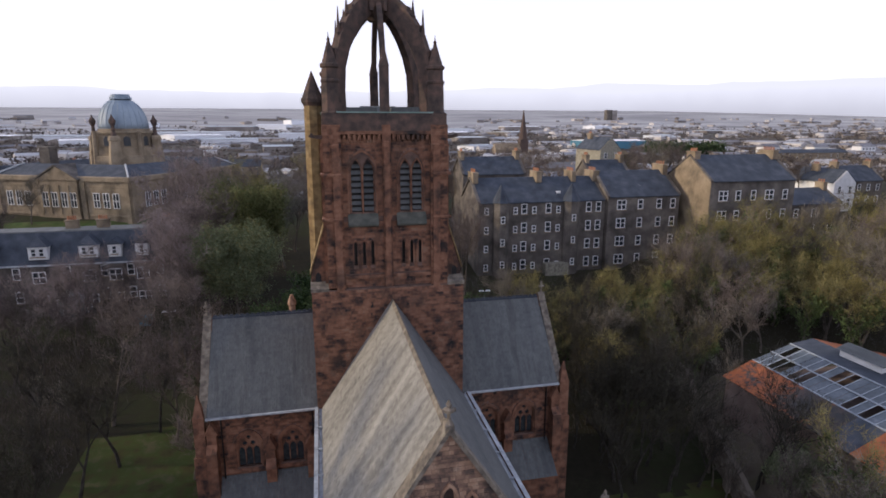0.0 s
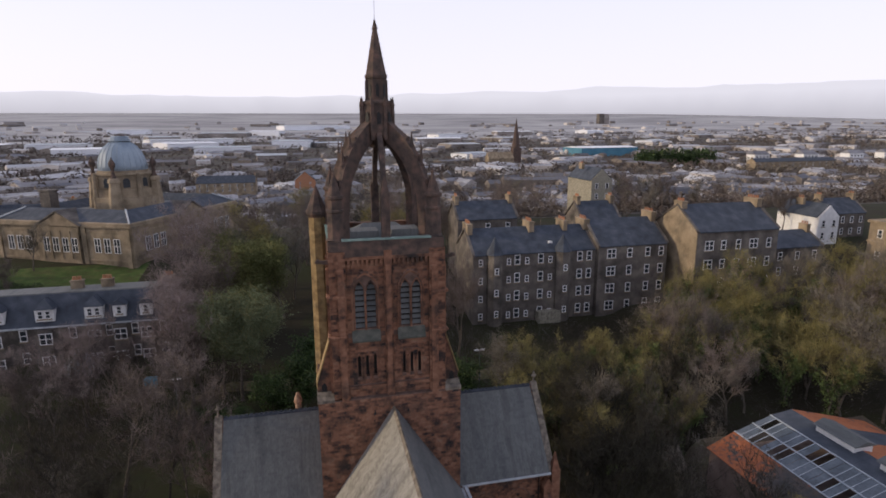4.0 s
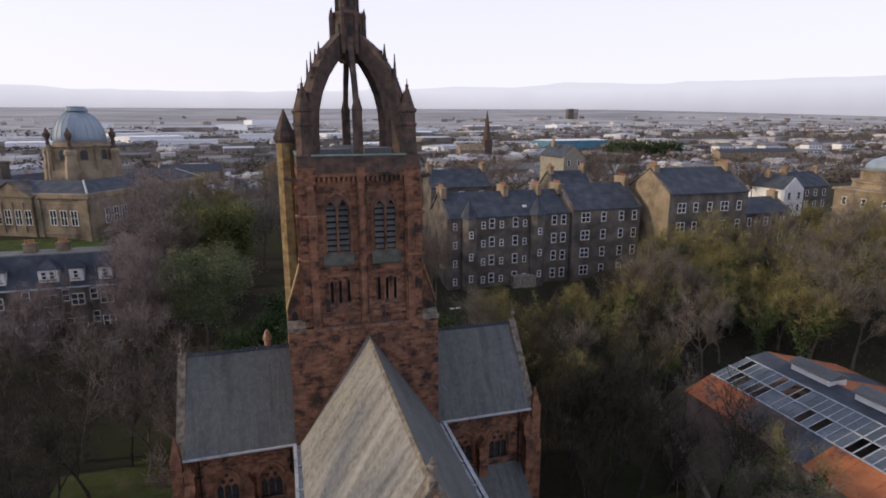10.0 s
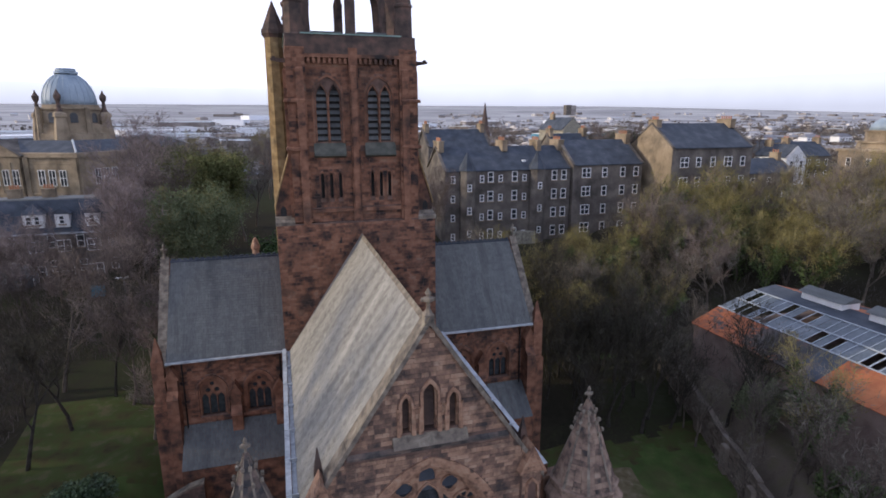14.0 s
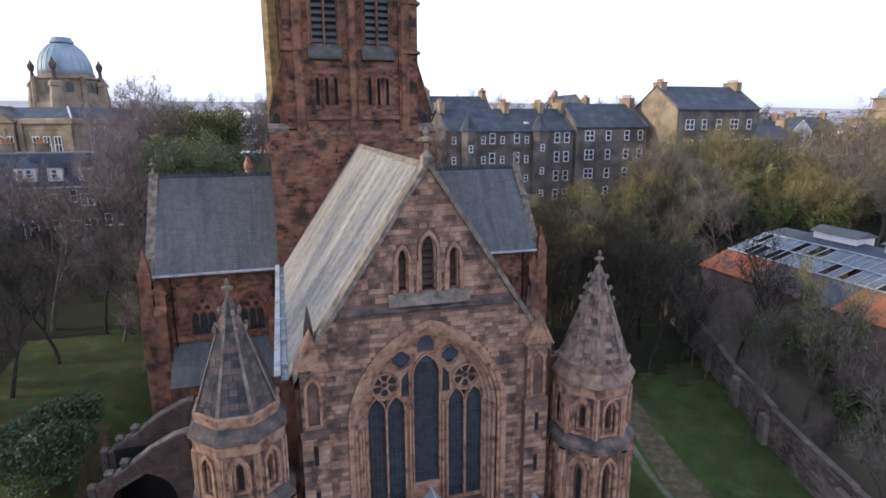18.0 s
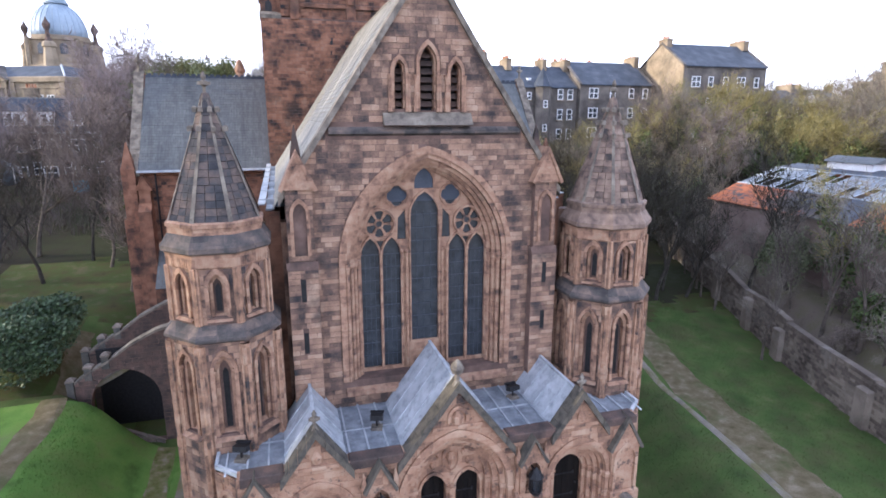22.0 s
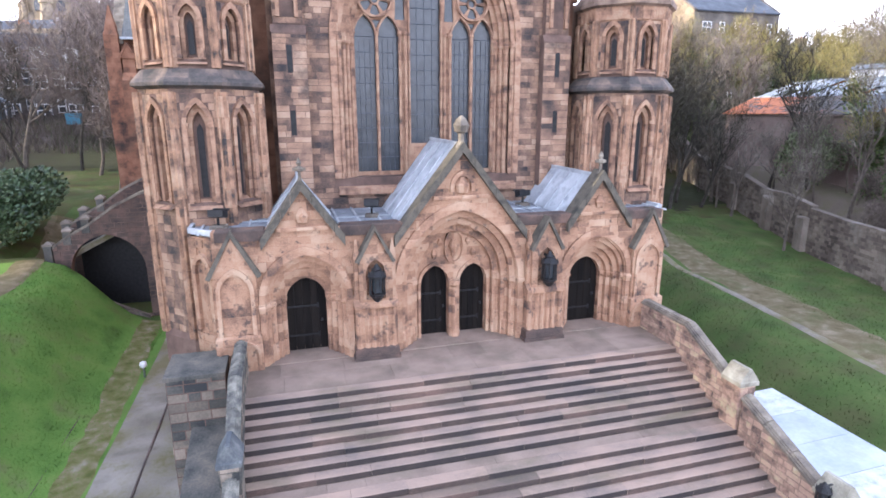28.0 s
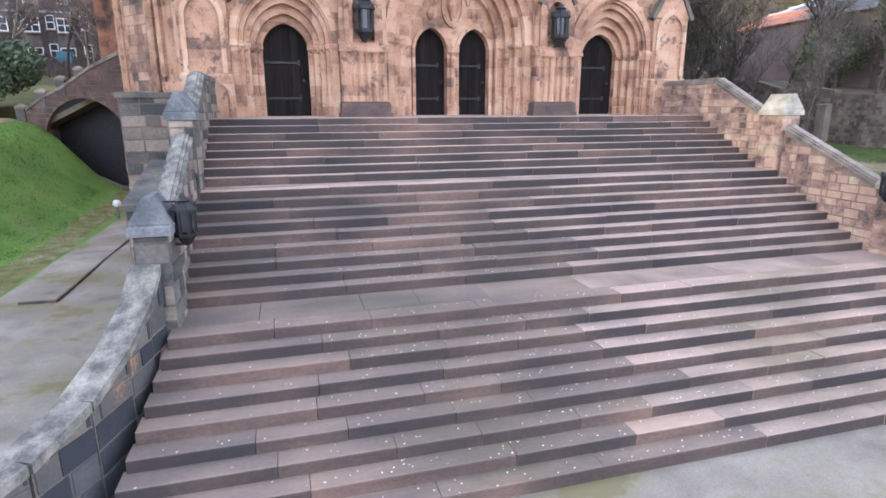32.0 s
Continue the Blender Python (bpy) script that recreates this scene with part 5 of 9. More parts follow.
# raking shoulders between the stages
for s in (-1, 1):
    for yy in (20.35, 28.6):
        b = bmesh.new()
        prism(b, [(TX + s * 6.05, 22.3), (TX + s * 6.05, 23.5), (TX + s * 4.7, 27.9), (TX + s * 4.7, 22.3)], "y", yy + 0.9, yy + 1.9)
        cpart("raking_buttress", b, M_tower, tower)
        b = bmesh.new()
        prism(b, [(TX + s * 6.15, 23.4), (TX + s * 6.15, 23.62), (TX + s * 4.7, 28.2), (TX + s * 4.7, 27.9)], "y", yy + 0.8, yy + 2.0)
        cpart("raking_coping", b, M_gold, tower, "lichened sloping coping")
        b = bmesh.new()
        prism(b, opening(TX + s * 5.5, 0.22, 22.6, 23.3, 0.35, 4), "y", yy + 0.89, yy + 0.9)
        pieces("dark_opening", b, M_black, tower)
    b = bmesh.new()
    prism(b, [(20.2, 22.3), (20.2, 22.55), (21.6, 23.0), (21.6, 22.3)], "x", *sorted((TX + s * 4.72, TX + s * 6.12)))
    cpart("weathering", b, M_lichen, tower)
b = bmesh.new()
for x in (-0.55, 0.55):
    box(b, TX + x * 2.6 - 0.09, TX + x * 2.6 + 0.09, 20.24, 20.245, 20.0, 21.2)
pieces("slit_window", b, M_black, tower)
b = bmesh.new()
tower_of(b, -5.55, 29.0, [(10, 0.95), (26, 0.9), (37.0, 0.82)], 8)
cpart("stair_turret", b, M_gold, tower, "slim golden-lichened stair turret with a pointed stone cap")
b = bmesh.new()
tower_of(b, -5.55, 29.0, [(36.6, 0.84), (36.9, 1.05), (37.2, 1.05), (37.3, 0.95), (39.5, 0.04)], 8)
cpart("turret_cap", b, M_dark, tower, "dark pointed stone cap")
b = bmesh.new()
box(b, TX - 4.2, TX + 4.2, 20.9, 29.3, 35.0, 35.3)
tri_roof(b, TX - 3.1, TX + 2.9, 22.4, 27.8, 35.3, 36.5, "x", hip=1.6)
box(b, TX - 3.1, TX - 0.5, 22.0, 24.0, 35.3, 36.3)
box(b, TX + 0.6, TX + 2.9, 22.0, 24.0, 35.3, 36.35)
cpart("tower_deck", b, M_slate, tower, "grey leaded tower roof deck")
# corner pinnacles, flying ribs and lantern
for sx in (-1, 1):
    for sy in (-1, 1):
        px, py = TX + sx * 3.98, TY + sy * 3.6
        b = bmesh.new()
        tower_of(b, px, py, [(34.4, 0.78), (35.9, 0.78), (36.0, 0.7), (38.0, 0.66), (38.1, 0.74), (38.25, 0.74), (38.3, 0.62), (39.05, 0.62), (39.15, 0.74), (39.35, 0.74), (39.4, 0.6), (41.0, 0.1), (41.1, 0.16), (41.2, 0.05), (41.6, 0.02)], 8)
        cpart("pinnacle", b, M_dark, tower, "dark crocketed corner pinnacle")
        b = bmesh.new()
        ribs_in = [(4.05, 35.2), (4.15, 37.4), (4.0, 39.2), (3.5, 40.6), (2.75, 41.8), (1.85, 42.8), (0.8, 43.6)]
        ribs_out = [(5.2, 35.2), (5.2, 38.6), (5.0, 39.9), (4.45, 41.4), (3.65, 42.8), (2.65, 44.0), (0.9, 45.4)]
        band(b, ribs_in, ribs_out, "y", -0.36, 0.36)
        for (r, z), h in (((5.05, 39.8), 0.9), ((4.3, 41.5), 2.0), ((3.4, 43.0), 1.3)):
            tower_of(b, r, 0, [(z - 0.8, 0.26), (z + 0.1, 0.22), (z + 0.15, 0.28), (z + 0.25, 0.16), (z + h, 0.03)], 6)
        for r, z in ((4.85, 40.3), (4.0, 42.2), (2.9, 43.65)):
            box(b, r - 0.15, r + 0.15, -0.3, 0.3, z - 0.2, z + 0.25, 0.08)
        bmesh.ops.transform(b, matrix=Matrix.Translation((TX, TY, 0)) @ Matrix.Rotation(math.atan2(sy * 3.6, sx * 3.98), 4, "Z"), verts=b.verts[:])
        cpart("flying_rib", b, M_dark, tower, "soot-dark flying rib of the crown")
for k in range(4):
    b = bmesh.new()
    box(b, 3.55, 4.25, -0.34, 0.34, 35.0, 39.2)
    tower_of(b, 3.9, 0, [(39.2, 0.5), (39.3, 0.52), (40.9, 0.04)], 4)
    band(b, [(3.6, 38.0), (3.3, 39.5), (2.5, 41.5), (1.6, 42.8), (0.6, 43.8)], [(4.1, 38.0), (3.85, 39.8), (3.0, 42.0), (2.0, 43.5), (0.7, 44.8)], "y", -0.2, 0.2)
    bmesh.ops.transform(b, matrix=Matrix.Translation((TX, TY, 0)) @ Matrix.Rotation(math.pi / 2 * k, 4, "Z"), verts=b.verts[:])
    cpart("slim_rib", b, M_dark, tower)
b = bmesh.new()
tower_of(b, TX, TY, [(43.0, 0.7), (43.9, 1.35), (44.6, 1.42), (46.4, 1.25), (46.6, 1.32), (46.75, 1.2), (46.9, 0.9), (48.5, 0.86), (48.6, 0.96), (48.85, 0.98)], 8)
for k in range(8):
    a = k * math.pi / 4 + math.pi / 8
    x, y = TX + 1.38 * math.cos(a), TY + 1.38 * math.sin(a)
    tower_of(b, x, y, [(43.6, 0.2), (46.3, 0.17), (46.4, 0.22), (47.1, 0.03)], 4)
    x, y = TX + 0.9 * math.cos(a), TY + 0.9 * math.sin(a)
    tower_of(b, x, y, [(46.8, 0.12), (48.4, 0.1), (48.5, 0.02)], 4)
cpart("lantern", b, M_dark, tower, "openwork stone lantern")
# black plates draw the dark inside of the lantern
b = bmesh.new()
for k in range(8):
    a = k * math.pi / 4
    q = bmesh.new()
    prism(q, opening(0, 0.16, 44.9, 45.6, 0.3, 4), "y", -1.32, -1.26)
    prism(q, opening(0, 0.13, 47.1, 47.9, 0.25, 4), "y", -0.86, -0.82)
    for f in q.faces:
        m = Matrix.Translation((TX, TY, 0)) @ Matrix.Rotation(a, 4, "Z")
        try:
            b.faces.new([b.verts.new(m @ v.co) for v in f.verts])
        except ValueError:
            pass
    q.free()
pieces("lantern_opening", b, M_black, tower)
b = bmesh.new()
tower_of(b, TX, TY, [(48.8, 0.95), (49.0, 0.86), (52.4, 0.2), (52.5, 0.26), (52.65, 0.2), (53.2, 0.05)], 8)
cpart("spire", b, M_dark, tower, "slender stone spire")
b = bmesh.new()
tower_of(b, TX, TY, [(53.1, 0.03), (56.2, 0.015)], 6)
cpart("lightning_rod", b, M_lead, tower, "thin metal lightning rod")

for s in (-1, 1):
    for z in (33.9,):
        b = bmesh.new()
        prism(b, [(TX + s * 4.7, z), (TX + s * 5.7, z + 0.18), (TX + s * 5.75, z + 0.32), (TX + s * 4.7, z + 0.35)], "y", 20.9, 21.15)
        box(b, TX + s * 5.5 - 0.12, TX + s * 5.5 + 0.12, 20.88, 21.17, z + 0.3, z + 0.46, 0.05)
        cpart("gargoyle", b, M_dark, tower, "small stone gargoyle")

# -- entrance porch
b = bmesh.new()
prism(b, [(-8.35, -3.0), (-7.5, -3.85), (-7.5, -0.2), (-8.35, -0.2)], "z", -4.3, 4.05)
prism(b, [(7.5, -3.85), (8.35, -3.0), (8.35, -0.2), (7.5, -0.2)], "z", -4.3, 4.05)
box(b, -7.6, 7.6, -0.8, -0.2, -4.3, 4.05)
porch = cpart("porch", b, M_porch, None, "pale pink sandstone triple-arched porch with lead roof")
doors2 = [opening(s * 0.69, 0.5, 0.0, 1.95, 0.66, 6) for s in (-1, 1)]


def c_arch(hw):
    return opening(0, hw, 0.0, 2.2, hw * 1.21, 10)


def s_arch(cx, hw):
    return opening(cx, hw, 0.0, 2.1 - (1.39 - hw) * 0.35, hw * 1.16, 10)


profile = [(-7.6, 0), (7.6, 0), (7.6, 4.3), (5.98, 4.3), (5.0, 5.68), (4.02, 4.3), (1.85, 4.3), (0, 6.69), (-1.85, 4.3), (-4.02, 4.3), (-5.0, 5.68), (-5.98, 4.3), (-7.6, 4.3)]
b = bmesh.new()
wall(b, profile, [c_arch(2.0), s_arch(-5.0, 1.2), s_arch(5.0, 1.2)], "y", -4.1, -3.6)
cpart("porch_wall", b, M_pink, porch)
stones(profile, [c_arch(2.26), s_arch(-5.0, 1.42), s_arch(5.0, 1.42)], "y", -4.1, -1, porch, M_porch, 0.28, 0.5, 90, apart=290)
stones(rect(-3.0, -0.3, -3.5, 4.0), [opening(-1.6, 0.5, 1.2, 3.2, 0.6, 5)], "x", -8.35, -1, porch, M_porch, 0.33, 0.6, 91)
stones(rect(-3.0, -0.3, -3.5, 4.0), [], "x", 8.35, 1, porch, M_porch, 0.33, 0.6, 92)
for s in (-1, 1):
    m = Matrix.Translation((s * 7.95, -3.4, 0)) @ Matrix.Rotation(s * math.pi / 4, 4, "Z")
    stones(rect(-0.58, 0.58, -3.5, 4.0), [opening(0, 0.4, 1.1, 3.0, 0.55, 5)], "y", -0.03, -1, porch, M_porch, 0.33, 0.5, 93 + s, m)
    b = bmesh.new()
    band(b, opening(0, 0.28, 1.1, 3.0, 0.42, 5), opening(0, 0.42, 1.1, 3.0, 0.58, 5), "y", -0.12, 0.05)
    bmesh.ops.transform(b, matrix=m, verts=b.verts[:])
    pieces("blind_arch", b, M_pink, porch)
# recessed orders of the arches, with shafts
b = bmesh.new()
for k in range(4):
    o, i = 2.26 - 0.22 * k, 2.02 - 0.22 * k
    band(b, c_arch(i), c_arch(o), "y", -4.18 + 0.24 * k, -3.92 + 0.24 * k)
    for s in (-1, 1):
        if k:
            tower_of(b, s * (o - 0.06), -4.14 + 0.24 * k, [(0.0, 0.13), (0.55, 0.13), (0.6, 0.075), (1.95, 0.07), (2.02, 0.13), (2.2, 0.13)], 8)
pieces("portal_arch", b, M_pink, porch, "moulded pink sandstone portal")
b = bmesh.new()
for k in range(4):
    for s in (-1, 1):
        x0, x1 = sorted((s * (2.0 - 0.22 * k), s * (2.3 - 0.22 * k)))
        box(b, x0, x1, -4.24 + 0.24 * k, -3.98 + 0.24 * k, 2.06, 2.2, 0.03)
for cx in (-5.0, 5.0):
    for k in range(5):
        for s in (-1, 1):
            x0, x1 = sorted((cx + s * (1.22 - 0.155 * k), cx + s * (1.46 - 0.155 * k)))
            box(b, x0, x1, -4.23 + 0.19 * k, -4.0 + 0.19 * k, 1.86, 1.98, 0.03)
pieces("impost", b, M_pink, porch, "weathered moulded impost")
b = bmesh.new()
wall(b, c_arch(1.42), doors2, "y", -3.6, -3.3)
box(b, -0.1, 0.1, -3.72, -3.5, 0.0, 1.9)
tower_of(b, 0, -3.68, [(0, 0.2), (0.3, 0.2), (0.35, 0.12), (1.8, 0.11), (1.9, 0.2), (2.05, 0.2)], 8)
for s in (-1, 1):
    band(b, opening(s * 0.69, 0.5, 0.0, 1.95, 0.66, 6), opening(s * 0.69, 0.6, 0.0, 1.95, 0.8, 6), "y", -3.68, -3.58)
vesica = [(0.36 * math.sin(a) * (1 if abs(math.cos(a)) < 2 else 1), 3.25 + 0.62 * math.cos(a)) for a in [2 * math.pi * i / 24 for i in range(25)]]
band(b, [(u * 0.8, 3.25 + (w - 3.25) * 0.85) for u, w in vesica], vesica, "y", -3.72, -3.58)
for r, (u, w) in ((0.2, (0, 3.25)), (0.13, (-0.7, 3.0)), (0.13, (0.7, 3.0)), (0.1, (-0.5, 3.4)), (0.1, (0.5, 3.4)), (0.12, (0, 3.0))):
    tower_of(b, u, -3.6, [(w - r * 1.4, r * 0.4), (w, r), (w + r * 1.2, r * 0.5)], 7)
bmesh.ops.translate(b, verts=b.verts[:], vec=(0, 0.36, 0))
cpart("tympanum", b, M_pink, porch, "carved pink sandstone tympanum with medallion")
for cx in (-5.0, 5.0):
    b = bmesh.new()
    for k in range(5):
        o, i = 1.42 - 0.155 * k, 1.25 - 0.155 * k
        band(b, s_arch(cx, i), s_arch(cx, o), "y", -4.17 + 0.19 * k, -3.95 + 0.19 * k)
        for s in (-1, 1):
            if k:
                tower_of(b, cx + s * (o - 0.05), -4.12 + 0.19 * k, [(0.0, 0.11), (0.55, 0.11), (0.6, 0.065), (1.75, 0.06), (1.8, 0.11), (1.95, 0.11)], 8)
    pieces("portal_arch", b, M_pink, porch, "moulded pink sandstone portal")


def door_leaf(cx, hw, spring, rise, y):
    b = bmesh.new()
    n = 5
    for k in range(n):
        u0, u1 = cx - hw + 2 * hw * k / n + 0.006, cx - hw + 2 * hw * (k + 1) / n - 0.006
        um = ((u0 + u1) / 2 - cx) / hw
        top = spring + rise * max(0.0, 1 - abs(um)) ** 0.6
        box(b, u0, u1, y, y + 0.06, 0.02, top + 0.2, 0.004)
    d = cpart("door", b, M_door, porch, "dark oak plank door, closed")
    b = bmesh.new()
    for z in (0.5, 1.5):
        box(b, cx - hw * 0.95, cx + hw * 0.6, y - 0.02, y, z, z + 0.06)
        box(b, cx + hw * 0.5, cx + hw * 0.62, y - 0.025, y, z - 0.05, z + 0.11)
    tower_of(b, cx + hw * 0.75, y - 0.03, [(0.98, 0.03), (1.0, 0.05), (1.08, 0.03)], 8)
    cpart("strap_hinge", b, M_black, d, "black iron hinges and ring handle")


for s in (-1, 1):
    door_leaf(s * 0.69, 0.5, 1.95, 0.66, -3.0)
    door_leaf(s * 5.0, 0.64, 1.82, 0.72, -3.16)
# black sheet behind the doors replaces the unlit interior
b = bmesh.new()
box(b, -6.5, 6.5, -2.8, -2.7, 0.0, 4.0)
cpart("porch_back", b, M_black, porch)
for cx, hw in ((-5.0, 0.9), (0.0, 1.5), (5.0, 0.9)):
    b = bmesh.new()
    box(b, cx - hw - (0.3 if cx else 0.5), cx + hw + (0.3 if cx else 0.5), -4.14, -2.9, -0.05, 0.022, 0.006)
    cpart("threshold", b, M_flag, porch)
# gables: copings, finials, relief
for cx, apex, hw, slope in ((0, 6.69, 2.25, 1.29), (-5.0, 5.68, 1.25, 1.40), (5.0, 5.68, 1.25, 1.40)):
    b = bmesh.new()
    for s in (-1, 1):
        n = 6 if cx == 0 else 4
        for k in range(n):
            u0, u1 = hw * k / n, hw * (k + 1) / n - 0.012
            prism(b, [(cx + s * u0, apex + 0.12 - slope * u0), (cx + s * u1, apex + 0.12 - slope * u1), (cx + s * u1, apex - 0.22 - slope * u1), (cx + s * u0, apex - 0.22 - slope * u0)], "y", -4.28 - 0.012 * (k % 2), -3.62)
    pieces("gable_coping", b, M_coping, porch, "sooty lichened gable coping")
    b = bmesh.new()
    if cx == 0:
        tower_of(b, cx, -4.0, [(6.6, 0.2), (6.8, 0.1), (7.05, 0.09), (7.1, 0.2), (7.3, 0.26), (7.5, 0.15), (7.6, 0.03)], 8)
    else:
        finial(b, cx, -4.0, 5.65, 0.75, 0.1)
    cpart("finial", b, M_lichen, porch, "mossy carved finial")
    b = bmesh.new()
    if cx == 0:
        band(b, opening(0, 0.3, 5.25, 5.4, 0.35, 5), opening(0, 0.4, 5.25, 5.4, 0.5, 5), "y", -4.2, -4.08)
        tower_of(b, 0, -4.1, [(5.2, 0.2), (5.45, 0.24), (5.7, 0.1)], 7)
        box(b, -0.95, 0.95, -4.2, -4.08, 5.0, 5.12, 0.03)
    else:
        box(b, cx - 0.75, cx + 0.75, -4.2, -4.08, 4.25, 4.36, 0.03)
        tower_of(b, cx, -4.1, [(4.5, 0.16), (4.7, 0.2), (4.95, 0.06)], 6)
    cpart("gable_relief", b, M_pink, porch)
def gablet_coping(bm, cx, hw, base, rise, y0, y1, t):
    for s_ in (-1, 1):
        prism(bm, [(cx + s_ * 0.003, base + rise), (cx + s_ * 0.003, base + rise + t * 1.6), (cx + s_ * (hw + t), base), (cx + s_ * hw, base - t * 0.6)], "y", y0 - 0.06, y1 + 0.04)


# piers with lantern niches
for s in (-1, 1):
    cx = s * 2.9
    b = bmesh.new()
    box(b, cx - 0.74, cx + 0.74, -4.62, -3.9, 0.0, 0.12)
    box(b, cx - 0.70, cx + 0.70, -4.58, -3.9, 0.12, 0.42, 0.06)
    pieces("pier_plinth", b, M_dark, porch, "sooty dark plinth")
    b = bmesh.new()
    box(b, cx - 0.66, cx + 0.66, -4.5, -3.9, 0.42, 1.75)
    for u in (-0.55, -0.3, -0.1, 0.1, 0.3, 0.55):
        tower_of(b, cx + u, -4.5, [(0.42, 0.1), (0.6, 0.07), (1.65, 0.07), (1.75, 0.12)], 6)
    prism(b, [(-4.6, 1.75), (-4.6, 1.85), (-4.3, 2.1), (-4.0, 2.1), (-4.0, 1.75)], "x", cx - 0.7, cx + 0.7)
    wall(b, [(cx - 0.52, 1.9), (cx + 0.52, 1.9), (cx + 0.52, 3.25), (cx, 4.15), (cx - 0.52, 3.25)], [opening(cx, 0.3, 2.0, 2.85, 0.45, 6)], "y", -4.5, -4.1)
    for u in (-0.56, 0.56):
        tower_of(b, cx + u, -4.3, [(1.9, 0.14), (3.2, 0.12), (3.3, 0.16), (3.9, 0.03)], 4)
    pieces("pier", b, M_porch, porch)
    b = bmesh.new()
    gablet_coping(b, cx, 0.52, 3.25, 0.95, -4.54, -4.1, 0.1)
    pieces("gablet_coping", b, M_coping, porch, "lichened dark coping")
    # blind gablets at the ends
    ex = s * 7.05
    b = bmesh.new()
    box(b, ex - 0.66, ex + 0.66, -4.38, -3.8, 0.0, 1.15, 0.06)
    for u in (-0.32, 0.32):
        band(b, opening(ex + u, 0.2, 0.2, 0.6, 0.25, 4), opening(ex + u, 0.28, 0.2, 0.6, 0.35, 4), "y", -4.44, -4.36)
    box(b, ex - 0.62, ex + 0.62, -4.25, -3.8, 1.1, 3.0)
    band(b, opening(ex, 0.42, 1.15, 2.5, 0.6, 6), opening(ex, 0.54, 1.15, 2.5, 0.78, 6), "y", -4.34, -4.2)
    prism(b, [(ex - 0.64, 3.0), (ex + 0.64, 3.0), (ex, 4.15)], "y", -4.3, -3.8)
    pieces("end_gablet", b, M_porch, porch)
    b = bmesh.new()
    gablet_coping(b, ex, 0.66, 3.0, 1.2, -4.3, -3.8, 0.12)
    pieces("gablet_coping", b, M_coping, porch, "lichened dark coping")
# lead roof with rolls, ridges and parapet edge
b = bmesh.new()
prism(b, [(-7.45, -3.72), (-1.96, -3.72), (-1.96, -2.9), (1.96, -2.9), (1.96, -3.72), (7.45, -3.72), (8.28, -2.95), (8.28, 0.1), (-8.28, 0.1), (-8.28, -2.95)], "z", 4.06, 4.16)
lead = cpart("lead_roof", b, M_leadflat, porch, "blue-grey sheet lead roof")
b = bmesh.new()
for k in range(24):
    x = -8.0 + k * 0.7
    if abs(x) > 1.9 and abs(abs(x) - 5) > 1.1:
        box(b, x - 0.03, x + 0.03, -3.6, 0.0, 4.16, 4.21)
for s in (-1, 1):
    for x0, x1 in ((1.9, 3.95), (6.05, 7.5)):
        box(b, *sorted((s * x0, s * x1)), -1.9, -1.85, 4.16, 4.20)
        box(b, *sorted((s * x0, s * x1)), -3.55, -3.45, 4.16, 4.25)
    prism(b, [(s * 7.5, -3.80), (s * 8.36, -3.0), (s * 8.26, -2.95), (s * 7.45, -3.68)], "z", 4.12, 4.28)
    box(b, *sorted((s * 8.26, s * 8.37)), -3.0, 0.0, 4.12, 4.28)
pieces("lead_roll", b, M_lead, lead)
for cx, z, hw in ((0, 6.72, 1.95), (-5.0, 5.58, 1.08), (5.0, 5.58, 1.08)):
    b = bmesh.new()
    if cx == 0:
        tri_roof(b, cx - hw, cx + hw, -2.9, -0.1, 4.14, z)
        for s in (-1, 1):
            prism(b, [(0, z), (s * hw, 4.14), (s * (hw - 0.12), 4.14), (0, z - 0.15)], "y", -3.62, -2.9)
    else:
        tri_roof(b, cx - hw, cx + hw, -3.7, -0.1, 4.14, z)
    box(b, cx - 0.06, cx + 0.06, -3.62, -0.1, z - 0.06, z + 0.05)
    for s in (-1, 1):
        for y in (-2.9, -2.0, -1.1):
            prism(b, [(cx, z + 0.01), (cx, z + 0.05), (cx + s * hw, 4.2), (cx + s * hw, 4.14)], "y", y - 0.03, y + 0.03)
    pieces("lead_ridge", b, M_lead, lead)
b = bmesh.new()
for s in (-1, 1):
    for x0, x1 in ((2.0, 3.9), (6.1, 7.5)):
        box(b, *sorted((s * x0, s * x1)), -4.18, -3.56, 4.02, 4.345, 0.03)
pieces("parapet", b, M_dark, porch, "soot-dark parapet course")

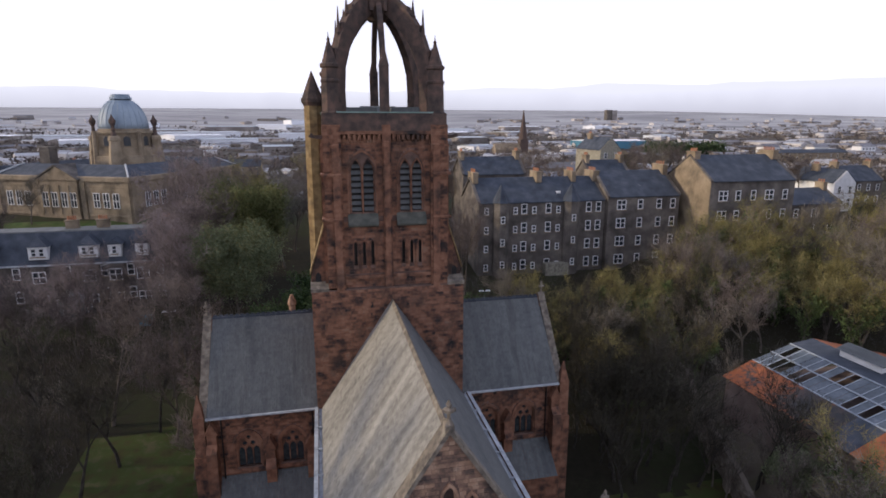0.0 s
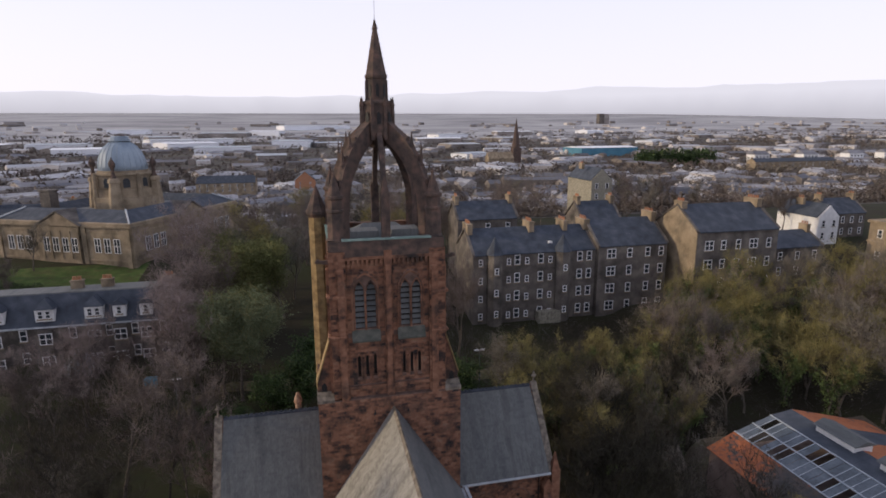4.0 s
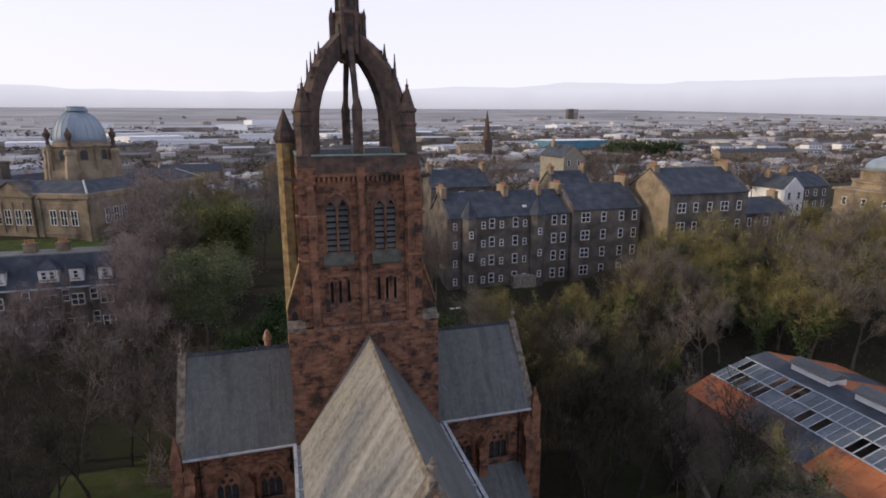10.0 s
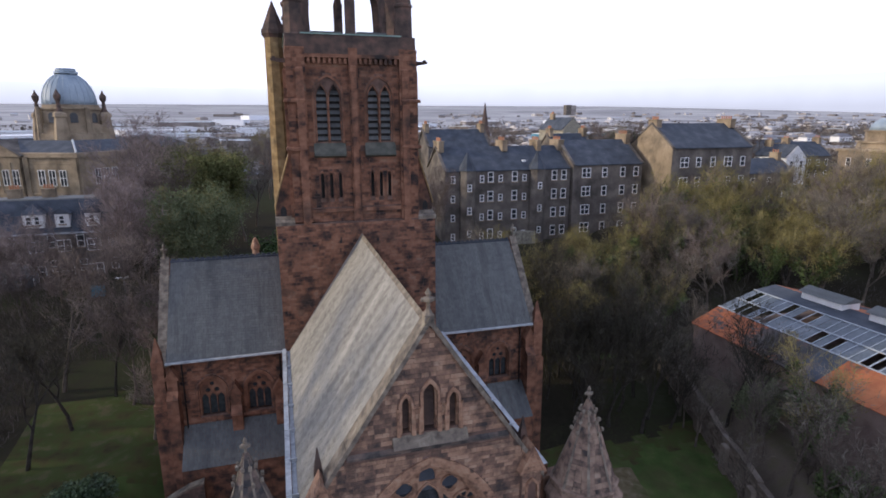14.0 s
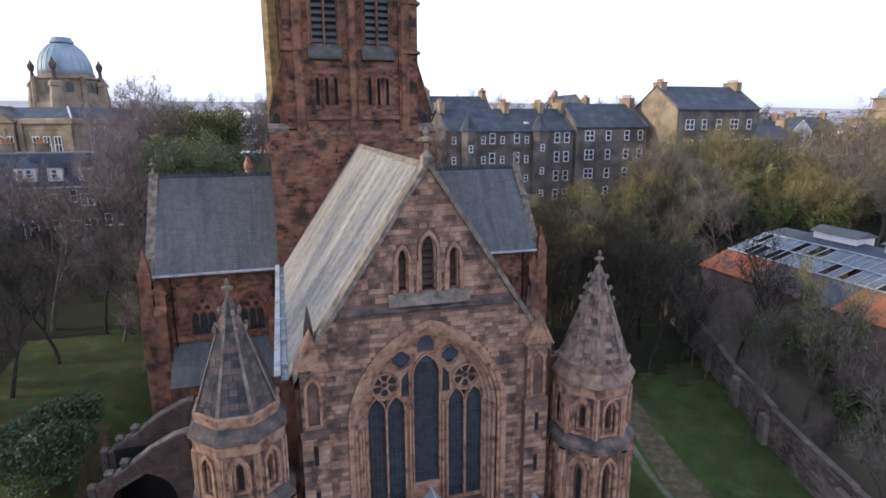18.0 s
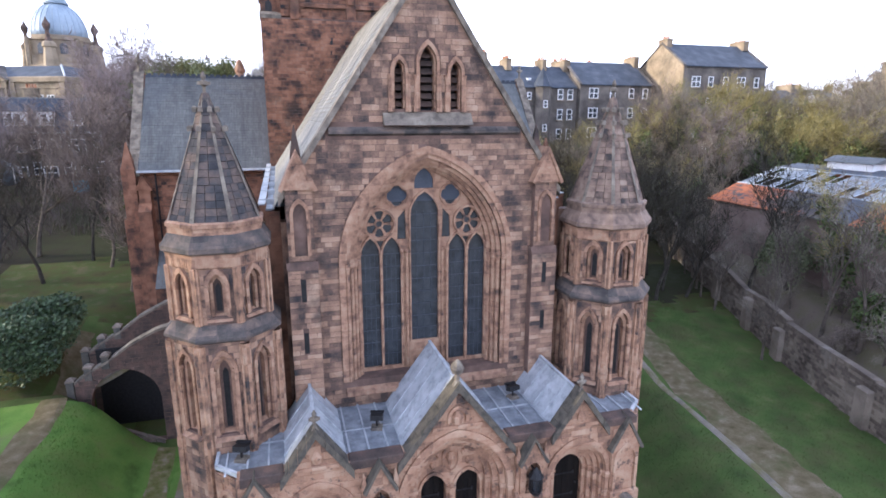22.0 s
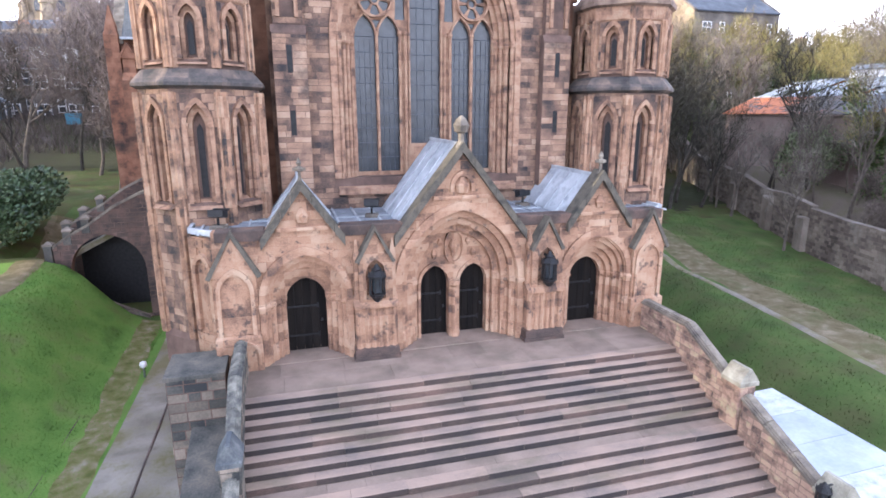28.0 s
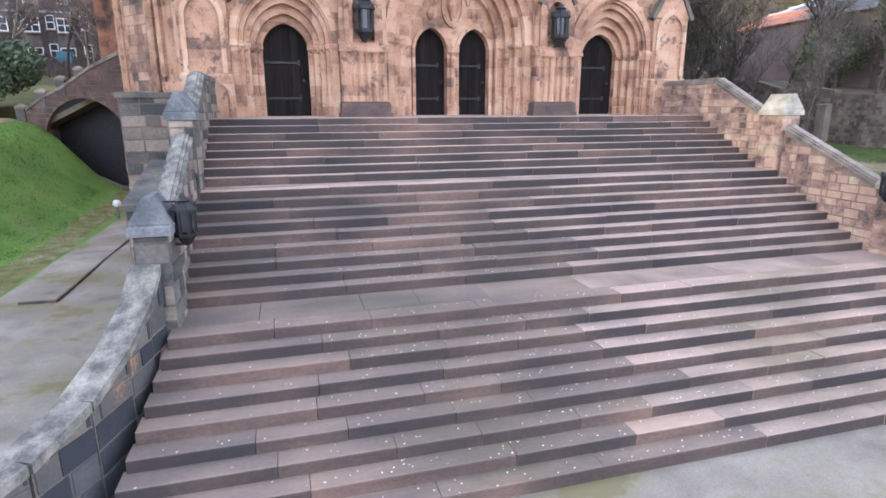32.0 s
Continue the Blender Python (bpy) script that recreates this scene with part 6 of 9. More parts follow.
# things fixed to the porch
def lantern(at):
    e = thing("wall_lantern", at, "black wrought-iron lantern on a stone niche", "lantern", "lanterns")
    b = bmesh.new()
    tower_of(b, 0, 0, [(-0.62, 0.03), (-0.55, 0.12), (-0.42, 0.2), (-0.38, 0.26), (-0.3, 0.27)], 8)
    part("base", fixed(b), M_black, e)
    for k in range(8):
        a = k * math.pi / 4 + math.pi / 8
        b = bmesh.new()
        box(b, 0.23 * math.cos(a) - 0.022, 0.23 * math.cos(a) + 0.022, 0.23 * math.sin(a) - 0.022, 0.23 * math.sin(a) + 0.022, -0.31, 0.22)
        part("cage_bar", fixed(b), M_black, e)
    b = bmesh.new()
    tower_of(b, 0, 0, [(-0.28, 0.16), (0.2, 0.18)], 8)
    part("glass", fixed(b), M_glass, e)
    b = bmesh.new()
    tower_of(b, 0, 0, [(0.2, 0.3), (0.26, 0.3), (0.42, 0.14), (0.45, 0.18), (0.5, 0.1), (0.62, 0.03)], 8)
    crown = part("crown", fixed(b), M_black, e)
    for k in range(8):
        a = k * math.pi / 4 + math.pi / 8
        b = bmesh.new()
        tower_of(b, 0.26 * math.cos(a), 0.26 * math.sin(a), [(0.24, 0.03), (0.4, 0.01)], 4)
        part("spike", fixed(b), M_black, crown)
    b = bmesh.new()
    box(b, -0.03, 0.03, 0.0, 0.4, -0.6, -0.54)
    box(b, -0.03, 0.03, 0.0, 0.4, 0.4, 0.45)
    part("bracket", fixed(b), M_black, e)
    return e


lan = lantern((-2.9, -4.72, 2.6))
copy_thing(lan, pose(2.9, -4.72, 2.6))


def floodlight(at, turn):
    e = thing("floodlight", at, "black floodlight on a small stone block on the lead roof", "floodlight", "floodlights")
    b = bmesh.new()
    box(b, -0.22, 0.22, -0.18, 0.18, 0, 0.12, 0.02)
    part("block", fixed(b), M_lichen, e)
    b = bmesh.new()
    tower_of(b, 0, 0, [(0.12, 0.04), (0.35, 0.04)], 6)
    part("stem", fixed(b), M_black, e)
    b = bmesh.new()
    prism(b, [(-0.16, 0.32), (0.18, 0.42), (0.14, 0.62), (-0.2, 0.54)], "x", -0.24, 0.24)
    prism(b, [(-0.2, 0.54), (-0.34, 0.58), (-0.32, 0.6), (-0.2, 0.58)], "x", -0.26, 0.26)
    part("housing", fixed(b), M_black, e)
    e.matrix_world = e.matrix_world @ Matrix.Rotation(turn, 4, "Z")
    return e


fl = floodlight((-7.5, -2.75, 4.16), 2.8)
for x, y, a in ((-2.6, -2.0, 2.9), (3.4, -1.2, 3.3), (7.95, -1.8, 3.6)):
    copy_thing(fl, pose(x, y, 4.16, rz=math.degrees(a)))

# ---- broad stone steps ----
stairs = thing("stone_staircase", (0, -10, -4.3), "broad flight of worn reddish stone steps in three stages", "stairs")
RISE, TREAD = 0.165, 0.31
rs = random.Random(5)


def spart(name, b, mat, label="", parent=None):
    ob = part(name, fixed(b), mat, parent or stairs, label)
    if parent is None:
        ob.matrix_parent_inverse = Matrix.Translation((0, 10, 4.3))
    return ob


def step_row(y, z, half, depth):
    """One step: long stones end to end, front edges worn round."""
    x = -half
    while x < half - 0.05:
        ln = rs.choice((1.1, 1.4, 1.7, 2.1, 2.5))
        x1 = half if half - x < ln * 1.3 else x + ln
        dz, dy, e = rs.uniform(-0.006, 0.006), rs.uniform(-0.01, 0.01), 0.02
        b = bmesh.new()
        prism(b, [(y + dy, z - RISE - 0.02), (y + dy, z + dz - e), (y + dy + e * 0.35, z + dz - e * 0.3), (y + dy + e, z + dz), (y + depth + 0.06, z + dz), (y + depth + 0.06, z - RISE - 0.02)], "x", x + 0.004, x1 - 0.004)
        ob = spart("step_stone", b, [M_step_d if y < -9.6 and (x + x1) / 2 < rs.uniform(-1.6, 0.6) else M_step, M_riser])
        # front faces get the darker material: riser shade and grime in one colour
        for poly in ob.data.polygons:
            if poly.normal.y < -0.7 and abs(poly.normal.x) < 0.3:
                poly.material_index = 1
        x = x1


def slab_rows(y0, y1, z, half, n, seed):
    r = random.Random(seed)
    for k in range(n):
        ya, yb = y0 + (y1 - y0) * k / n, y0 + (y1 - y0) * (k + 1) / n
        x = -half
        while x < half - 0.05:
            ln = r.uniform(0.9, 2.0)
            x1 = half if half - x < ln * 1.4 else x + ln
            b = bmesh.new()
            box(b, x + 0.004, x1 - 0.004, ya + 0.004, yb - 0.004, z - 0.1, z + r.uniform(-0.004, 0.004))
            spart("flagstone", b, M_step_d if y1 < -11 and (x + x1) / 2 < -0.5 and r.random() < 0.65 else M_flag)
            x = x1


FL1 = [(-6.41 - TREAD * i, -RISE * i, 6.86) for i in range(8)]
FL2 = [(-9.32 - TREAD * i, -1.32 - RISE * i, 6.86) for i in range(9)]
FL3 = [(-13.0 - TREAD * i, -2.805 - RISE * i, 6.9 + 0.05 * i) for i in range(9)]
for y, z, half in FL1 + FL2 + FL3:
    step_row(y, z, half, TREAD)
slab_rows(-6.06, -3.0, 0.0, 6.86, 3, 1)
slab_rows(-8.95, -8.59, -1.32, 6.86, 1, 2)
slab_rows(-12.63, -11.81, -2.805, 6.88, 1, 3)
b = bmesh.new()
prism(b, [(-3.0, -4.6), (-3.0, -0.11), (-6.3, -0.14), (-8.8, -1.45), (-9.3, -1.48), (-11.9, -2.93), (-12.9, -2.96), (-15.6, -4.45), (-15.6, -4.6)], "x", -7.0, 7.0)
spart("core", b, M_dark)
# scattered pale flecks on the treads
v, f = [], []
rp = random.Random(11)
for y, z, half in FL2[5:] + FL3:
    for _ in range(60):
        x, yy, s = rp.gauss(-1.5, 3.2), y + rp.uniform(0.02, 0.28), rp.uniform(0.006, 0.017)
        if abs(x) < half - 0.2:
            n = len(v)
            v += [(x - s, yy, z + 0.009), (x, yy - s, z + 0.010), (x + s, yy, z + 0.013), (x, yy + s * 0.8, z + 0.010)]
            f.append((n, n + 1, n + 2, n + 3))
me = bpy.data.meshes.new("fallen_petals")
me.from_pydata(v, [], f)
me.materials.append(M_petal)
tagged(new("fallen_petals", me), "pale petals and litter scattered on the steps", "litter", kind="stuff")


# ---- flanking walls ----
def flank(s):
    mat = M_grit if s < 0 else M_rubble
    w = thing("parapet_wall", (s * 7.1, -9, -4.3), "dark mossy stone parapet wall with stepped posts" if s < 0 else "tawny rubble parapet wall with pale capped posts", "wall", "stair walls")
    inv = Matrix.Translation((-s * 7.1, 9, 4.3))

    def wp(name, b, m, label=""):
        ob = part(name, fixed(b), m, w, label)
        ob.matrix_parent_inverse = inv
        return ob
    TH_ = 0.27 if s < 0 else 0.36
    lo, hi = sorted((s * 6.87, s * (6.87 + TH_)))
    runs = [[(-4.35, 0.9), (-6.75, 0.9), (-8.6, -0.02)], [(-9.35, -0.35), (-11.95, -1.5)]]
    for run in runs:
        prof = [(run[0][0], -4.5)] + run + [(run[-1][0], -4.5)]
        b = bmesh.new()
        prism(b, prof, "x", lo, hi)
        wp("wall_core", b, M_mortar if s < 0 else M_flag)
        for d, out in ((s * 6.87, -s), (s * (6.87 + TH_), s)):
            b = bmesh.new()
            courses(b, prof, [], "x", d, out, 0.2, 0.32, 31 + int(d * 10), 0.009, 0.62)
            tagged(wp("rubble_stone", b, mat, "rough rubble stones"), kind="stuff")
        for (ya, za), (yb, zb) in zip(run, run[1:]):
            n = max(1, int(abs(yb - ya) / 0.75))
            for k in range(n):
                q0, q1 = k / n, (k + 1) / n - 0.012
                y0, z0, y1, z1 = ya + (yb - ya) * q0, za + (zb - za) * q0, ya + (yb - ya) * q1, za + (zb - za) * q1
                b = bmesh.new()
                for h0, h1, inset in ((0.0, 0.08, -0.04), (0.078, 0.13, 0.015), (0.128, 0.16, 0.075)):
                    prism(b, [(y0, z0 + h0), (y0, z0 + h1), (y1, z1 + h1), (y1, z1 + h0)], "x", lo + inset, hi - inset)
                wp("coping_stone", b, M_wallcap if s < 0 else M_lichen)
    for y, top in ((-8.97, 0.55), (-12.3, -0.93)):
        x0, x1 = sorted((s * 6.80, s * (7.24 if s < 0 else 7.34)))
        b = bmesh.new()
        box(b, x0, x1, y - 0.32, y + 0.32, -4.5, top - 0.5)
        wp("post", b, mat)
        for ax, d, out, u0, u1 in (("x", s * 6.80, -s, y - 0.32, y + 0.32), ("y", y - 0.32, -1, x0, x1), ("x", s * (7.24 if s < 0 else 7.34), s, y - 0.32, y + 0.32)):
            b = bmesh.new()
            courses(b, rect(u0, u1, -4.4, top - 0.52), [], ax, d, out, 0.28, 0.4, 51, 0.012, 0.4)
            tagged(wp("post_stone", b, mat), kind="stuff")
        b = bmesh.new()
        box(b, x0 - 0.06, x1 + 0.06, y - 0.38, y + 0.38, top - 0.52, top - 0.36, 0.04)
        xm = (x0 + x1) / 2
        add(b, [(x0 - 0.04, y - 0.36, top - 0.36), (x1 + 0.04, y - 0.36, top - 0.36), (x1 + 0.04, y + 0.36, top - 0.36), (x0 - 0.04, y + 0.36, top - 0.36), (xm - 0.05, y - 0.34, top), (xm + 0.05, y - 0.34, top), (xm + 0.05, y + 0.34, top), (xm - 0.05, y + 0.34, top)], BOX_FACES)
        wp("post_cap", b, M_cap if s < 0 else M_palecap, "dark weathered stone cap" if s < 0 else "pale lichened stone cap")
    # swept lower end
    line = [(7.12, -12.65, -1.95), (7.22, -13.1, -2.4), (7.36, -13.7, -2.72), (7.58, -14.4, -3.0), (7.92, -15.1, -3.22), (8.45, -15.8, -3.4), (9.1, -16.3, -3.5)]
    for k, (a, c) in enumerate(zip(line, line[1:])):
        d = Vector((c[0] - a[0], c[1] - a[1])).normalized()
        nrm = Vector((d.y, -d.x)) * (0.17 if s < 0 else 0.24)
        for name, m, g, z0a, z0c, z1 in (("swept_wall", mat, 1.0, -4.5, -4.5, 0), ("coping_stone", M_wallcap if s < 0 else M_lichen, 1.2, 0, 0, 0.12)):
            b = bmesh.new()
            za, zc = a[2], c[2]
            v = [(s * (p[0] + q * g * nrm.x), p[1] + q * g * nrm.y, z) for p, zz, top in ((a, (z0a if name == "swept_wall" else za), za + z1), (c, (z0c if name == "swept_wall" else zc), zc + z1)) for q, z in ((-1, zz), (1, zz), (1, top), (-1, top))]
            add(b, v, [(0, 1, 2, 3), (7, 6, 5, 4), (0, 4, 5, 1), (1, 5, 6, 2), (2, 6, 7, 3), (3, 7, 4, 0)])
            wp(name, b, m)
        L = math.hypot(c[0] - a[0], c[1] - a[1])
        for q in (-1, 1):
            org = Vector((s * (a[0] + q * nrm.x), a[1] + q * nrm.y, 0))
            ang = math.atan2(c[1] - a[1], s * (c[0] - a[0]))
            b = bmesh.new()
            courses(b, [(0, -4.45), (L, -4.45), (L, c[2]), (0, a[2])], [], "y", 0.0, 1 if q * s < 0 else -1, 0.3, 0.5, 61 + k, 0.012, 0.4, Matrix.Translation(org) @ Matrix.Rotation(ang, 4, "Z"))
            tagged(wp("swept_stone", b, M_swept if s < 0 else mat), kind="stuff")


flank(-1)
flank(1)
for s in (-1, 1):
    copy_thing(lan, pose(s * 6.62, -12.3, -1.3, rz=-90 * s) @ Matrix.Scale(0.62, 4))

# substructure walls beside the steps
def side_block(e, x0, x1, y0, y1, top_front, top_back, seed, side):
    prof = [(y0, -4.4), (y0, top_front), (y1, top_back), (y1, -4.4)]
    inv = Matrix.Translation((-side * 8.0, 5.5, 4.3))
    b = bmesh.new()
    prism(b, prof, "x", x0, x1)
    part("core", fixed(b), M_mortar, e).matrix_parent_inverse = inv
    b = bmesh.new()
    courses(b, prof, [], "x", x0 if side < 0 else x1, side, 0.3, 0.55, seed, 0.012, 0.4)
    courses(b, rect(x0, x1, -4.4, top_front), [], "y", y0, -1, 0.3, 0.5, seed + 1, 0.012, 0.4)
    tagged(part("wall_stone", b, M_grit, e), kind="stuff").matrix_parent_inverse = inv
    b = bmesh.new()
    prism(b, [(y0 - 0.06, top_front), (y0 - 0.06, top_front + 0.12), (y1, top_back + 0.12), (y1, top_back)], "x", x0 - 0.06, x1 + 0.02)
    part("coping_stone", fixed(b), M_grit, e, "flat grey coping stone").matrix_parent_inverse = inv


for s in (-1, 1):
    e = thing("side_wall", (s * 8.0, -5.5, -4.3), "dark stone retaining wall and pier below the porch", "wall")
    if s < 0:
        side_block(e, -8.95, -7.4, -5.5, -3.9, 0.5, 0.5, 71, s)
        side_block(e, -8.35, -7.4, -8.5, -5.53, -1.75, -1.1, 73, s)
    else:
        side_block(e, 7.4, 8.6, -8.0, -3.9, -1.9, -0.6, 75, s)

# ---- footbridge from the west bank ----
br = thing("footbridge", (-15.5, 14, -4.3), "dark stone footbridge rising to the church over an arched passage", "bridge")
binv = Matrix.Translation((15.5, -14, 4.3))
for y0, y1, seed in ((14.3, 14.8, 1), (17.4, 17.9, 2)):
    up = 0.0 if seed == 1 else 0.7
    out = [(-18.3, -4.3), (-12.6, -4.3), (-12.6, 3.3 + up), (-13.6, 3.05 + up), (-15.0, 2.35 + up), (-16.4, 1.35 + up), (-17.5, 0.75 + up), (-18.3, 0.15 + up)]
    hole = opening(-15.6, 1.95, -4.25, -1.3, 2.15, 8)
    b = bmesh.new()
    wall(b, out, [hole] if seed == 1 else [], "y", y0, y1)
    part("parapet", fixed(b), M_mortar, br).matrix_parent_inverse = binv
    # blocks use the dark stone so that the bridge's shade is in their colour
    b = bmesh.new()
    courses(b, out, [hole] if seed == 1 else [], "y", y0, -1, 0.28, 0.5, 40 + seed, 0.012, 0.4)
    tagged(part("bridge_stone", b, M_dark, br), kind="stuff").matrix_parent_inverse = binv
    for (xa, za), (xb, zb) in zip(out[2:7], out[3:8]):
        b = bmesh.new()
        prism(b, [(xa, za), (xa, za + 0.16), (xb + 0.01, zb + 0.16), (xb + 0.01, zb)], "y", y0 - 0.08, y1 + 0.08)
        part("bridge_coping", fixed(b), M_lichen, br).matrix_parent_inverse = binv
    for x, z in ((-18.55, 0.45 + up), (-17.5, 1.25 + up), (-16.5, 1.9 + up)):
        b = bmesh.new()
        box(b, x - 0.2, x + 0.2, y0 - 0.06, y1 + 0.06, -2.4 if x < -18 else z - 0.9, z - 0.15)
        tower_of(b, x, (y0 + y1) / 2, [(z - 0.16, 0.36), (z - 0.05, 0.36), (z + 0.1, 0.1)], 4)
        part("bridge_post", fixed(b), M_grit, br).matrix_parent_inverse = binv
b = bmesh.new()
prism(b, [(-18.2, -0.9), (-12.6, 2.0), (-12.6, 2.3), (-18.2, -0.6)], "y", 14.8, 17.4)
part("deck", fixed(b), M_gravel, br).matrix_parent_inverse = binv
# black sheet painted in for the darkness under the arch
b = bmesh.new()
box(b, -17.8, -13.4, 17.0, 17.2, -4.3, 1.2)
part("passage_end", fixed(b), M_black, br).matrix_parent_inverse = binv
n = 9
for k in range(n):
    q0, q1 = k / n, (k + 1) / n - 0.01
    xa, xb, za, zb = -18.25 + 4.6 * q0, -18.25 + 4.6 * q1, -1.75 - 2.4 * q0, -1.75 - 2.4 * q1
    b = bmesh.new()
    prism(b, [(xa, za - 0.4), (xb, zb - 0.4), (xb, zb), (xa, za)], "y", 13.85, 14.15)
    part("kerb_stone", fixed(b), M_lichen, br).matrix_parent_inverse = binv
pen = thing("path_drain", (-10.8, -5.9, -4.3), "shallow dark stone drain edging beside the gravel path", "drain")
pin = Matrix.Translation((10.8, 5.9, 4.3))
for k, (x0, x1, y0, y1) in enumerate(((-11.6, -10.8, -5.95, -5.88), (-10.84, -10.78, -5.88, -1.5), (-10.84, -10.78, -1.49, 3.0))):
    b = bmesh.new()
    box(b, x0, x1, y0, y1, -4.4, -4.25)
    part("edging_stone", fixed(b), M_dark, pen).matrix_parent_inverse = pin
toe = thing("bank_drain", (-14, 0, -4.3), "dark stone gutter at the foot of the grass bank", "drain")
for k in range(10):
    y0 = -11.5 + 2.5 * k
    b = bmesh.new()
    x0 = -13.85 - 0.03 * k
    prism(b, [(x0 - 0.09, y0), (x0 + 0.09, y0), (x0 + 0.06, y0 + 2.48), (x0 - 0.12, y0 + 2.48)], "z", -4.5, -4.14)
    part("gutter_stone", fixed(b), M_dark, toe).matrix_parent_inverse = Matrix.Translation((14, 0, 4.3))

# ---- white canopy roof below the east wall ----
can = thing("canopy", (9.2, -13, -4.3), "long low canopy roofed with white sheets", "canopy")
cinv = Matrix.Translation((-9.2, 13, 4.3))
for k in range(9):
    y = -6.6 - k * 1.5
    b = bmesh.new()
    prism(b, [(7.62, -2.12), (11.0, -2.02), (11.0, -1.97), (7.62, -2.07)], "y", y - 1.485, y)
    part("roof_sheet", fixed(b), M_sheet if k % 3 else M_lead, can).matrix_parent_inverse = cinv
    b = bmesh.new()
    box(b, 10.8, 10.9, y - 0.8, y - 0.7, -4.4, -2.05)
    box(b, 7.6, 10.95, y - 0.03, y + 0.03, -2.2, -2.12)
    part("frame", fixed(b), M_black, can).matrix_parent_inverse = cinv
lt = thing("lean_to", (9.4, -4.5, -4.3), "low dark felt lean-to roof beside the porch", "shed")
b = bmesh.new()
prism(b, [(8.8, -4.3), (10.0, -4.3), (10.0, -2.6), (8.8, -2.2)], "y", -6.4, -1.5)
part("body", fixed(b), M_grit, lt).matrix_parent_inverse = Matrix.Translation((-9.4, 4.5, 4.3))
b = bmesh.new()
prism(b, [(8.8, -2.18), (10.1, -2.62), (10.1, -2.55), (8.8, -2.1)], "y", -6.5, -1.4)
part("roof", fixed(b), M_roof, lt).matrix_parent_inverse = Matrix.Translation((-9.4, 4.5, 4.3))

# ---- old boundary wall on the east side ----
bw = thing("boundary_wall", (30, 10, -2), "old patched stone boundary wall with crumbling piers", "wall")
bwi = Matrix.Translation((-30, -10, 2))
pts = [(22.0, -16), (25.2, -6), (27.2, 0.3), (29.9, 9), (33.5, 19.5), (37, 30), (42, 45), (46, 56)]
rw = random.Random(8)
for k, ((xa, ya), (xb, yb)) in enumerate(zip(pts, pts[1:])):
    L, ang = math.hypot(xb - xa, yb - ya), math.atan2(yb - ya, xb - xa)
    za, zb = ground_z(xa - 1.2, ya) - 0.3, ground_z(xb - 1.2, yb) - 0.3
    h = rw.uniform(3.2, 3.7)
    m = Matrix.Translation((xa, ya, 0)) @ Matrix.Rotation(ang, 4, "Z")
    prof = [(0, za), (L, zb), (L, zb + h), (L * 0.6, (za + zb) / 2 + h + rw.uniform(-0.3, 0.2)), (L * 0.3, (za + zb) / 2 + h + rw.uniform(-0.3, 0.2)), (0, za + h)]
    b = bmesh.new()
    prism(b, prof, "y", -0.3, 0.2)
    bmesh.ops.transform(b, matrix=m, verts=b.verts[:])
    part("wall_core", fixed(b), M_brickwall, bw).matrix_parent_inverse = bwi
    b = bmesh.new()
    courses(b, prof, [], "y", 0.2, 1, 0.24, 0.42, 80 + k, 0.01, 0.5, m)
    tagged(part("wall_stone", b, M_brickwall, bw), kind="stuff").matrix_parent_inverse = bwi
    for q in range(max(1, int(L / 5))):
        b = bmesh.new()
        u = 0.4 + q * 5.0
        zz = za + (zb - za) * u / L
        box(b, u - 0.5, u + 0.5, -0.4, 0.62, zz - 0.2, zz + h * rw.uniform(0.75, 1.02), 0.1)
        bmesh.ops.transform(b, matrix=m, verts=b.verts[:])
        part("pier", fixed(b), M_brickwall, bw).matrix_parent_inverse = bwi

# ---- small lamp at the foot of the bank ----
lp = thing("bollard_lamp", (-12.3, 5.6, -4.3), "small white-headed lamp on a short grey post", "lamp")
b = bmesh.new()
tower_of(b, 0, 0, [(-0.1, 0.05), (0.5, 0.045)], 8)
part("post", fixed(b), M_slate, lp)
b = bmesh.new()
tower_of(b, 0, 0, [(0.5, 0.05), (0.53, 0.13), (0.64, 0.17), (0.76, 0.13), (0.8, 0.03)], 10)
part("head", fixed(b), M_white, lp, smooth=True)

# ---- trees and shrubs ----
def tube(v, f, p, q, r0, r1, n=5):
    d = (q - p)
    if d.length < 1e-4:
        return
    d.normalize()
    a = d.orthogonal().normalized()
    c = d.cross(a)
    s = len(v)
    for o, r in ((p, r0), (q, r1)):
        v.extend([tuple(o + (a * math.cos(2 * math.pi * i / n) + c * math.sin(2 * math.pi * i / n)) * r) for i in range(n)])
    f.extend([(s + i, s + (i + 1) % n, s + n + (i + 1) % n, s + n + i) for i in range(n)])


def mesh_of(name, v, f, mat):
    me = bpy.data.meshes.new(name)
    me.from_pydata(v, [], f)
    me.materials.append(mat)
    return me


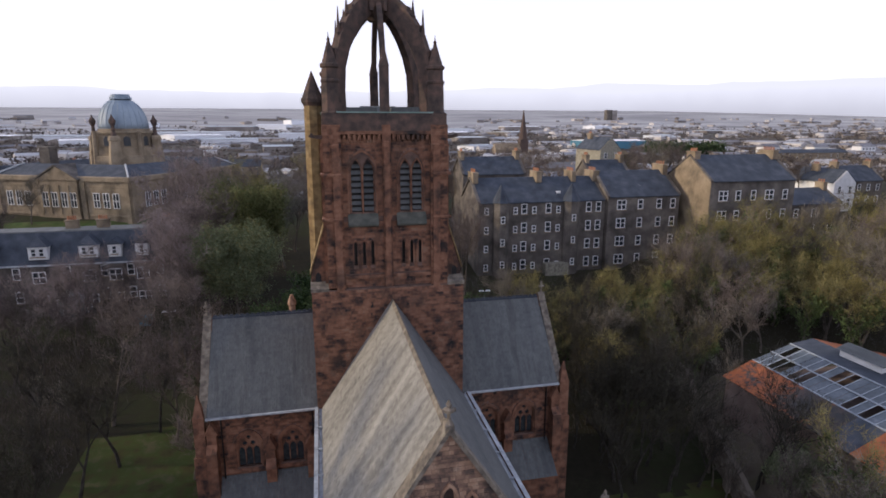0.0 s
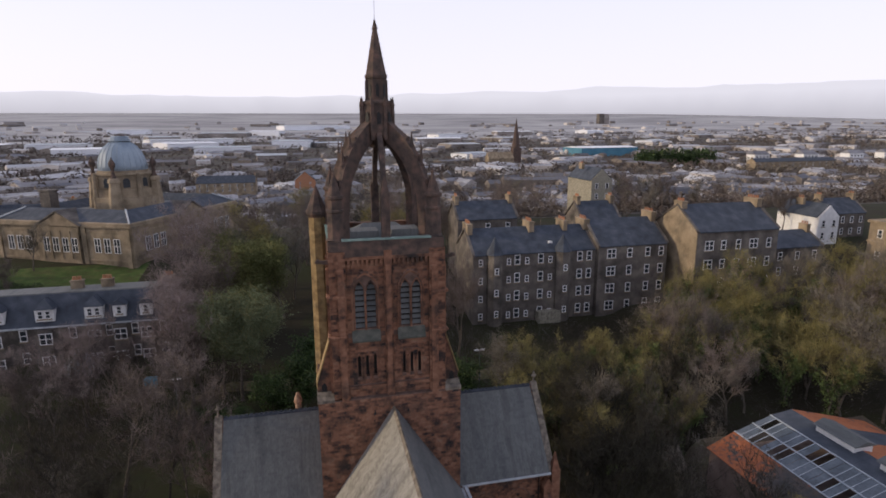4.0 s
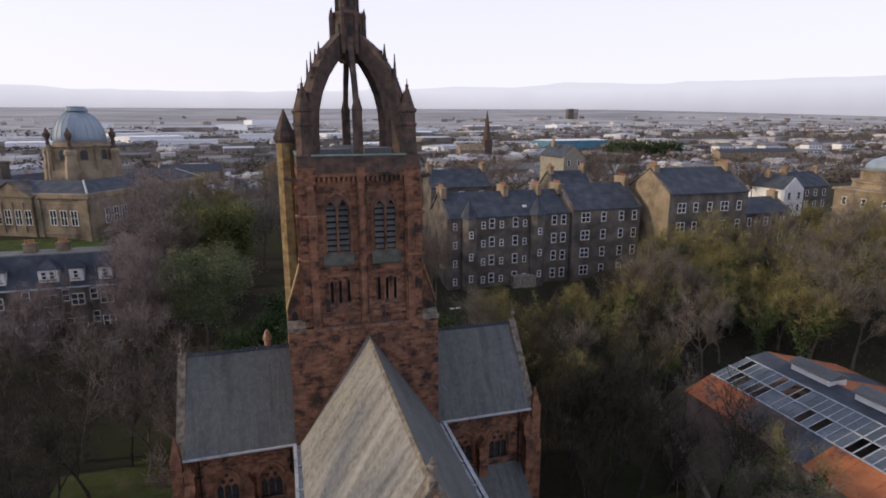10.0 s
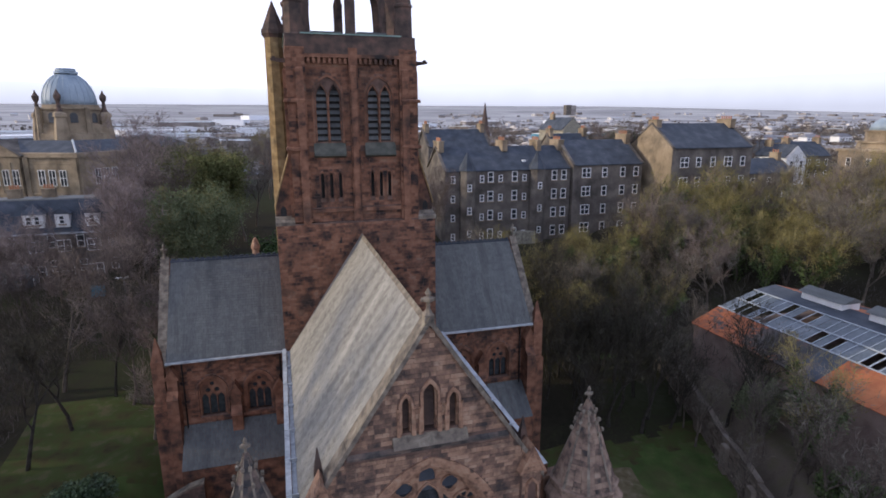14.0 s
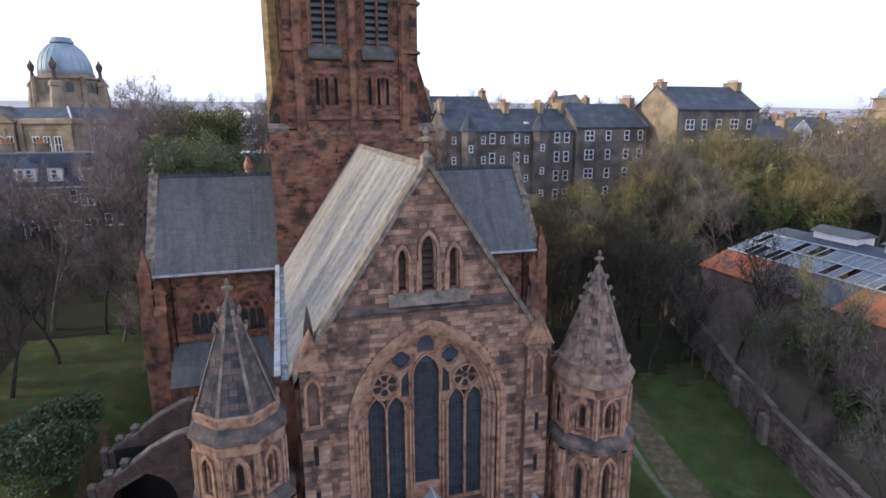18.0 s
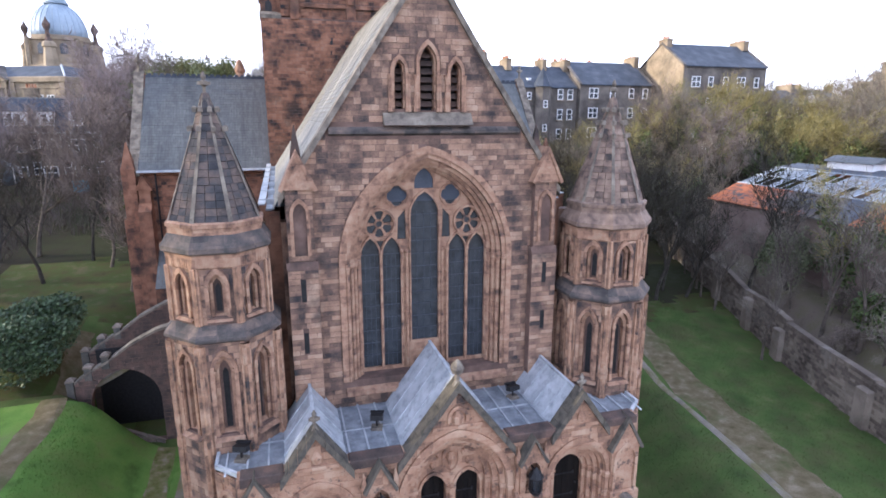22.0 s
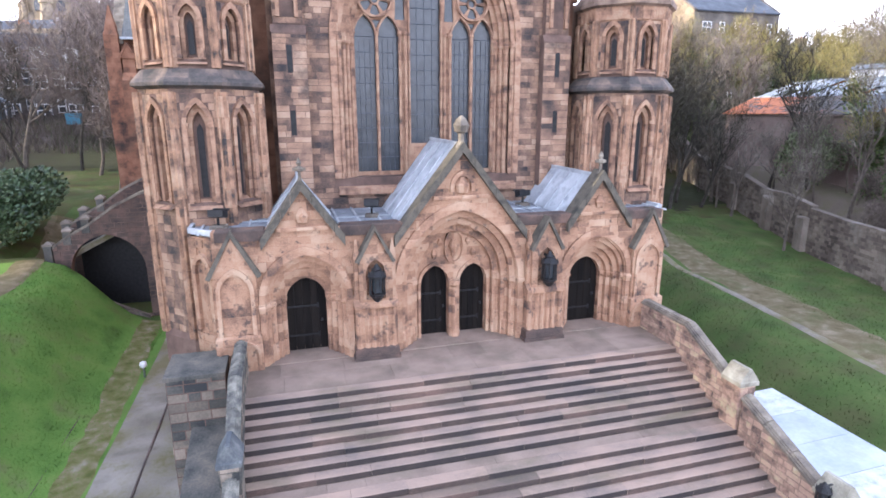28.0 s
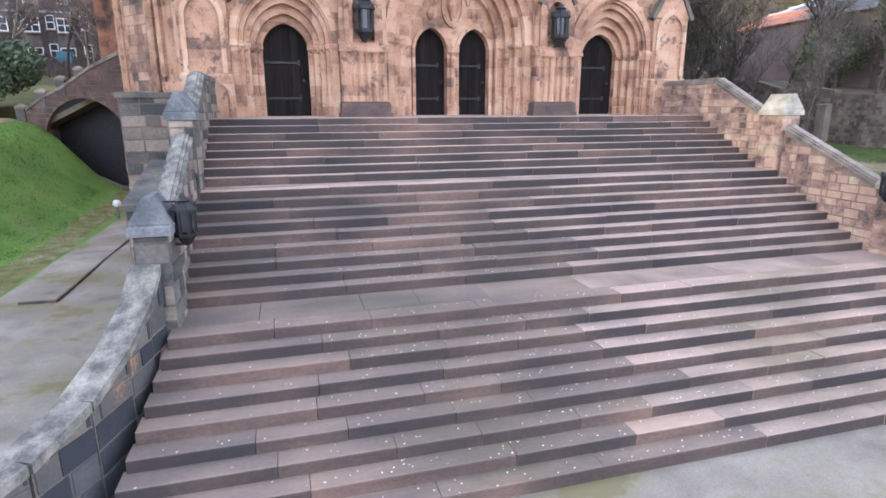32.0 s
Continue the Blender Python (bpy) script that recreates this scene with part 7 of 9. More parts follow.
def grow(seed, height, spread_, twigs, wood, twig_mat, leaf=None, leaves=0, ivy=None, stems=1, leaf_size=0.22):
    """A tree: tapered trunk and limbs, thin twigs, and leaves where it has them. Meshes for trunk and crown."""
    r = random.Random(seed)
    v, f, tips = [], [], []

    def limb(p, d, length, rad, depth):
        steps = 3 if depth else 4
        for k in range(steps):
            d = (d + Vector((r.gauss(0, 0.13), r.gauss(0, 0.13), r.gauss(0.05, 0.07)))).normalized()
            q = p + d * (length / steps)
            tube(v, f, p, q, rad * (1 - 0.75 * k / steps), rad * (1 - 0.75 * (k + 1) / steps), 6 if depth == 0 else 4)
            tips.append((q.copy(), d.copy(), depth))
            if depth < 3:
                for _ in range(r.choice((1, 2, 2)) if (depth or k) else 0):
                    a = r.uniform(0, 2 * math.pi)
                    side = Vector((math.cos(a), math.sin(a), 0)) * spread_ * r.uniform(0.6, 1.2)
                    nd = (d * r.uniform(0.5, 1.0) + side + Vector((0, 0, 0.25))).normalized()
                    limb(q, nd, length * r.uniform(0.42, 0.66), rad * (1 - 0.75 * (k + 1) / steps) * 0.7 + 0.012, depth + 1)
            p = q

    for s in range(stems):
        off = Vector((r.uniform(-0.5, 0.5), r.uniform(-0.5, 0.5), 0)) * (stems - 1)
        limb(off + Vector((0, 0, -0.4)), Vector((r.gauss(0, 0.08), r.gauss(0, 0.08), 1)).normalized(), height * 0.62 * r.uniform(0.85, 1.1), height * 0.017, 0)
    tv, tf = [], []
    ends = [t for t in tips if t[2] >= 2] or tips
    for _ in range(twigs):
        p, d, _k = r.choice(ends)
        p = p + Vector((r.gauss(0, 0.25), r.gauss(0, 0.25), r.gauss(0, 0.25)))
        d = (d * 0.7 + Vector((r.gauss(0, 0.6), r.gauss(0, 0.6), r.gauss(0.25, 0.5)))).normalized()
        ln, w = height * r.uniform(0.04, 0.11), r.uniform(0.012, 0.03)
        a = d.orthogonal().normalized()
        a = (a * math.cos(3 * r.random()) + d.cross(a) * math.sin(3 * r.random())) * w
        m = p + d * ln * 0.5 + Vector((r.gauss(0, 0.08), r.gauss(0, 0.08), r.gauss(0, 0.08))) * ln
        s = len(tv)
        tv += [tuple(p - a), tuple(p + a), tuple(m + a * 0.7), tuple(m - a * 0.7), tuple(p + d * ln)]
        tf += [(s, s + 1, s + 2, s + 3), (s + 3, s + 2, s + 4)]
    lv, lf = [], []
    if leaves:
        for _ in range(leaves):
            p, d, _k = r.choice(ends if r.random() < 0.8 else tips)
            sp = height * 0.055
            p = p + Vector((r.gauss(0, sp), r.gauss(0, sp), r.gauss(0, sp * 0.8)))
            leaf_quad(lv, lf, p, leaf_size * r.uniform(0.6, 1.4), r)
    iv, if_ = [], []
    if ivy:
        for _ in range(ivy):
            p, d, k = r.choice([t for t in tips if t[2] <= 1])
            p = p + Vector((r.gauss(0, 0.5), r.gauss(0, 0.5), r.gauss(-0.3, 0.6)))
            leaf_quad(iv, if_, p, r.uniform(0.12, 0.3), r)
    out = [("trunk", mesh_of("trunk", v, f, wood))]
    if tv:
        out.append(("crown", mesh_of("crown", tv, tf, twig_mat)))
    if lv:
        out.append(("foliage", mesh_of("foliage", lv, lf, leaf)))
    if iv:
        out.append(("ivy", mesh_of("ivy", iv, if_, M_ivy)))
    return out


def leaf_quad(lv, lf, p, s, r):
    n = Vector((r.gauss(0, 1), r.gauss(0, 1), r.gauss(0.5, 1))).normalized()
    a = n.orthogonal().normalized() * s
    c = n.cross(a)
    k = len(lv)
    lv += [tuple(p - a), tuple(p - c * 0.55), tuple(p + a), tuple(p + c * 0.55 + n * s * 0.2)]
    lf.append((k, k + 1, k + 2, k + 3))


TREES = {
    "bare": [grow(10 + i, 15, 0.75, 2600, M_bark, m) for i, m in enumerate((M_twig, M_twig_r, M_twig, M_twig))],
    "brown": [grow(15 + i, 15, 0.75, 2800, M_bark, m) for i, m in enumerate((M_twig_l, M_twig_l, M_twig_r))],
    "dusky": [grow(80 + i, 13, 0.6, 800, M_bark_d, M_twig_d) for i in range(3)],
    "rosy": [grow(70 + i, 15, 0.75, 2800, M_bark, M_twig_p) for i in range(3)],
    "slim": [grow(25 + i, 13, 0.55, 700, M_bark, M_twig) for i in range(3)],
    "budding": [grow(20 + i, 14, 0.85, 2200, M_bark, M_twig_b, M_twig_b, 1500, leaf_size=0.1) for i in range(2)],
    "ivied": [grow(30 + i, 15, 0.7, 1900, M_bark, M_twig_b, ivy=2600) for i in range(2)],
    "willow": [grow(40 + i, 12, 0.85, 1500, M_bark, M_twig_b, M_fleaf, 16000, leaf_size=0.105) for i in range(2)],
    "olive": [grow(44 + i, 12, 0.8, 1500, M_bark, M_twig_b, M_oleaf, 14000, leaf_size=0.11) for i in range(2)],
    "evergreen": [grow(50 + i, 9, 0.9, 60, M_bark, M_twig_l, M_leaf, 9000, stems=3, leaf_size=0.16) for i in range(2)],
    "thicket": [grow(60 + i, 6, 1.1, 1800, M_bark, M_twig_r, stems=4) for i in range(2)],
}
TREE_LABEL = {"bare": "tall bare winter tree with brown twigs", "brown": "tall bare winter tree with dark brown twigs", "dusky": "slender dark bare tree with a thin crown", "rosy": "tall bare tree with a haze of rosy twigs", "slim": "slender bare tree with a thin open crown", "budding": "tall tree with pale budding twigs", "ivied": "bare tree with bright ivy climbing its limbs",
              "willow": "round-headed tree with grey-green spring leaves", "olive": "broad tree with dull olive spring leaves", "evergreen": "dense dark evergreen shrub tree", "thicket": "leafless thicket of many thin stems"}
rt = random.Random(77)


def tree(kind, x, y, h=1.0, name="tree"):
    e = thing(name, (x, y, ground_z(x, y)), TREE_LABEL[kind], "tree" if kind not in ("thicket",) else "shrub", "trees round the church")
    for nm, me in rt.choice(TREES[kind]):
        ob = new(nm, me)
        ob.parent = e
    e.matrix_world = Matrix.Translation((x, y, ground_z(x, y))) @ Matrix.Rotation(rt.uniform(0, 6.28), 4, "Z") @ Matrix.Diagonal((h * rt.uniform(0.9, 1.15), h * rt.uniform(0.9, 1.15), h, 1))
    return e


def scatter(n, x0, x1, y0, y1, kinds, h0, h1, gap=2.4, ok=None):
    placed = []
    for _ in range(n * 12):
        if len(placed) >= n:
            break
        x, y = rt.uniform(x0, x1), rt.uniform(y0, y1)
        if (ok is None or ok(x, y)) and all((x - a) ** 2 + (y - c) ** 2 > gap * gap for a, c in placed):
            placed.append((x, y))
            tree(rt.choice(kinds), x, y, rt.uniform(h0, h1))


def west(x, y):
    return abs(x + 23 + (y - 30) * 0.15) > 2.0


# east side: belt behind the wall, slope below the tenements, beyond the shed
scatter(26, 24, 50, 14, 52, ("dusky", "slim", "bare", "dusky"), 0.72, 0.98, 1.6, lambda x, y: 25.6 + 0.33 * y < x < min(36.0, 31.0 + 0.33 * y) + max(0, y - 30) and abs(x - 27.2 - 0.33 * y) > 0.7)
scatter(9, 26, 34, -4, 14, ("slim",), 0.55, 0.8, 2.2, lambda x, y: 27.9 + 0.33 * y < x < 30.4 + 0.33 * y)
scatter(30, 17, 31, 20, 46, ("dusky", "dusky", "dusky", "dusky"), 0.7, 0.98, 1.9, lambda x, y: x > 21 + 0.2 * (y - 20))
scatter(40, 14, 66, 34, 62, ("ivied", "ivied", "budding", "bare", "budding"), 0.62, 0.85, 3.4, lambda x, y: x > 16 and not (31 < x < 62 and y < 31) and not (x < 54 and y > 50))
scatter(24, 52, 100, 40, 62, ("budding", "ivied", "bare", "budding"), 0.78, 1.0, 4.2)
scatter(10, 62, 100, 30, 62, ("ivied", "budding"), 0.85, 1.1, 4.0)
scatter(22, 29, 62, -10, 40, ("slim", "slim", "thicket"), 0.36, 0.5, 2.4, lambda x, y: 28.6 + 0.33 * y < x < (36.6 if y < 29 else 44.0))
scatter(10, 62, 100, -5, 22, ("evergreen", "budding", "ivied"), 0.8, 1.1, 4)
scatter(9, 24, 40, 4, 32, ("slim",), 0.45, 0.62, 2.6, lambda x, y: 25.2 + 0.33 * y < x < 26.6 + 0.33 * y)
scatter(16, 16.8, 26, 24, 46, ("dusky",), 0.5, 0.72, 2.4)
# west side
scatter(7, -33, -22, 54, 80, ("rosy", "rosy", "brown"), 0.8, 1.05, 2.6, lambda x, y: -3.5 - 0.28 * (y + 18) < x < -23)
scatter(28, -40, -15, 22, 56, ("brown", "dusky", "dusky", "thicket"), 0.75, 1.0, 2.9, lambda x, y: west(x, y) and -10 - 0.27 * y < x < -21 and not (x > -24.5 and y < 34))
scatter(16, -62, -26, 30, 68, ("slim", "dusky"), 0.5, 0.66, 3.4, lambda x, y: x < -15 - 0.27 * y)
scatter(16, -60, -27, 14, 40, ("brown", "dusky", "dusky"), 0.7, 1.0, 3.4)
scatter(8, -46, -29, 52, 66, ("brown", "rosy"), 0.6, 0.74, 3.2, lambda x, y: x < -9 - 0.3 * (y + 18))
beside_tower = [(-17.6, 58, 'willow', 1.25), (-14.6, 60, 'willow', 1.15), (-20.5, 60, 'willow', 1.1), (-17.6, 82, 'olive', 1.6), (-12.5, 84, 'olive', 1.5), (-21.5, 84, 'olive', 1.35), (-12.5, 50, 'evergreen', 0.85), (-9, 53, 'evergreen', 0.95), (-16.5, 47, 'evergreen', 0.6), (-20, 50, 'evergreen', 0.5), (-5, 60, 'evergreen', 0.95), (-17, 39, 'evergreen', 0.75)]
behind_church = [(-31, 91, 'rosy', 1.1), (-27, 88, 'rosy', 1.15), (-24, 92, 'rosy', 1.05), (-27, 70, 'rosy', 1.1), (-25, 64, 'rosy', 1.05), (-16.5, 34, 'brown', 0.8), (-18.5, 30, 'brown', 0.75), (-26, 33, 'dusky', 0.85), (-28, 28, 'dusky', 0.9), (-23.5, 38, 'dusky', 0.9), (-30, 24, 'dusky', 0.85), (-21.5, 36, 'brown', 0.7), (4, 56, 'evergreen', 1.1), (9, 60, 'brown', 1.0), (13, 48, 'evergreen', 0.9), (17, 64, 'brown', 1.05), (-4, 78, 'brown', 1.1), (6, 76, 'brown', 1.1), (14, 72, 'brown', 0.95), (19, 70, 'brown', 0.9)]
for x, y, k, h in beside_tower + behind_church:
    tree(k, x, y, h)
# unseen trees added out to the west to keep the low sun off the steps
scatter(14, -60, -47, -24, 8, ("evergreen", "evergreen", "brown"), 1.9, 2.2, 3.0)


def far_wood(areas):
    """Bare trees beyond the houses, too many to count, as one mesh."""
    vs, loops, starts, mats, slots = [], [], [], [], []
    nv = nl = 0
    for n, x0, x1, y0, y1, h0, h1, ok in areas:
        for _ in range(n):
            x, y = rt.uniform(x0, x1), rt.uniform(y0, y1)
            if not ok(x, y):
                continue
            h = rt.uniform(h0, h1)
            m = np.array(Matrix.Translation((x, y, ground_z(x, y))) @ Matrix.Rotation(rt.uniform(0, 6.28), 4, "Z") @ Matrix.Diagonal((h, h, h, 1)))
            for _nm, me in rt.choice(TREES[rt.choice(("bare", "budding", "bare", "brown"))]):
                c = np.empty(len(me.vertices) * 3, np.float32)
                me.vertices.foreach_get("co", c)
                vs.append(c.reshape(-1, 3) @ m[:3, :3].T + m[:3, 3])
                li, ls = np.empty(len(me.loops), np.int32), np.empty(len(me.polygons), np.int32)
                me.loops.foreach_get("vertex_index", li)
                me.polygons.foreach_get("loop_start", ls)
                loops.append(li + nv)
                starts.append(ls + nl)
                if me.materials[0] not in slots:
                    slots.append(me.materials[0])
                mats.append(np.full(len(ls), slots.index(me.materials[0]), np.int32))
                nv, nl = nv + len(me.vertices), nl + len(li)
    out = bpy.data.meshes.new("far_trees")
    v_all, l_all, s_all = np.concatenate(vs).astype(np.float32), np.concatenate(loops), np.concatenate(starts)
    out.vertices.add(len(v_all))
    out.vertices.foreach_set("co", v_all.ravel())
    out.loops.add(len(l_all))
    out.loops.foreach_set("vertex_index", l_all)
    out.polygons.add(len(s_all))
    out.polygons.foreach_set("loop_start", s_all)
    for mt in slots:
        out.materials.append(mt)
    out.polygons.foreach_set("material_index", np.concatenate(mats))
    out.update(calc_edges=True)
    tagged(new("far_trees", out), "bare winter trees beyond the houses", "woods", kind="stuff")


# behind the houses
far_wood([(34, -28, 26, 92, 150, 0.75, 1.05, lambda x, y: True),
          (34, 20, 140, 95, 185, 0.75, 1.0, lambda x, y: not (20 < x < 92 and y < 109) and not (80 < x < 96 and 140 < y < 170)),
          (40, 62, 128, 14, 62, 0.8, 1.08, lambda x, y: True),
          (10, -100, -64, 92, 116, 0.6, 0.8, lambda x, y: True)])


def bush(x, y, rx, ry, h, n, mat, seed, label):
    """A rounded shrub of overlapping leaf sprays with hollows between them."""
    r = random.Random(seed)
    e = thing("bush", (x, y, ground_z(x, y)), label, "shrub")
    lobes = [(r.uniform(-0.65, 0.65) * rx, r.uniform(-0.65, 0.65) * ry, r.uniform(0.3, 0.72) * h, r.uniform(0.22, 0.4)) for _ in range(16)]
    lv, lf = [], []
    for _ in range(n):
        cx, cy, cz, s = r.choice(lobes)
        d = Vector((r.gauss(0, 1), r.gauss(0, 1), r.gauss(0.3, 0.9))).normalized()
        q = r.uniform(0.75, 1.05)
        leaf_quad(lv, lf, Vector((cx + d.x * s * rx * q, cy + d.y * s * ry * q, max(0.05, cz + d.z * s * h * q))), r.uniform(0.07, 0.16), r)
    ob = new("foliage", mesh_of("foliage", lv, lf, mat))
    ob.parent = e
    v, f = [], []
    for k in range(7):
        a = 2 * math.pi * k / 7
        tube(v, f, Vector((0.2 * math.cos(a), 0.2 * math.sin(a), -0.2)), Vector((0.5 * rx * math.cos(a), 0.5 * ry * math.sin(a), 0.6 * h)), 0.07, 0.03)
    ob = new("stem", mesh_of("stem", v, f, M_bark))
    ob.parent = e


bush(-22.5, 17.6, 4.4, 4.2, 4.1, 17000, M_rhodo, 3, "broad dark green rhododendron bush on the grass bank")
for x_h in range(6):
    bush(-74.0 + 5.4 * x_h, 106.5 - 2.0 * x_h, 3.2, 1.3, 2.4, 2600, M_leaf, 30 + x_h, "clipped dark green hedge below the hall")
bush(-41.5, 97.0, 1.6, 1.6, 2.6, 1500, M_fleaf, 41, "pale yellow-green shrub below the hall")
bush(36.5, 15.5, 3.2, 3.0, 4.5, 7000, M_fleaf, 4, "ivy-green shrub behind the boundary wall")
bush(33.0, 4.0, 2.4, 2.2, 3.6, 5000, M_ivy, 5, "ivy-green shrub overhanging the boundary wall")
tree("ivied", 35.5, 9.5, 0.7)
# undergrowth: low tangles that nobody could count
v, f = [], []
ru = random.Random(9)
for _ in range(26000):
    if ru.random() < 0.5:
        x, y = ru.uniform(-50, -17), ru.uniform(30, 80)
    else:
        x, y = ru.uniform(12, 80), ru.uniform(30, 74)
    if (29 < x < 63 and y < 34) or (-31 < x < -14 and y < 46):
        continue
    z = ground_z(x, y)
    d = Vector((ru.gauss(0, 0.6), ru.gauss(0, 0.6), ru.uniform(0.5, 1.4)))
    a = d.orthogonal().normalized() * ru.uniform(0.015, 0.05)
    k = len(v)
    v += [(x - a.x, y - a.y, z - 0.1), (x + a.x, y + a.y, z - 0.1), (x + d.x, y + d.y, z + d.z)]
    f.append((k, k + 1, k + 2))
tagged(new("undergrowth", mesh_of("undergrowth", v, f, M_twig_l)), "tangled brown undergrowth under the trees", "undergrowth", kind="stuff")
# long grass tufts on the banks
for bank, mat_, n_ in (("west", M_lawn, 24000), ("east", M_grass, 26000)):
    v, f = [], []
    for _ in range(n_):
        x, y = (ru.uniform(-18.5, -12.6), ru.uniform(-12, 13)) if bank == "west" else (ru.uniform(10.5, 28), ru.uniform(-14, 24))
        if x > 27 + 0.33 * y or abs(x - 18.6 - 0.19 * y) < 1.3:
            continue
        z, h, a = ground_z(x, y), ru.uniform(0.04, 0.12), ru.uniform(0, 6.28)
        k = len(v)
        v += [(x - 0.02 * math.cos(a), y - 0.02 * math.sin(a), z - 0.01), (x + 0.02 * math.cos(a), y + 0.02 * math.sin(a), z - 0.01), (x + ru.gauss(0, 0.04), y + ru.gauss(0, 0.04), z + h)]
        f.append((k, k + 1, k + 2))
    tagged(new("grass", mesh_of("grass", v, f, mat_)), "short green grass on the bank" if bank == "west" else "rough dull grass on the slope", "grass", kind="stuff")

# ---- houses on the hill ----
def frame_mesh(w, h, bars=1):
    b = bmesh.new()
    spans = [(-w + 0.12, w - 0.12)] if bars == 1 else [(-w + 0.12, -0.06), (0.06, w - 0.12)]
    wall(b, rect(-w, w, 0, h), [rect(x0, x1, z0, z1) for x0, x1 in spans for z0, z1 in ((0.12, h * 0.5 - 0.06), (h * 0.5 + 0.06, h - 0.12))], "y", -0.06, 0.06)
    me = bpy.data.meshes.new("window_frame")
    bm_out = fixed(b)
    bm_out.to_mesh(me)
    bm_out.free()
    me.materials.append(M_white)
    return me


def plate_mesh(name, w, h, mat, d=0.03):
    b = bmesh.new()
    box(b, -w, w, -d, d, 0, h)
    me = bpy.data.meshes.new(name)
    fixed(b).to_mesh(me)
    b.free()
    me.materials.append(mat)
    return me


WIN = {k: (frame_mesh(w, h, n), plate_mesh("pane", w - 0.02, h - 0.02, M_glass), plate_mesh("sill", w + 0.12, 0.16, M_sand, 0.14)) for k, (w, h, n) in
       {"tall": (0.55, 1.9, 1), "wide": (0.95, 1.9, 2), "small": (0.4, 1.3, 1), "arched": (0.85, 3.4, 2)}.items()}


def window(e, kind, x, y, z, turn=0.0):
    fr, pane, sill = WIN[kind]
    c, s = math.cos(turn), math.sin(turn)
    ob = new("window", fr)
    ob.parent = e
    ob.matrix_basis = Matrix.Translation((x, y, z)) @ Matrix.Rotation(turn, 4, "Z")
    for nm, me, dy, dz in (("pane", pane, 0.03, 0.0), ("sill", sill, -0.05, -0.17)):
        o = new(nm, me)
        o.parent = ob
        o.location = (0, dy, dz)


def chimney(e, x, y, z, w, d, h, pots=3):
    b = bmesh.new()
    box(b, x - w, x + w, y - d, y + d, z, z + h)
    box(b, x - w - 0.1, x + w + 0.1, y - d - 0.1, y + d + 0.1, z + h, z + h + 0.2, 0.06)
    ob = part("chimney", fixed(b), M_sand, e)
    for k in range(pots):
        b = bmesh.new()
        f = (k + 0.5) / pots * 2 - 1
        tower_of(b, x + (w * 0.8 * f if w > d else 0), y + (d * 0.8 * f if d >= w else 0), [(z + h + 0.2, 0.16), (z + h + 0.75, 0.13), (z + h + 0.8, 0.17)], 8)
        part("chimney_pot", fixed(b), M_chim, ob)


def block(e, x0, x1, y0, y1, z0, eave, ridge, mat, along="x"):
    b = bmesh.new()
    box(b, x0, x1, y0, y1, z0, eave)
    if along == "x":
        prism(b, [(y0, eave - 0.01), (y1, eave - 0.01), ((y0 + y1) / 2, ridge - 0.15)], "x", x0, x1)
    else:
        prism(b, [(x0, eave - 0.01), (x1, eave - 0.01), ((x0 + x1) / 2, ridge - 0.15)], "y", y0, y1)
    part("wall", fixed(b), mat, e)
    for s in (-1, 1):
        b = bmesh.new()
        if along == "x":
            ym, ye = (y0 + y1) / 2, (y0 - 0.35 if s < 0 else y1 + 0.35)
            prism(b, [(ye, eave - 0.12), (ym, ridge), (ym, ridge + 0.16), (ye, eave + 0.06)], "x", x0 + 0.25, x1 - 0.25)
        else:
            xm, xe = (x0 + x1) / 2, (x0 - 0.35 if s < 0 else x1 + 0.35)
            prism(b, [(xe, eave - 0.12), (xm, ridge), (xm, ridge + 0.16), (xe, eave + 0.06)], "y", y0 + 0.25, y1 - 0.25)
        part("roof", fixed(b), M_roof, e)
    for s, x in ((-1, x0), (1, x1)):
        b = bmesh.new()
        if along == "x":
            ym = (y0 + y1) / 2
            prism(b, [(y0 - 0.1, eave - 0.05), (ym, ridge + 0.02), (y1 + 0.1, eave - 0.05), (y1 + 0.1, eave + 0.25), (ym, ridge + 0.34), (y0 - 0.1, eave + 0.25)], "x", x - 0.28, x + 0.28)
            part("skew", fixed(b), M_tene, e)
        else:
            b.free()


# tenement row
ten = thing("tenement_row", (0, 0, 0), "long grey stone tenement row with slate roof and stair towers", "tenement")
block(ten, 22.8, 48.0, 75.0, 87.0, 5.5, 21.0, 25.0, M_tene)
block(ten, 48.2, 63.4, 74.2, 87.0, 5.5, 21.6, 26.0, M_tene)
for x, w in ((23.3, 0.5), (36.0, 0.5), (47.9, 0.6), (63.0, 0.5), (43.2, 0.4)):
    chimney(ten, x, 81, 24.2 if x < 48 else 25.2, w, 1.9, 1.9, 4)
for x, r in ((27.0, 1.5), (40.9, 1.6)):
    b = bmesh.new()
    tower_of(b, x, 74.9, [(5.5, r), (21.2, r)], 8)
    tw = part("stair_tower", fixed(b), M_tene, ten)
    b = bmesh.new()
    tower_of(b, x, 74.9, [(21.1, r + 0.25), (24.4, 0.08)], 8)
    part("cone_roof", fixed(b), M_roof, tw)
    for k in range(3):
        window(ten, "small", x, 74.9 - r * 0.95, 9.0 + 4.2 * k)
for row in range(4):
    z = 8.2 + 3.55 * row
    for x, k in ((24.3, "small"), (29.9, "small"), (31.6, "tall"), (33.6, "small"), (36.4, "tall"), (38.4, "small"), (44.6, "tall"), (46.6, "tall")):
        window(ten, k, x, 74.95, z)
    for x, k in ((51.0, "wide"), (55.0, "tall"), (59.0, "tall"), (62.0, "tall")):
        window(ten, k, x, 74.15, z + 0.3)
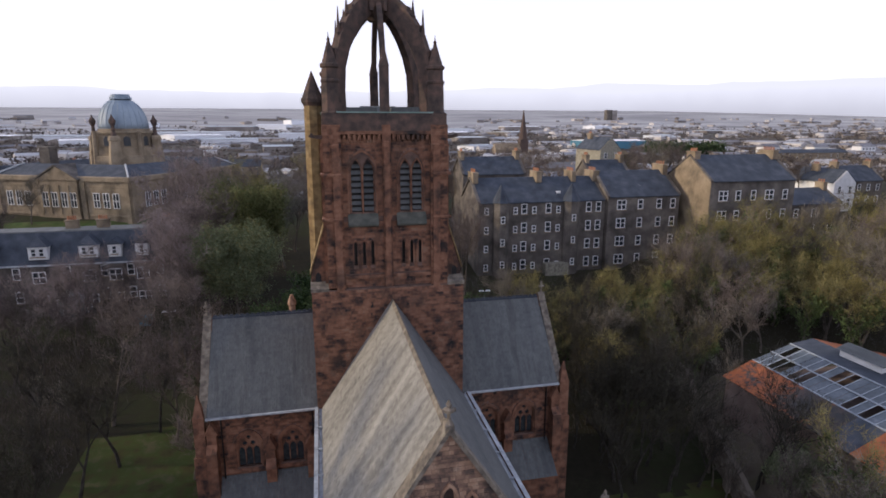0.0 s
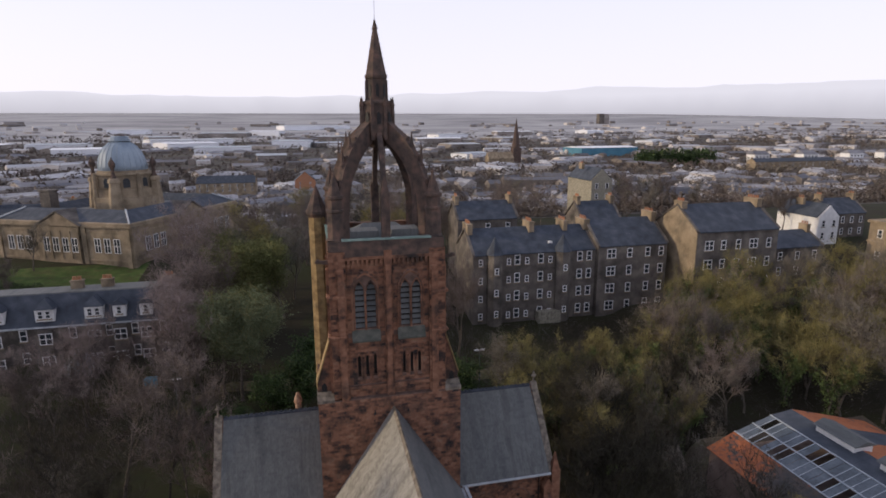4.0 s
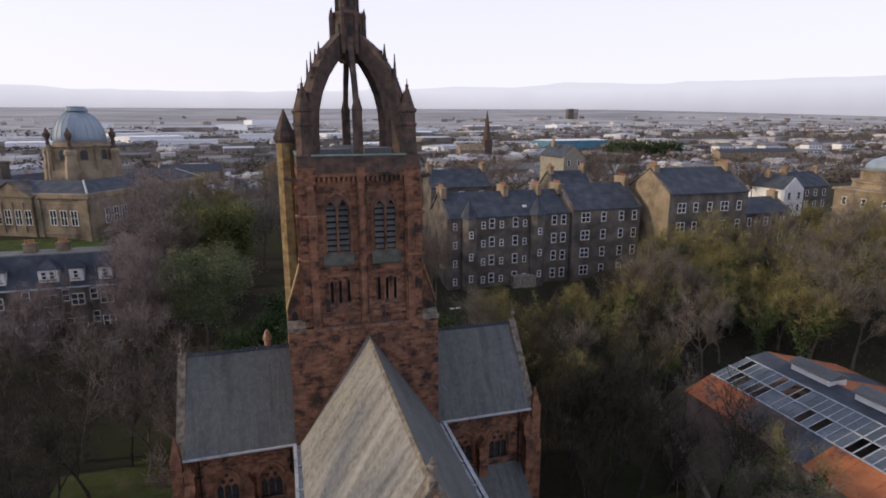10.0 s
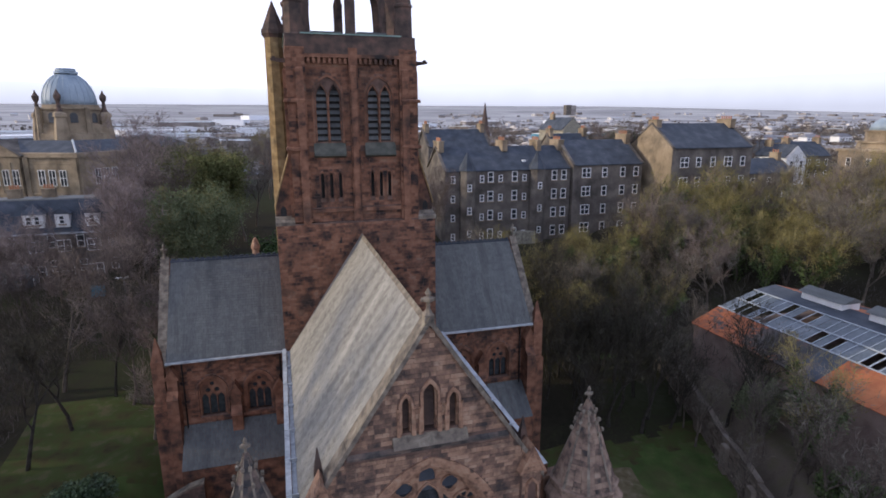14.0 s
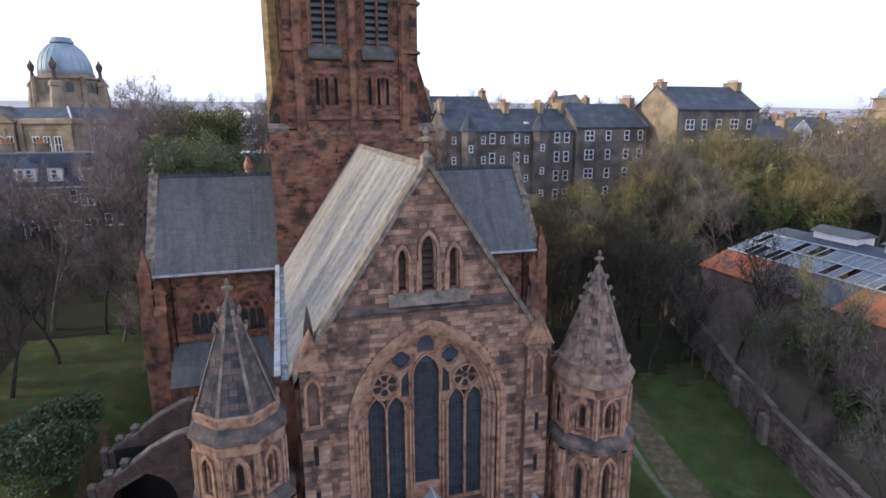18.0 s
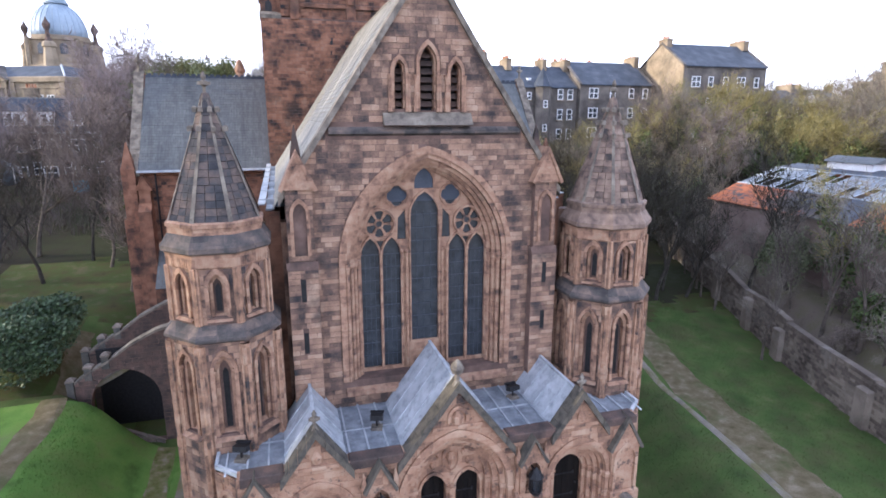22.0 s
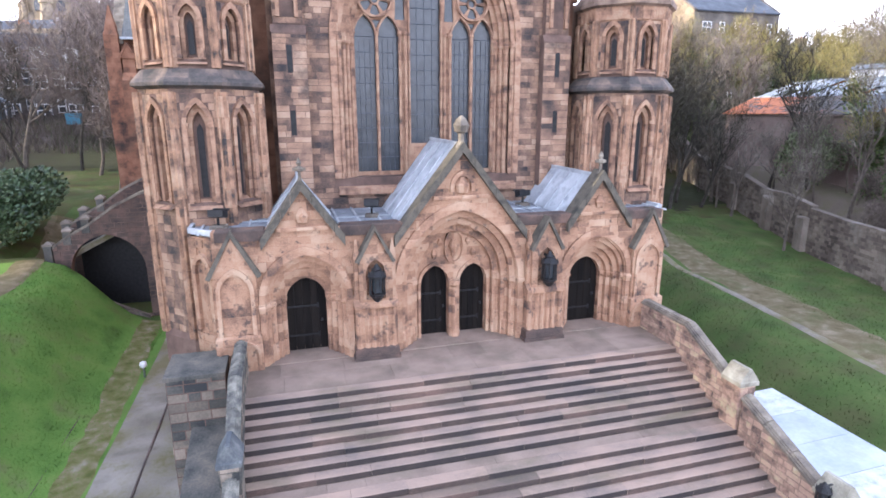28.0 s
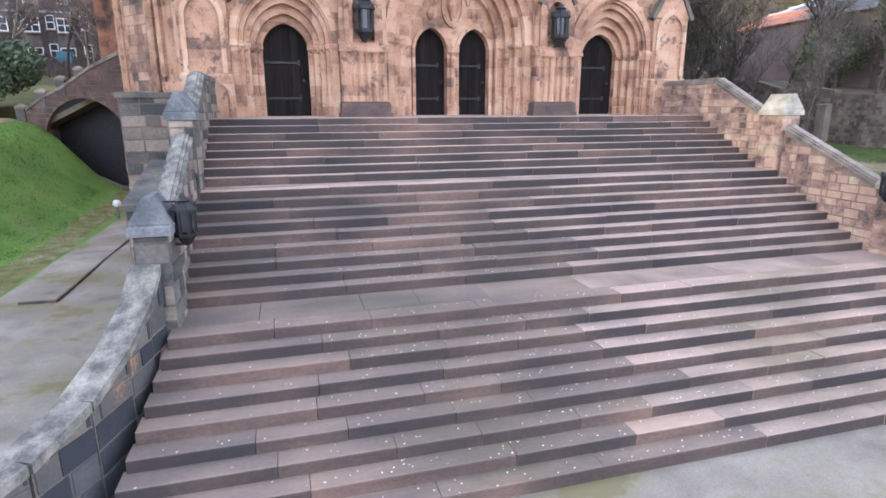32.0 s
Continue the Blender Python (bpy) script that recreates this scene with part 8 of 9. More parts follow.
for x, z in ((39.0, 22.2), (56, 23.0)):
    b = bmesh.new()
    box(b, x - 0.4, x + 0.4, 76.6, 77.6, z, z + 0.5)
    part("skylight", fixed(b), M_white, ten)
b = bmesh.new()
box(b, 35.6, 40.2, 73.2, 74.9, 5, 9.4)
part("back_extension", fixed(b), M_palecap, ten, "white-painted ground-floor extension")

# gabled house beside it
hb = thing("tall_house", (0, 0, 0), "tall golden stone house with a broad blank gable and slate roof", "house")
block(hb, 65.3, 83.6, 67.8, 81.4, 8.0, 24.8, 29.2, M_tene)
# golden gable beside the grey front: sunlit and shaded side in the colours
b = bmesh.new()
prism(b, [(67.8, 8.0), (81.4, 8.0), (81.4, 24.8), (74.6, 29.1), (67.8, 24.8)], "x", 65.12, 65.3)
part("gable_wall", fixed(b), M_sand, hb, "golden stone blank gable")
chimney(hb, 65.9, 74.6, 28.4, 0.6, 1.3, 1.5, 4)
chimney(hb, 82.9, 74.6, 28.4, 0.6, 1.9, 1.6, 5)
for row in range(4):
    for x, k in ((68.0, "wide"), (71.2, "tall"), (74.5, "tall"), (78.0, "wide"), (81.5, "tall")):
        window(hb, k, x, 67.75, 9.9 + 3.75 * row)
# lower houses around
def cottage(x0, x1, y0, y1, base, eave, ridge, mat, label, along="x", nwin=3, stacks=2):
    e = thing("house", (0, 0, 0), label, "house")
    block(e, x0, x1, y0, y1, base, eave, ridge, mat, along)
    for k in range(nwin):
        window(e, "tall", x0 + (x1 - x0) * (k + 0.5) / nwin, y0 - 0.05, eave - 2.8)
        window(e, "tall", x0 + (x1 - x0) * (k + 0.5) / nwin, y0 - 0.05, eave - 6.2)
    for k in range(stacks):
        chimney(e, x0 + 0.6 if k == 0 else x1 - 0.6, (y0 + y1) / 2, ridge - 0.6, 0.45, 1.2, 1.8, 3)
    return e


cottage(25, 39, 95, 104, 9, 24.5, 28.0, M_tene, "grey stone house with slate roof behind the tenement")
cottage(56, 66, 97, 106, 10, 23.0, 26.8, M_tene, "stone house with slate roof and red chimney pots")
cottage(85, 92.5, 148, 166, 12, 27.0, 31.0, M_palecap, "tall pale stone house with a sunlit gable", "y", 2, 1)
cottage(86, 104, 76, 86, 9, 18.6, 21.4, M_tene, "low stone house with dull red roof behind trees", "x", 4)
cottage(131.5, 138.5, 103.5, 118.0, 9, 19.6, 23.0, M_white, "white-rendered gabled house among bare trees", "y", 2, 1)
cottage(140, 153, 108, 118, 9, 19.5, 23.4, M_tene, "stone house with dark slate roof", "x", 4)
cottage(-92, -72, 150, 160, 10, 20, 24, M_tene, "stone villa with slate roof among trees", "x", 4)

# small domed observatory building
ob_e = thing("observatory", (0, 0, 0), "golden stone domed observatory tower", "building")
b = bmesh.new()
box(b, 119, 158, 64, 78.4, 10, 22.9)
box(b, 118.6, 158.4, 63.6, 78.8, 22.9, 23.5, 0.15)
box(b, 118.8, 158.2, 63.8, 78.6, 18.4, 18.8, 0.1)
part("wall", fixed(b), M_sand, ob_e)
b = bmesh.new()
tower_of(b, 128, 72, [(23.4, 7.9), (24.8, 7.7), (24.8, 8.1), (25.2, 8.1), (25.2, 6.4), (27.3, 6.4), (27.3, 6.8), (27.6, 6.8)], 8)
part("drum", fixed(b), M_sand, ob_e)
b = bmesh.new()
tower_of(b, 128, 72, [(27.6, 5.6), (28.8, 5.3), (29.8, 4.3), (30.5, 2.6), (30.9, 0.7), (31.0, 0.1)], 24)
part("dome", fixed(b), M_copper, ob_e, smooth=True)
for k in range(3):
    window(ob_e, "tall", 118.95, 66.5 + 4.6 * k, 19.6, -math.pi / 2)
    window(ob_e, "tall", 118.95, 66.5 + 4.6 * k, 14.6, -math.pi / 2)

# ---- domed institution on the hill ----
HALL = (-54.5, 140.8, 12.0)
ins = thing("domed_hall", HALL, "golden sandstone hall with a grey ribbed dome and pediments", "hall")
ins.matrix_world = Matrix.Translation(HALL) @ Matrix.Rotation(radians(-25), 4, "Z")
AX, AY = 18.6, 21.2
b = bmesh.new()
box(b, -AX, AX, -AY, AY, -3, 10.6)
part("wall", fixed(b), M_sand, ins)
b = bmesh.new()
box(b, -AX - 0.5, AX + 0.5, -AY - 0.5, AY + 0.5, 10.6, 11.0)
box(b, -AX - 0.25, AX + 0.25, -AY - 0.25, AY + 0.25, 11.0, 11.7, 0.2)
box(b, -AX - 0.2, AX + 0.2, -AY - 0.2, AY + 0.2, 2.6, 3.0, 0.1)
box(b, -AX - 0.12, AX + 0.12, -AY - 0.12, AY + 0.12, 9.3, 9.5, 0.05)
part("cornice", fixed(b), M_sand, ins)
# slate roofs: four hipped wings round a lower court, their hips sheathed in pale lead
RW = 9.0
for x0, x1, y0, y1, along in ((-AX, AX, -AY, -AY + RW, "x"), (-AX, AX, AY - RW, AY, "x"), (AX - RW, AX, -AY, AY, "y"), (-AX, -AX + RW, -AY, AY, "y")):
    b = bmesh.new()
    tri_roof(b, x0 + 0.2, x1 - 0.2, y0 + 0.2, y1 - 0.2, 11.6, 14.1, along, hip=RW / 2)
    part("roof", fixed(b), M_roof, ins, "blue-grey slate roof")
b = bmesh.new()
box(b, -AX + RW - 0.3, AX - RW + 0.3, -AY + RW - 0.3, AY - RW + 0.3, 11.0, 12.4)
part("flat_roof", fixed(b), M_slate, ins)
for sx in (-1, 1):
    for sy in (-1, 1):
        v, f = [], []
        tube(v, f, Vector((sx * AX, sy * AY, 11.7)), Vector((sx * (AX - RW / 2), sy * (AY - RW / 2), 14.2)), 0.22, 0.22, 5)
        ob = new("lead_hip", mesh_of("lead_hip", v, f, M_lead))
        ob.parent = ins
for turn, A, half in ((0, AY, AX), (90, AX, AY)):
    R = Matrix.Rotation(radians(turn), 4, "Z")
    b = bmesh.new()
    prism(b, [(-5.6, 10.8), (5.6, 10.8), (0, 13.9)], "y", -A - 0.9, -A + 4.6)
    box(b, -5.2, 5.2, -A - 0.6, -A, -3, 10.7)
    for x in (-half + 0.7, -6.2, 6.2, half - 0.7):
        box(b, x - 0.6, x + 0.6, -A - 0.35, -A, -3, 10.6)
    for x in (-5.0, -2.7, 0, 2.7, 5.0):
        box(b, x - 0.25, x + 0.25, -A - 0.8, -A - 0.5, 3.0, 9.6)
    bmesh.ops.transform(b, matrix=R, verts=b.verts[:])
    pd = pieces("pediment_stone", b, M_sand, ins)[0]
    b = bmesh.new()
    for s in (-1, 1):
        prism(b, [(s * 6.0, 10.8), (0, 14.0), (0, 14.35), (s * 6.2, 11.0)], "y", -A - 1.1, -A + 4.8)
    bmesh.ops.transform(b, matrix=R, verts=b.verts[:])
    part("pediment_cornice", fixed(b), M_tene, pd)
    for g in (-(half + 5.6) / 2, 0, (half + 5.6) / 2):
        for d in (-3.85, -1.35, 1.35, 3.85) if g == 0 else (-2.6, 0, 2.6):
            y = -A - (0.66 if g == 0 else 0.06)
            p = R @ Vector((g + d, y, 4.6))
            window(ins, "arched", p.x, p.y, p.z, radians(turn))


def up(z):
    return 26.2 + (z - 25.2) * 1.07


b = bmesh.new()
tower_of(b, 0, 0, [(up(z), r * 1.07) for z, r in ((9.5, 7.6), (15.0, 7.6), (15.2, 7.0), (17.0, 6.9), (17.0, 6.2), (20.2, 6.3), (20.3, 6.8), (20.7, 6.8), (20.8, 6.0), (21.4, 5.9))], 8)
dr = part("drum", fixed(b), M_sand, ins, "octagonal stone drum")
for k in range(8):
    a = math.pi / 8 + k * math.pi / 4
    x, y = 7.4 * math.cos(a), 7.4 * math.sin(a)
    b = bmesh.new()
    rings_ = [(12, 0.9), (20.4, 0.55), (20.5, 0.7), (20.9, 0.45)] if k % 2 else [(12, 1.9), (15.5, 1.6), (18.6, 1.2), (18.7, 1.5), (19.4, 1.4), (19.8, 1.0)]
    tower_of(b, x, y, [(up(z), r) for z, r in rings_], 6)
    part("corner_turret", fixed(b), M_sand, dr)
    if k % 2 == 0:
        b = bmesh.new()
        tower_of(b, x, y, [(up(z), r) for z, r in ((19.7, 0.9), (20.6, 0.5), (22.0, 0.4), (22.6, 0.75), (23.3, 0.85), (23.8, 0.5), (24.2, 0.25), (24.7, 0.1))], 8)
        part("urn", fixed(b), M_dark, dr, "dark carved stone urn")
for k in range(8):
    a = k * math.pi / 4
    b = bmesh.new()
    prism(b, opening(0, 0.8, up(17.4), up(18.9), 0.8, 5), "y", -6.27, -6.2)
    bmesh.ops.transform(b, matrix=Matrix.Rotation(a, 4, "Z"), verts=b.verts[:])
    part("pane", fixed(b), M_glass, dr)
rings = [(up(z), r * 0.98) for z, r in ((21.3, 5.9), (22.6, 5.85), (24.2, 5.5), (25.6, 4.9), (26.8, 4.05), (27.7, 3.0), (28.2, 2.1))]
b = bmesh.new()
tower_of(b, 0, 0, rings, 32)
dm = part("dome", fixed(b), M_copper, ins, "grey-blue ribbed metal dome", smooth=True)
for k in range(24):
    a = 2 * math.pi * k / 24
    v, f = [], []
    for (z0, r0), (z1, r1) in zip(rings, rings[1:]):
        tube(v, f, Vector((r0 * math.cos(a), r0 * math.sin(a), z0)), Vector((r1 * math.cos(a), r1 * math.sin(a), z1)), 0.1, 0.1, 4)
    ob = new("rib", mesh_of("rib", v, f, M_copper))
    ob.parent = dm
b = bmesh.new()
tower_of(b, 0, 0, [(29.5, 2.6), (30.0, 2.6), (30.1, 2.2), (30.6, 2.2), (30.75, 2.0)], 16)
part("dome_cap", fixed(b), M_copper, ins)
for x, y in ((-12, -12), (-12, 6)):
    b = bmesh.new()
    box(b, x - 1.5, x + 1.5, y - 1.2, y + 1.2, 11.8, 17.5, 0.3)
    box(b, x - 1.7, x + 1.7, y - 1.4, y + 1.4, 17.4, 17.9, 0.1)
    part("chimney", fixed(b), M_tene, ins)

# ---- dormered houses below it ----
dh = thing("dormered_terrace", (0, 0, 0), "dark stone terrace with slate mansard roof and white dormers", "house")
b = bmesh.new()
box(b, -58, -29.5, 74.4, 82.6, 3, 13.6)
part("wall", fixed(b), M_tene, dh)
b = bmesh.new()
prism(b, [(74.0, 13.5), (76.4, 18.3), (80.6, 18.3), (82.9, 13.5)], "x", -58.2, -29.3)
part("roof", fixed(b), M_roof, dh)
b = bmesh.new()
box(b, -58, -29.5, 76.5, 80.5, 18.28, 18.5, 0.08)
part("flat_roof", fixed(b), M_slate, dh)
b = bmesh.new()
box(b, -58.2, -29.3, 73.85, 74.1, 13.35, 13.6)
part("gutter", fixed(b), M_lead, dh)
for x, big_bay in ((-55.9, True), (-48.8, True), (-41.7, True), (-37.9, False), (-33.9, False)):
    w = 1.35 if big_bay else 0.95
    b = bmesh.new()
    box(b, x - w, x + w, 74.1, 76.4, 14.4, 16.5)
    d = part("dormer", fixed(b), M_white, dh, "white-painted dormer")
    b = bmesh.new()
    tri_roof(b, x - w - 0.3, x + w + 0.3, 73.7, 77.6, 16.45, 18.0 if big_bay else 17.4, hip=1.0 if big_bay else 0.0)
    part("dormer_roof", fixed(b), M_roof, d)
    for s in (-0.55, 0.55) if big_bay else (0.0,):
        window(dh, "small", x + s, 74.0, 14.9)
    b = bmesh.new()
    prism(b, [(x - 1.5, 74.4), (x - 0.9, 73.5), (x + 0.9, 73.5), (x + 1.5, 74.4)], "z", 3, 13.2)
    part("bay", fixed(b), M_tene, dh)
    window(dh, "wide", x, 73.44, 10.7)
    window(dh, "wide", x, 73.44, 6.8)
for x in (-52.3, -45.2, -39.8, -35.9, -31.6):
    window(dh, "tall", x, 74.33, 11.2)
    window(dh, "tall", x, 74.33, 7.4)
for x in (-45.2, -40.6, -31.0):
    chimney(dh, x, 78.8, 18.3, 0.9, 0.5, 1.4, 4)
con = thing("conservatory", (-43.2, 70.5, 6.2), "small white glazed conservatory", "conservatory")
b = bmesh.new()
tower_of(b, 0, 0, [(0, 2.2), (2.6, 2.2), (4.0, 0.2)], 8)
part("glass", fixed(b), M_glassroof, con)
for k in range(8):
    a = math.pi / 8 + k * math.pi / 4
    v, f = [], []
    tube(v, f, Vector((2.2 * math.cos(a), 2.2 * math.sin(a), 0)), Vector((2.2 * math.cos(a), 2.2 * math.sin(a), 2.6)), 0.08, 0.08, 4)
    tube(v, f, Vector((2.2 * math.cos(a), 2.2 * math.sin(a), 2.6)), Vector((0, 0, 4.05)), 0.08, 0.05, 4)
    ob = new("rib", mesh_of("rib", v, f, M_white))
    ob.parent = con
cottage(-70, -61, 72, 88, 3, 10.5, 14.5, M_white, "white-rendered cottage with grey slate roof", "y", 2, 1)

# ---- derelict shed with a glazed roof ----
shed = thing("derelict_shed", (0, 0, 0), "derelict workshop with rusty orange sheet roof and broken glazing", "shed")
SY0, SY1 = -14.0, 27.8
b = bmesh.new()
box(b, 38.3, 60.5, SY0 + 0.3, SY1 - 0.3, 0.5, 7.3)
part("wall", fixed(b), M_shedwall, shed, "faded pinkish brick wall")


def shed_z(x):
    return lerp_of([(36.8, 6.9), (41.7, 9.0), (46.5, 10.5), (49.5, 10.9), (61, 7.8)], x)


def sheet(x0, x1, mat, name, n, seed):
    r = random.Random(seed)
    for k in range(n):
        y0, y1 = SY0 + (SY1 - SY0) * k / n, SY0 + (SY1 - SY0) * (k + 1) / n - 0.02
        b = bmesh.new()
        prism(b, [(x0, shed_z(x0)), (x1, shed_z(x1)), (x1, shed_z(x1) + 0.06), (x0, shed_z(x0) + 0.06)], "y", y0, y1)
        part(name, fixed(b), mat if r.random() < 0.8 else M_roof, shed)


sheet(38.0, 41.7, M_rust, "roof_sheet", 16, 1)
sheet(46.5, 49.5, M_roof, "roof_sheet", 8, 2)
sheet(49.5, 61.0, M_rust, "roof_sheet", 12, 3)
rg = random.Random(4)
ng = 46
for k in range(ng):
    y0, y1 = SY0 + (SY1 - SY0) * k / ng, SY0 + (SY1 - SY0) * (k + 1) / ng
    for x0, x1 in ((41.7, 44.1), (44.1, 46.5)):
        if rg.random() < 0.74:
            b = bmesh.new()
            add(b, [(x0, y0 + 0.03, shed_z(x0) + 0.02), (x1, y0 + 0.03, shed_z(x1) + 0.02), (x1, y1 - 0.03, shed_z(x1) + 0.02), (x0, y1 - 0.03, shed_z(x0) + 0.02), (x0, y0 + 0.03, shed_z(x0)), (x1, y0 + 0.03, shed_z(x1)), (x1, y1 - 0.03, shed_z(x1)), (x0, y1 - 0.03, shed_z(x0))], [(0, 1, 2, 3), (7, 6, 5, 4), (0, 4, 5, 1), (1, 5, 6, 2), (2, 6, 7, 3), (3, 7, 4, 0)])
            part("pane", fixed(b), M_glassroof, shed)
    if rg.random() < 0.85:
        b = bmesh.new()
        prism(b, [(41.6, shed_z(41.6) + 0.03), (46.6, shed_z(46.6) + 0.03), (46.6, shed_z(46.6) + 0.1), (41.6, shed_z(41.6) + 0.1)], "y", y0 - (0.09 if rg.random() < 0.2 else 0.03), y0 + 0.04)
        part("glazing_bar", fixed(b), M_bar, shed)
for x in (41.7, 44.1, 46.5):
    b = bmesh.new()
    prism(b, [(x - 0.08, shed_z(x) + 0.02), (x + 0.08, shed_z(x) + 0.02), (x + 0.08, shed_z(x) + 0.12), (x - 0.08, shed_z(x) + 0.12)], "y", SY0, SY1)
    part("purlin", fixed(b), M_bar, shed)
for y0, y1 in ((18.6, 23.3), (11.0, 15.8)):
    b = bmesh.new()
    box(b, 48.4, 50.8, y0, y1, 10.5, 11.6)
    r_l = part("roof_lantern", fixed(b), M_white, shed, "white-sided raised roof lantern")
    b = bmesh.new()
    tri_roof(b, 48.1, 51.1, y0 - 0.3, y1 + 0.3, 11.55, 12.1)
    part("lantern_roof", fixed(b), M_slate, r_l)

# ---- lane lamps ----
def street_lamp(x, y, top):
    e = thing("street_lamp", (x, y, ground_z(x, y)), "tall grey lamp post with twin white heads", "street lamp", "street lamps")
    h = top - ground_z(x, y)
    b = bmesh.new()
    tower_of(b, 0, 0, [(0, 0.12), (1.2, 0.1), (1.25, 0.07), (h, 0.05)], 8)
    part("post", fixed(b), M_slate, e)
    for s in (-1, 1):
        b = bmesh.new()
        box(b, *sorted((s * 0.15, s * 0.85)), -0.16, 0.16, h - 0.05, h + 0.1, 0.03)
        part("head", fixed(b), M_white, e)


street_lamp(-25.9, 55.4, 10.5)
street_lamp(18.3, 55.5, 10.5)
bin_e = thing("wheelie_bin", (-31.5, 64, ground_z(-31.5, 64)), "blue plastic wheelie bin beside the lane", "bin")
b = bmesh.new()
box(b, -0.8, 0.8, -0.5, 0.5, 0.15, 1.5, 0.05)
part("body", fixed(b), M_blue, bin_e)
b = bmesh.new()
prism(b, [(-0.55, 1.45), (0.55, 1.5), (0.55, 1.6), (-0.55, 1.55)], "x", -0.85, 0.85)
part("lid", fixed(b), M_blue, bin_e)

# ---- the town on the plain ----
def far_box(v, f, m, x, y, w, d, h, turn, roof, kinds):
    z = ground_z(x, y) - 1
    c, s = math.cos(turn), math.sin(turn)
    P = lambda a, q, zz: (x + a * c - q * s, y + a * s + q * c, zz)
    k = len(v)
    v += [P(-w, -d, z), P(w, -d, z), P(w, d, z), P(-w, d, z), P(-w, -d, z + h), P(w, -d, z + h), P(w, d, z + h), P(-w, d, z + h), P(-w, 0, z + h + roof), P(w, 0, z + h + roof)]
    f += [(k, k + 1, k + 5, k + 4), (k + 1, k + 2, k + 6, k + 9, k + 5), (k + 2, k + 3, k + 7, k + 6), (k + 3, k, k + 4, k + 8, k + 7), (k + 4, k + 5, k + 9, k + 8), (k + 6, k + 7, k + 8, k + 9)]
    m += [0, 0, 0, 0, 1, 1]


rf = random.Random(21)
v, f, m, town = [], [], [], []
for _ in range(1250):
    y = 260 * math.exp(rf.random() ** 0.8 * 2.3)
    x = rf.uniform(-0.85, 1.55) * (y + 30)
    if 560 < y < 640 and 200 < x < 420:
        continue
    big_one = rf.random() < (0.14 if y < 600 else 0.3)
    w, d, h = (rf.uniform(14, 38), rf.uniform(9, 18), rf.uniform(5, 9)) if big_one else (rf.uniform(5, 16), rf.uniform(4, 6), rf.uniform(4.5, 9))
    turn = rf.choice((0.1, 0.5, 1.3, 1.8, -0.3)) + rf.gauss(0, 0.1)
    pitch = rf.uniform(1.5, 3.5)
    if y > 420 or len(town) >= 190:
        far_box(v, f, m, x, y, w, d, h, turn, pitch, m)
    else:
        town.append((x, y, w, d, h, turn, pitch))
me = bpy.data.meshes.new("distant_houses")
me.from_pydata(v, [], f)
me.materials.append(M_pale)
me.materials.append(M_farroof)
me.polygons.foreach_set("material_index", m)
tagged(new("distant_houses", me), "distant houses and works of the town", "houses", kind="stuff")
for x, y, w, d, h, turn, pitch in town:
    e = thing("town_house", (x, y, ground_z(x, y) - 1), "town building with stone walls and a pitched grey roof", "house", "houses at the foot of the hill")
    e.matrix_world = Matrix.Translation((x, y, ground_z(x, y) - 1)) @ Matrix.Rotation(turn, 4, "Z")
    b = bmesh.new()
    box(b, -w, w, -d, d, 0, h)
    part("wall", fixed(b), M_townwall, e)
    b = bmesh.new()
    tri_roof(b, -w - 0.3, w + 0.3, -d - 0.3, d + 0.3, h + 0.01, h + pitch, "x")
    part("roof", fixed(b), M_townroof, e)
    for sx in (-1, 1):
        b = bmesh.new()
        box(b, sx * (w - 0.6) - 0.5, sx * (w - 0.6) + 0.5, -0.9, 0.9, h + pitch - 0.9, h + pitch + 1.3)
        part("chimney", fixed(b), M_townwall, e)
v, f = [], []
for _ in range(8200):
    y = 165 * math.exp(rf.random() ** 0.8 * 2.45)
    x = rf.uniform(-0.9, 1.6) * (y + 30)
    if y < 235 and (abs(x) < 30 or (x > 80 and x < 112)):
        continue
    z, s = ground_z(x, y), rf.uniform(3.5, 7.5) * (1 + y / 1500)
    far = y > 700
    near = y < 520
    for _ in range(80 if near else 26 if not far else 16):
        d = Vector((rf.gauss(0, 1) * (2.2 if far else 1), rf.gauss(0, 1), abs(rf.gauss(0, 0.35 if far else 0.8)))).normalized() * s * rf.uniform(0.4, 1.0)
        c = Vector((x, y, z + s * 0.3)) + d
        a, e = Vector((rf.gauss(0, 1), rf.gauss(0, 1), rf.gauss(0, 1))) * s * (0.06 if near else 0.16 if not far else 0.13), Vector((rf.gauss(0, 1), rf.gauss(0, 1), rf.gauss(0, 0.6))) * s * (0.09 if near else 0.18)
        k = len(v)
        v += [tuple(c - a), tuple(c + a), tuple(c + e)]
        f.append((k, k + 1, k + 2))
tagged(new("distant_woods", mesh_of("distant_woods", v, f, M_farwood)), "distant bare woods and hedgerows", "woods", kind="stuff")


def far_shed(x, y, w, d, h, label, wall_mat=M_whitesheet, roof_mat=M_whitesheet, turn=0.0, pitch=2.5):
    e = thing("warehouse", (x, y, ground_z(x, y)), label, "warehouse", "far warehouses")
    e.matrix_world = Matrix.Translation((x, y, ground_z(x, y))) @ Matrix.Rotation(turn, 4, "Z")
    b = bmesh.new()
    box(b, -w, w, -d, d, -4, h)
    part("wall", fixed(b), wall_mat, e)
    b = bmesh.new()
    tri_roof(b, -w - 1, w + 1, -d - 1, d + 1, h + 0.05, h + pitch, "x")
    part("roof", fixed(b), roof_mat, e)


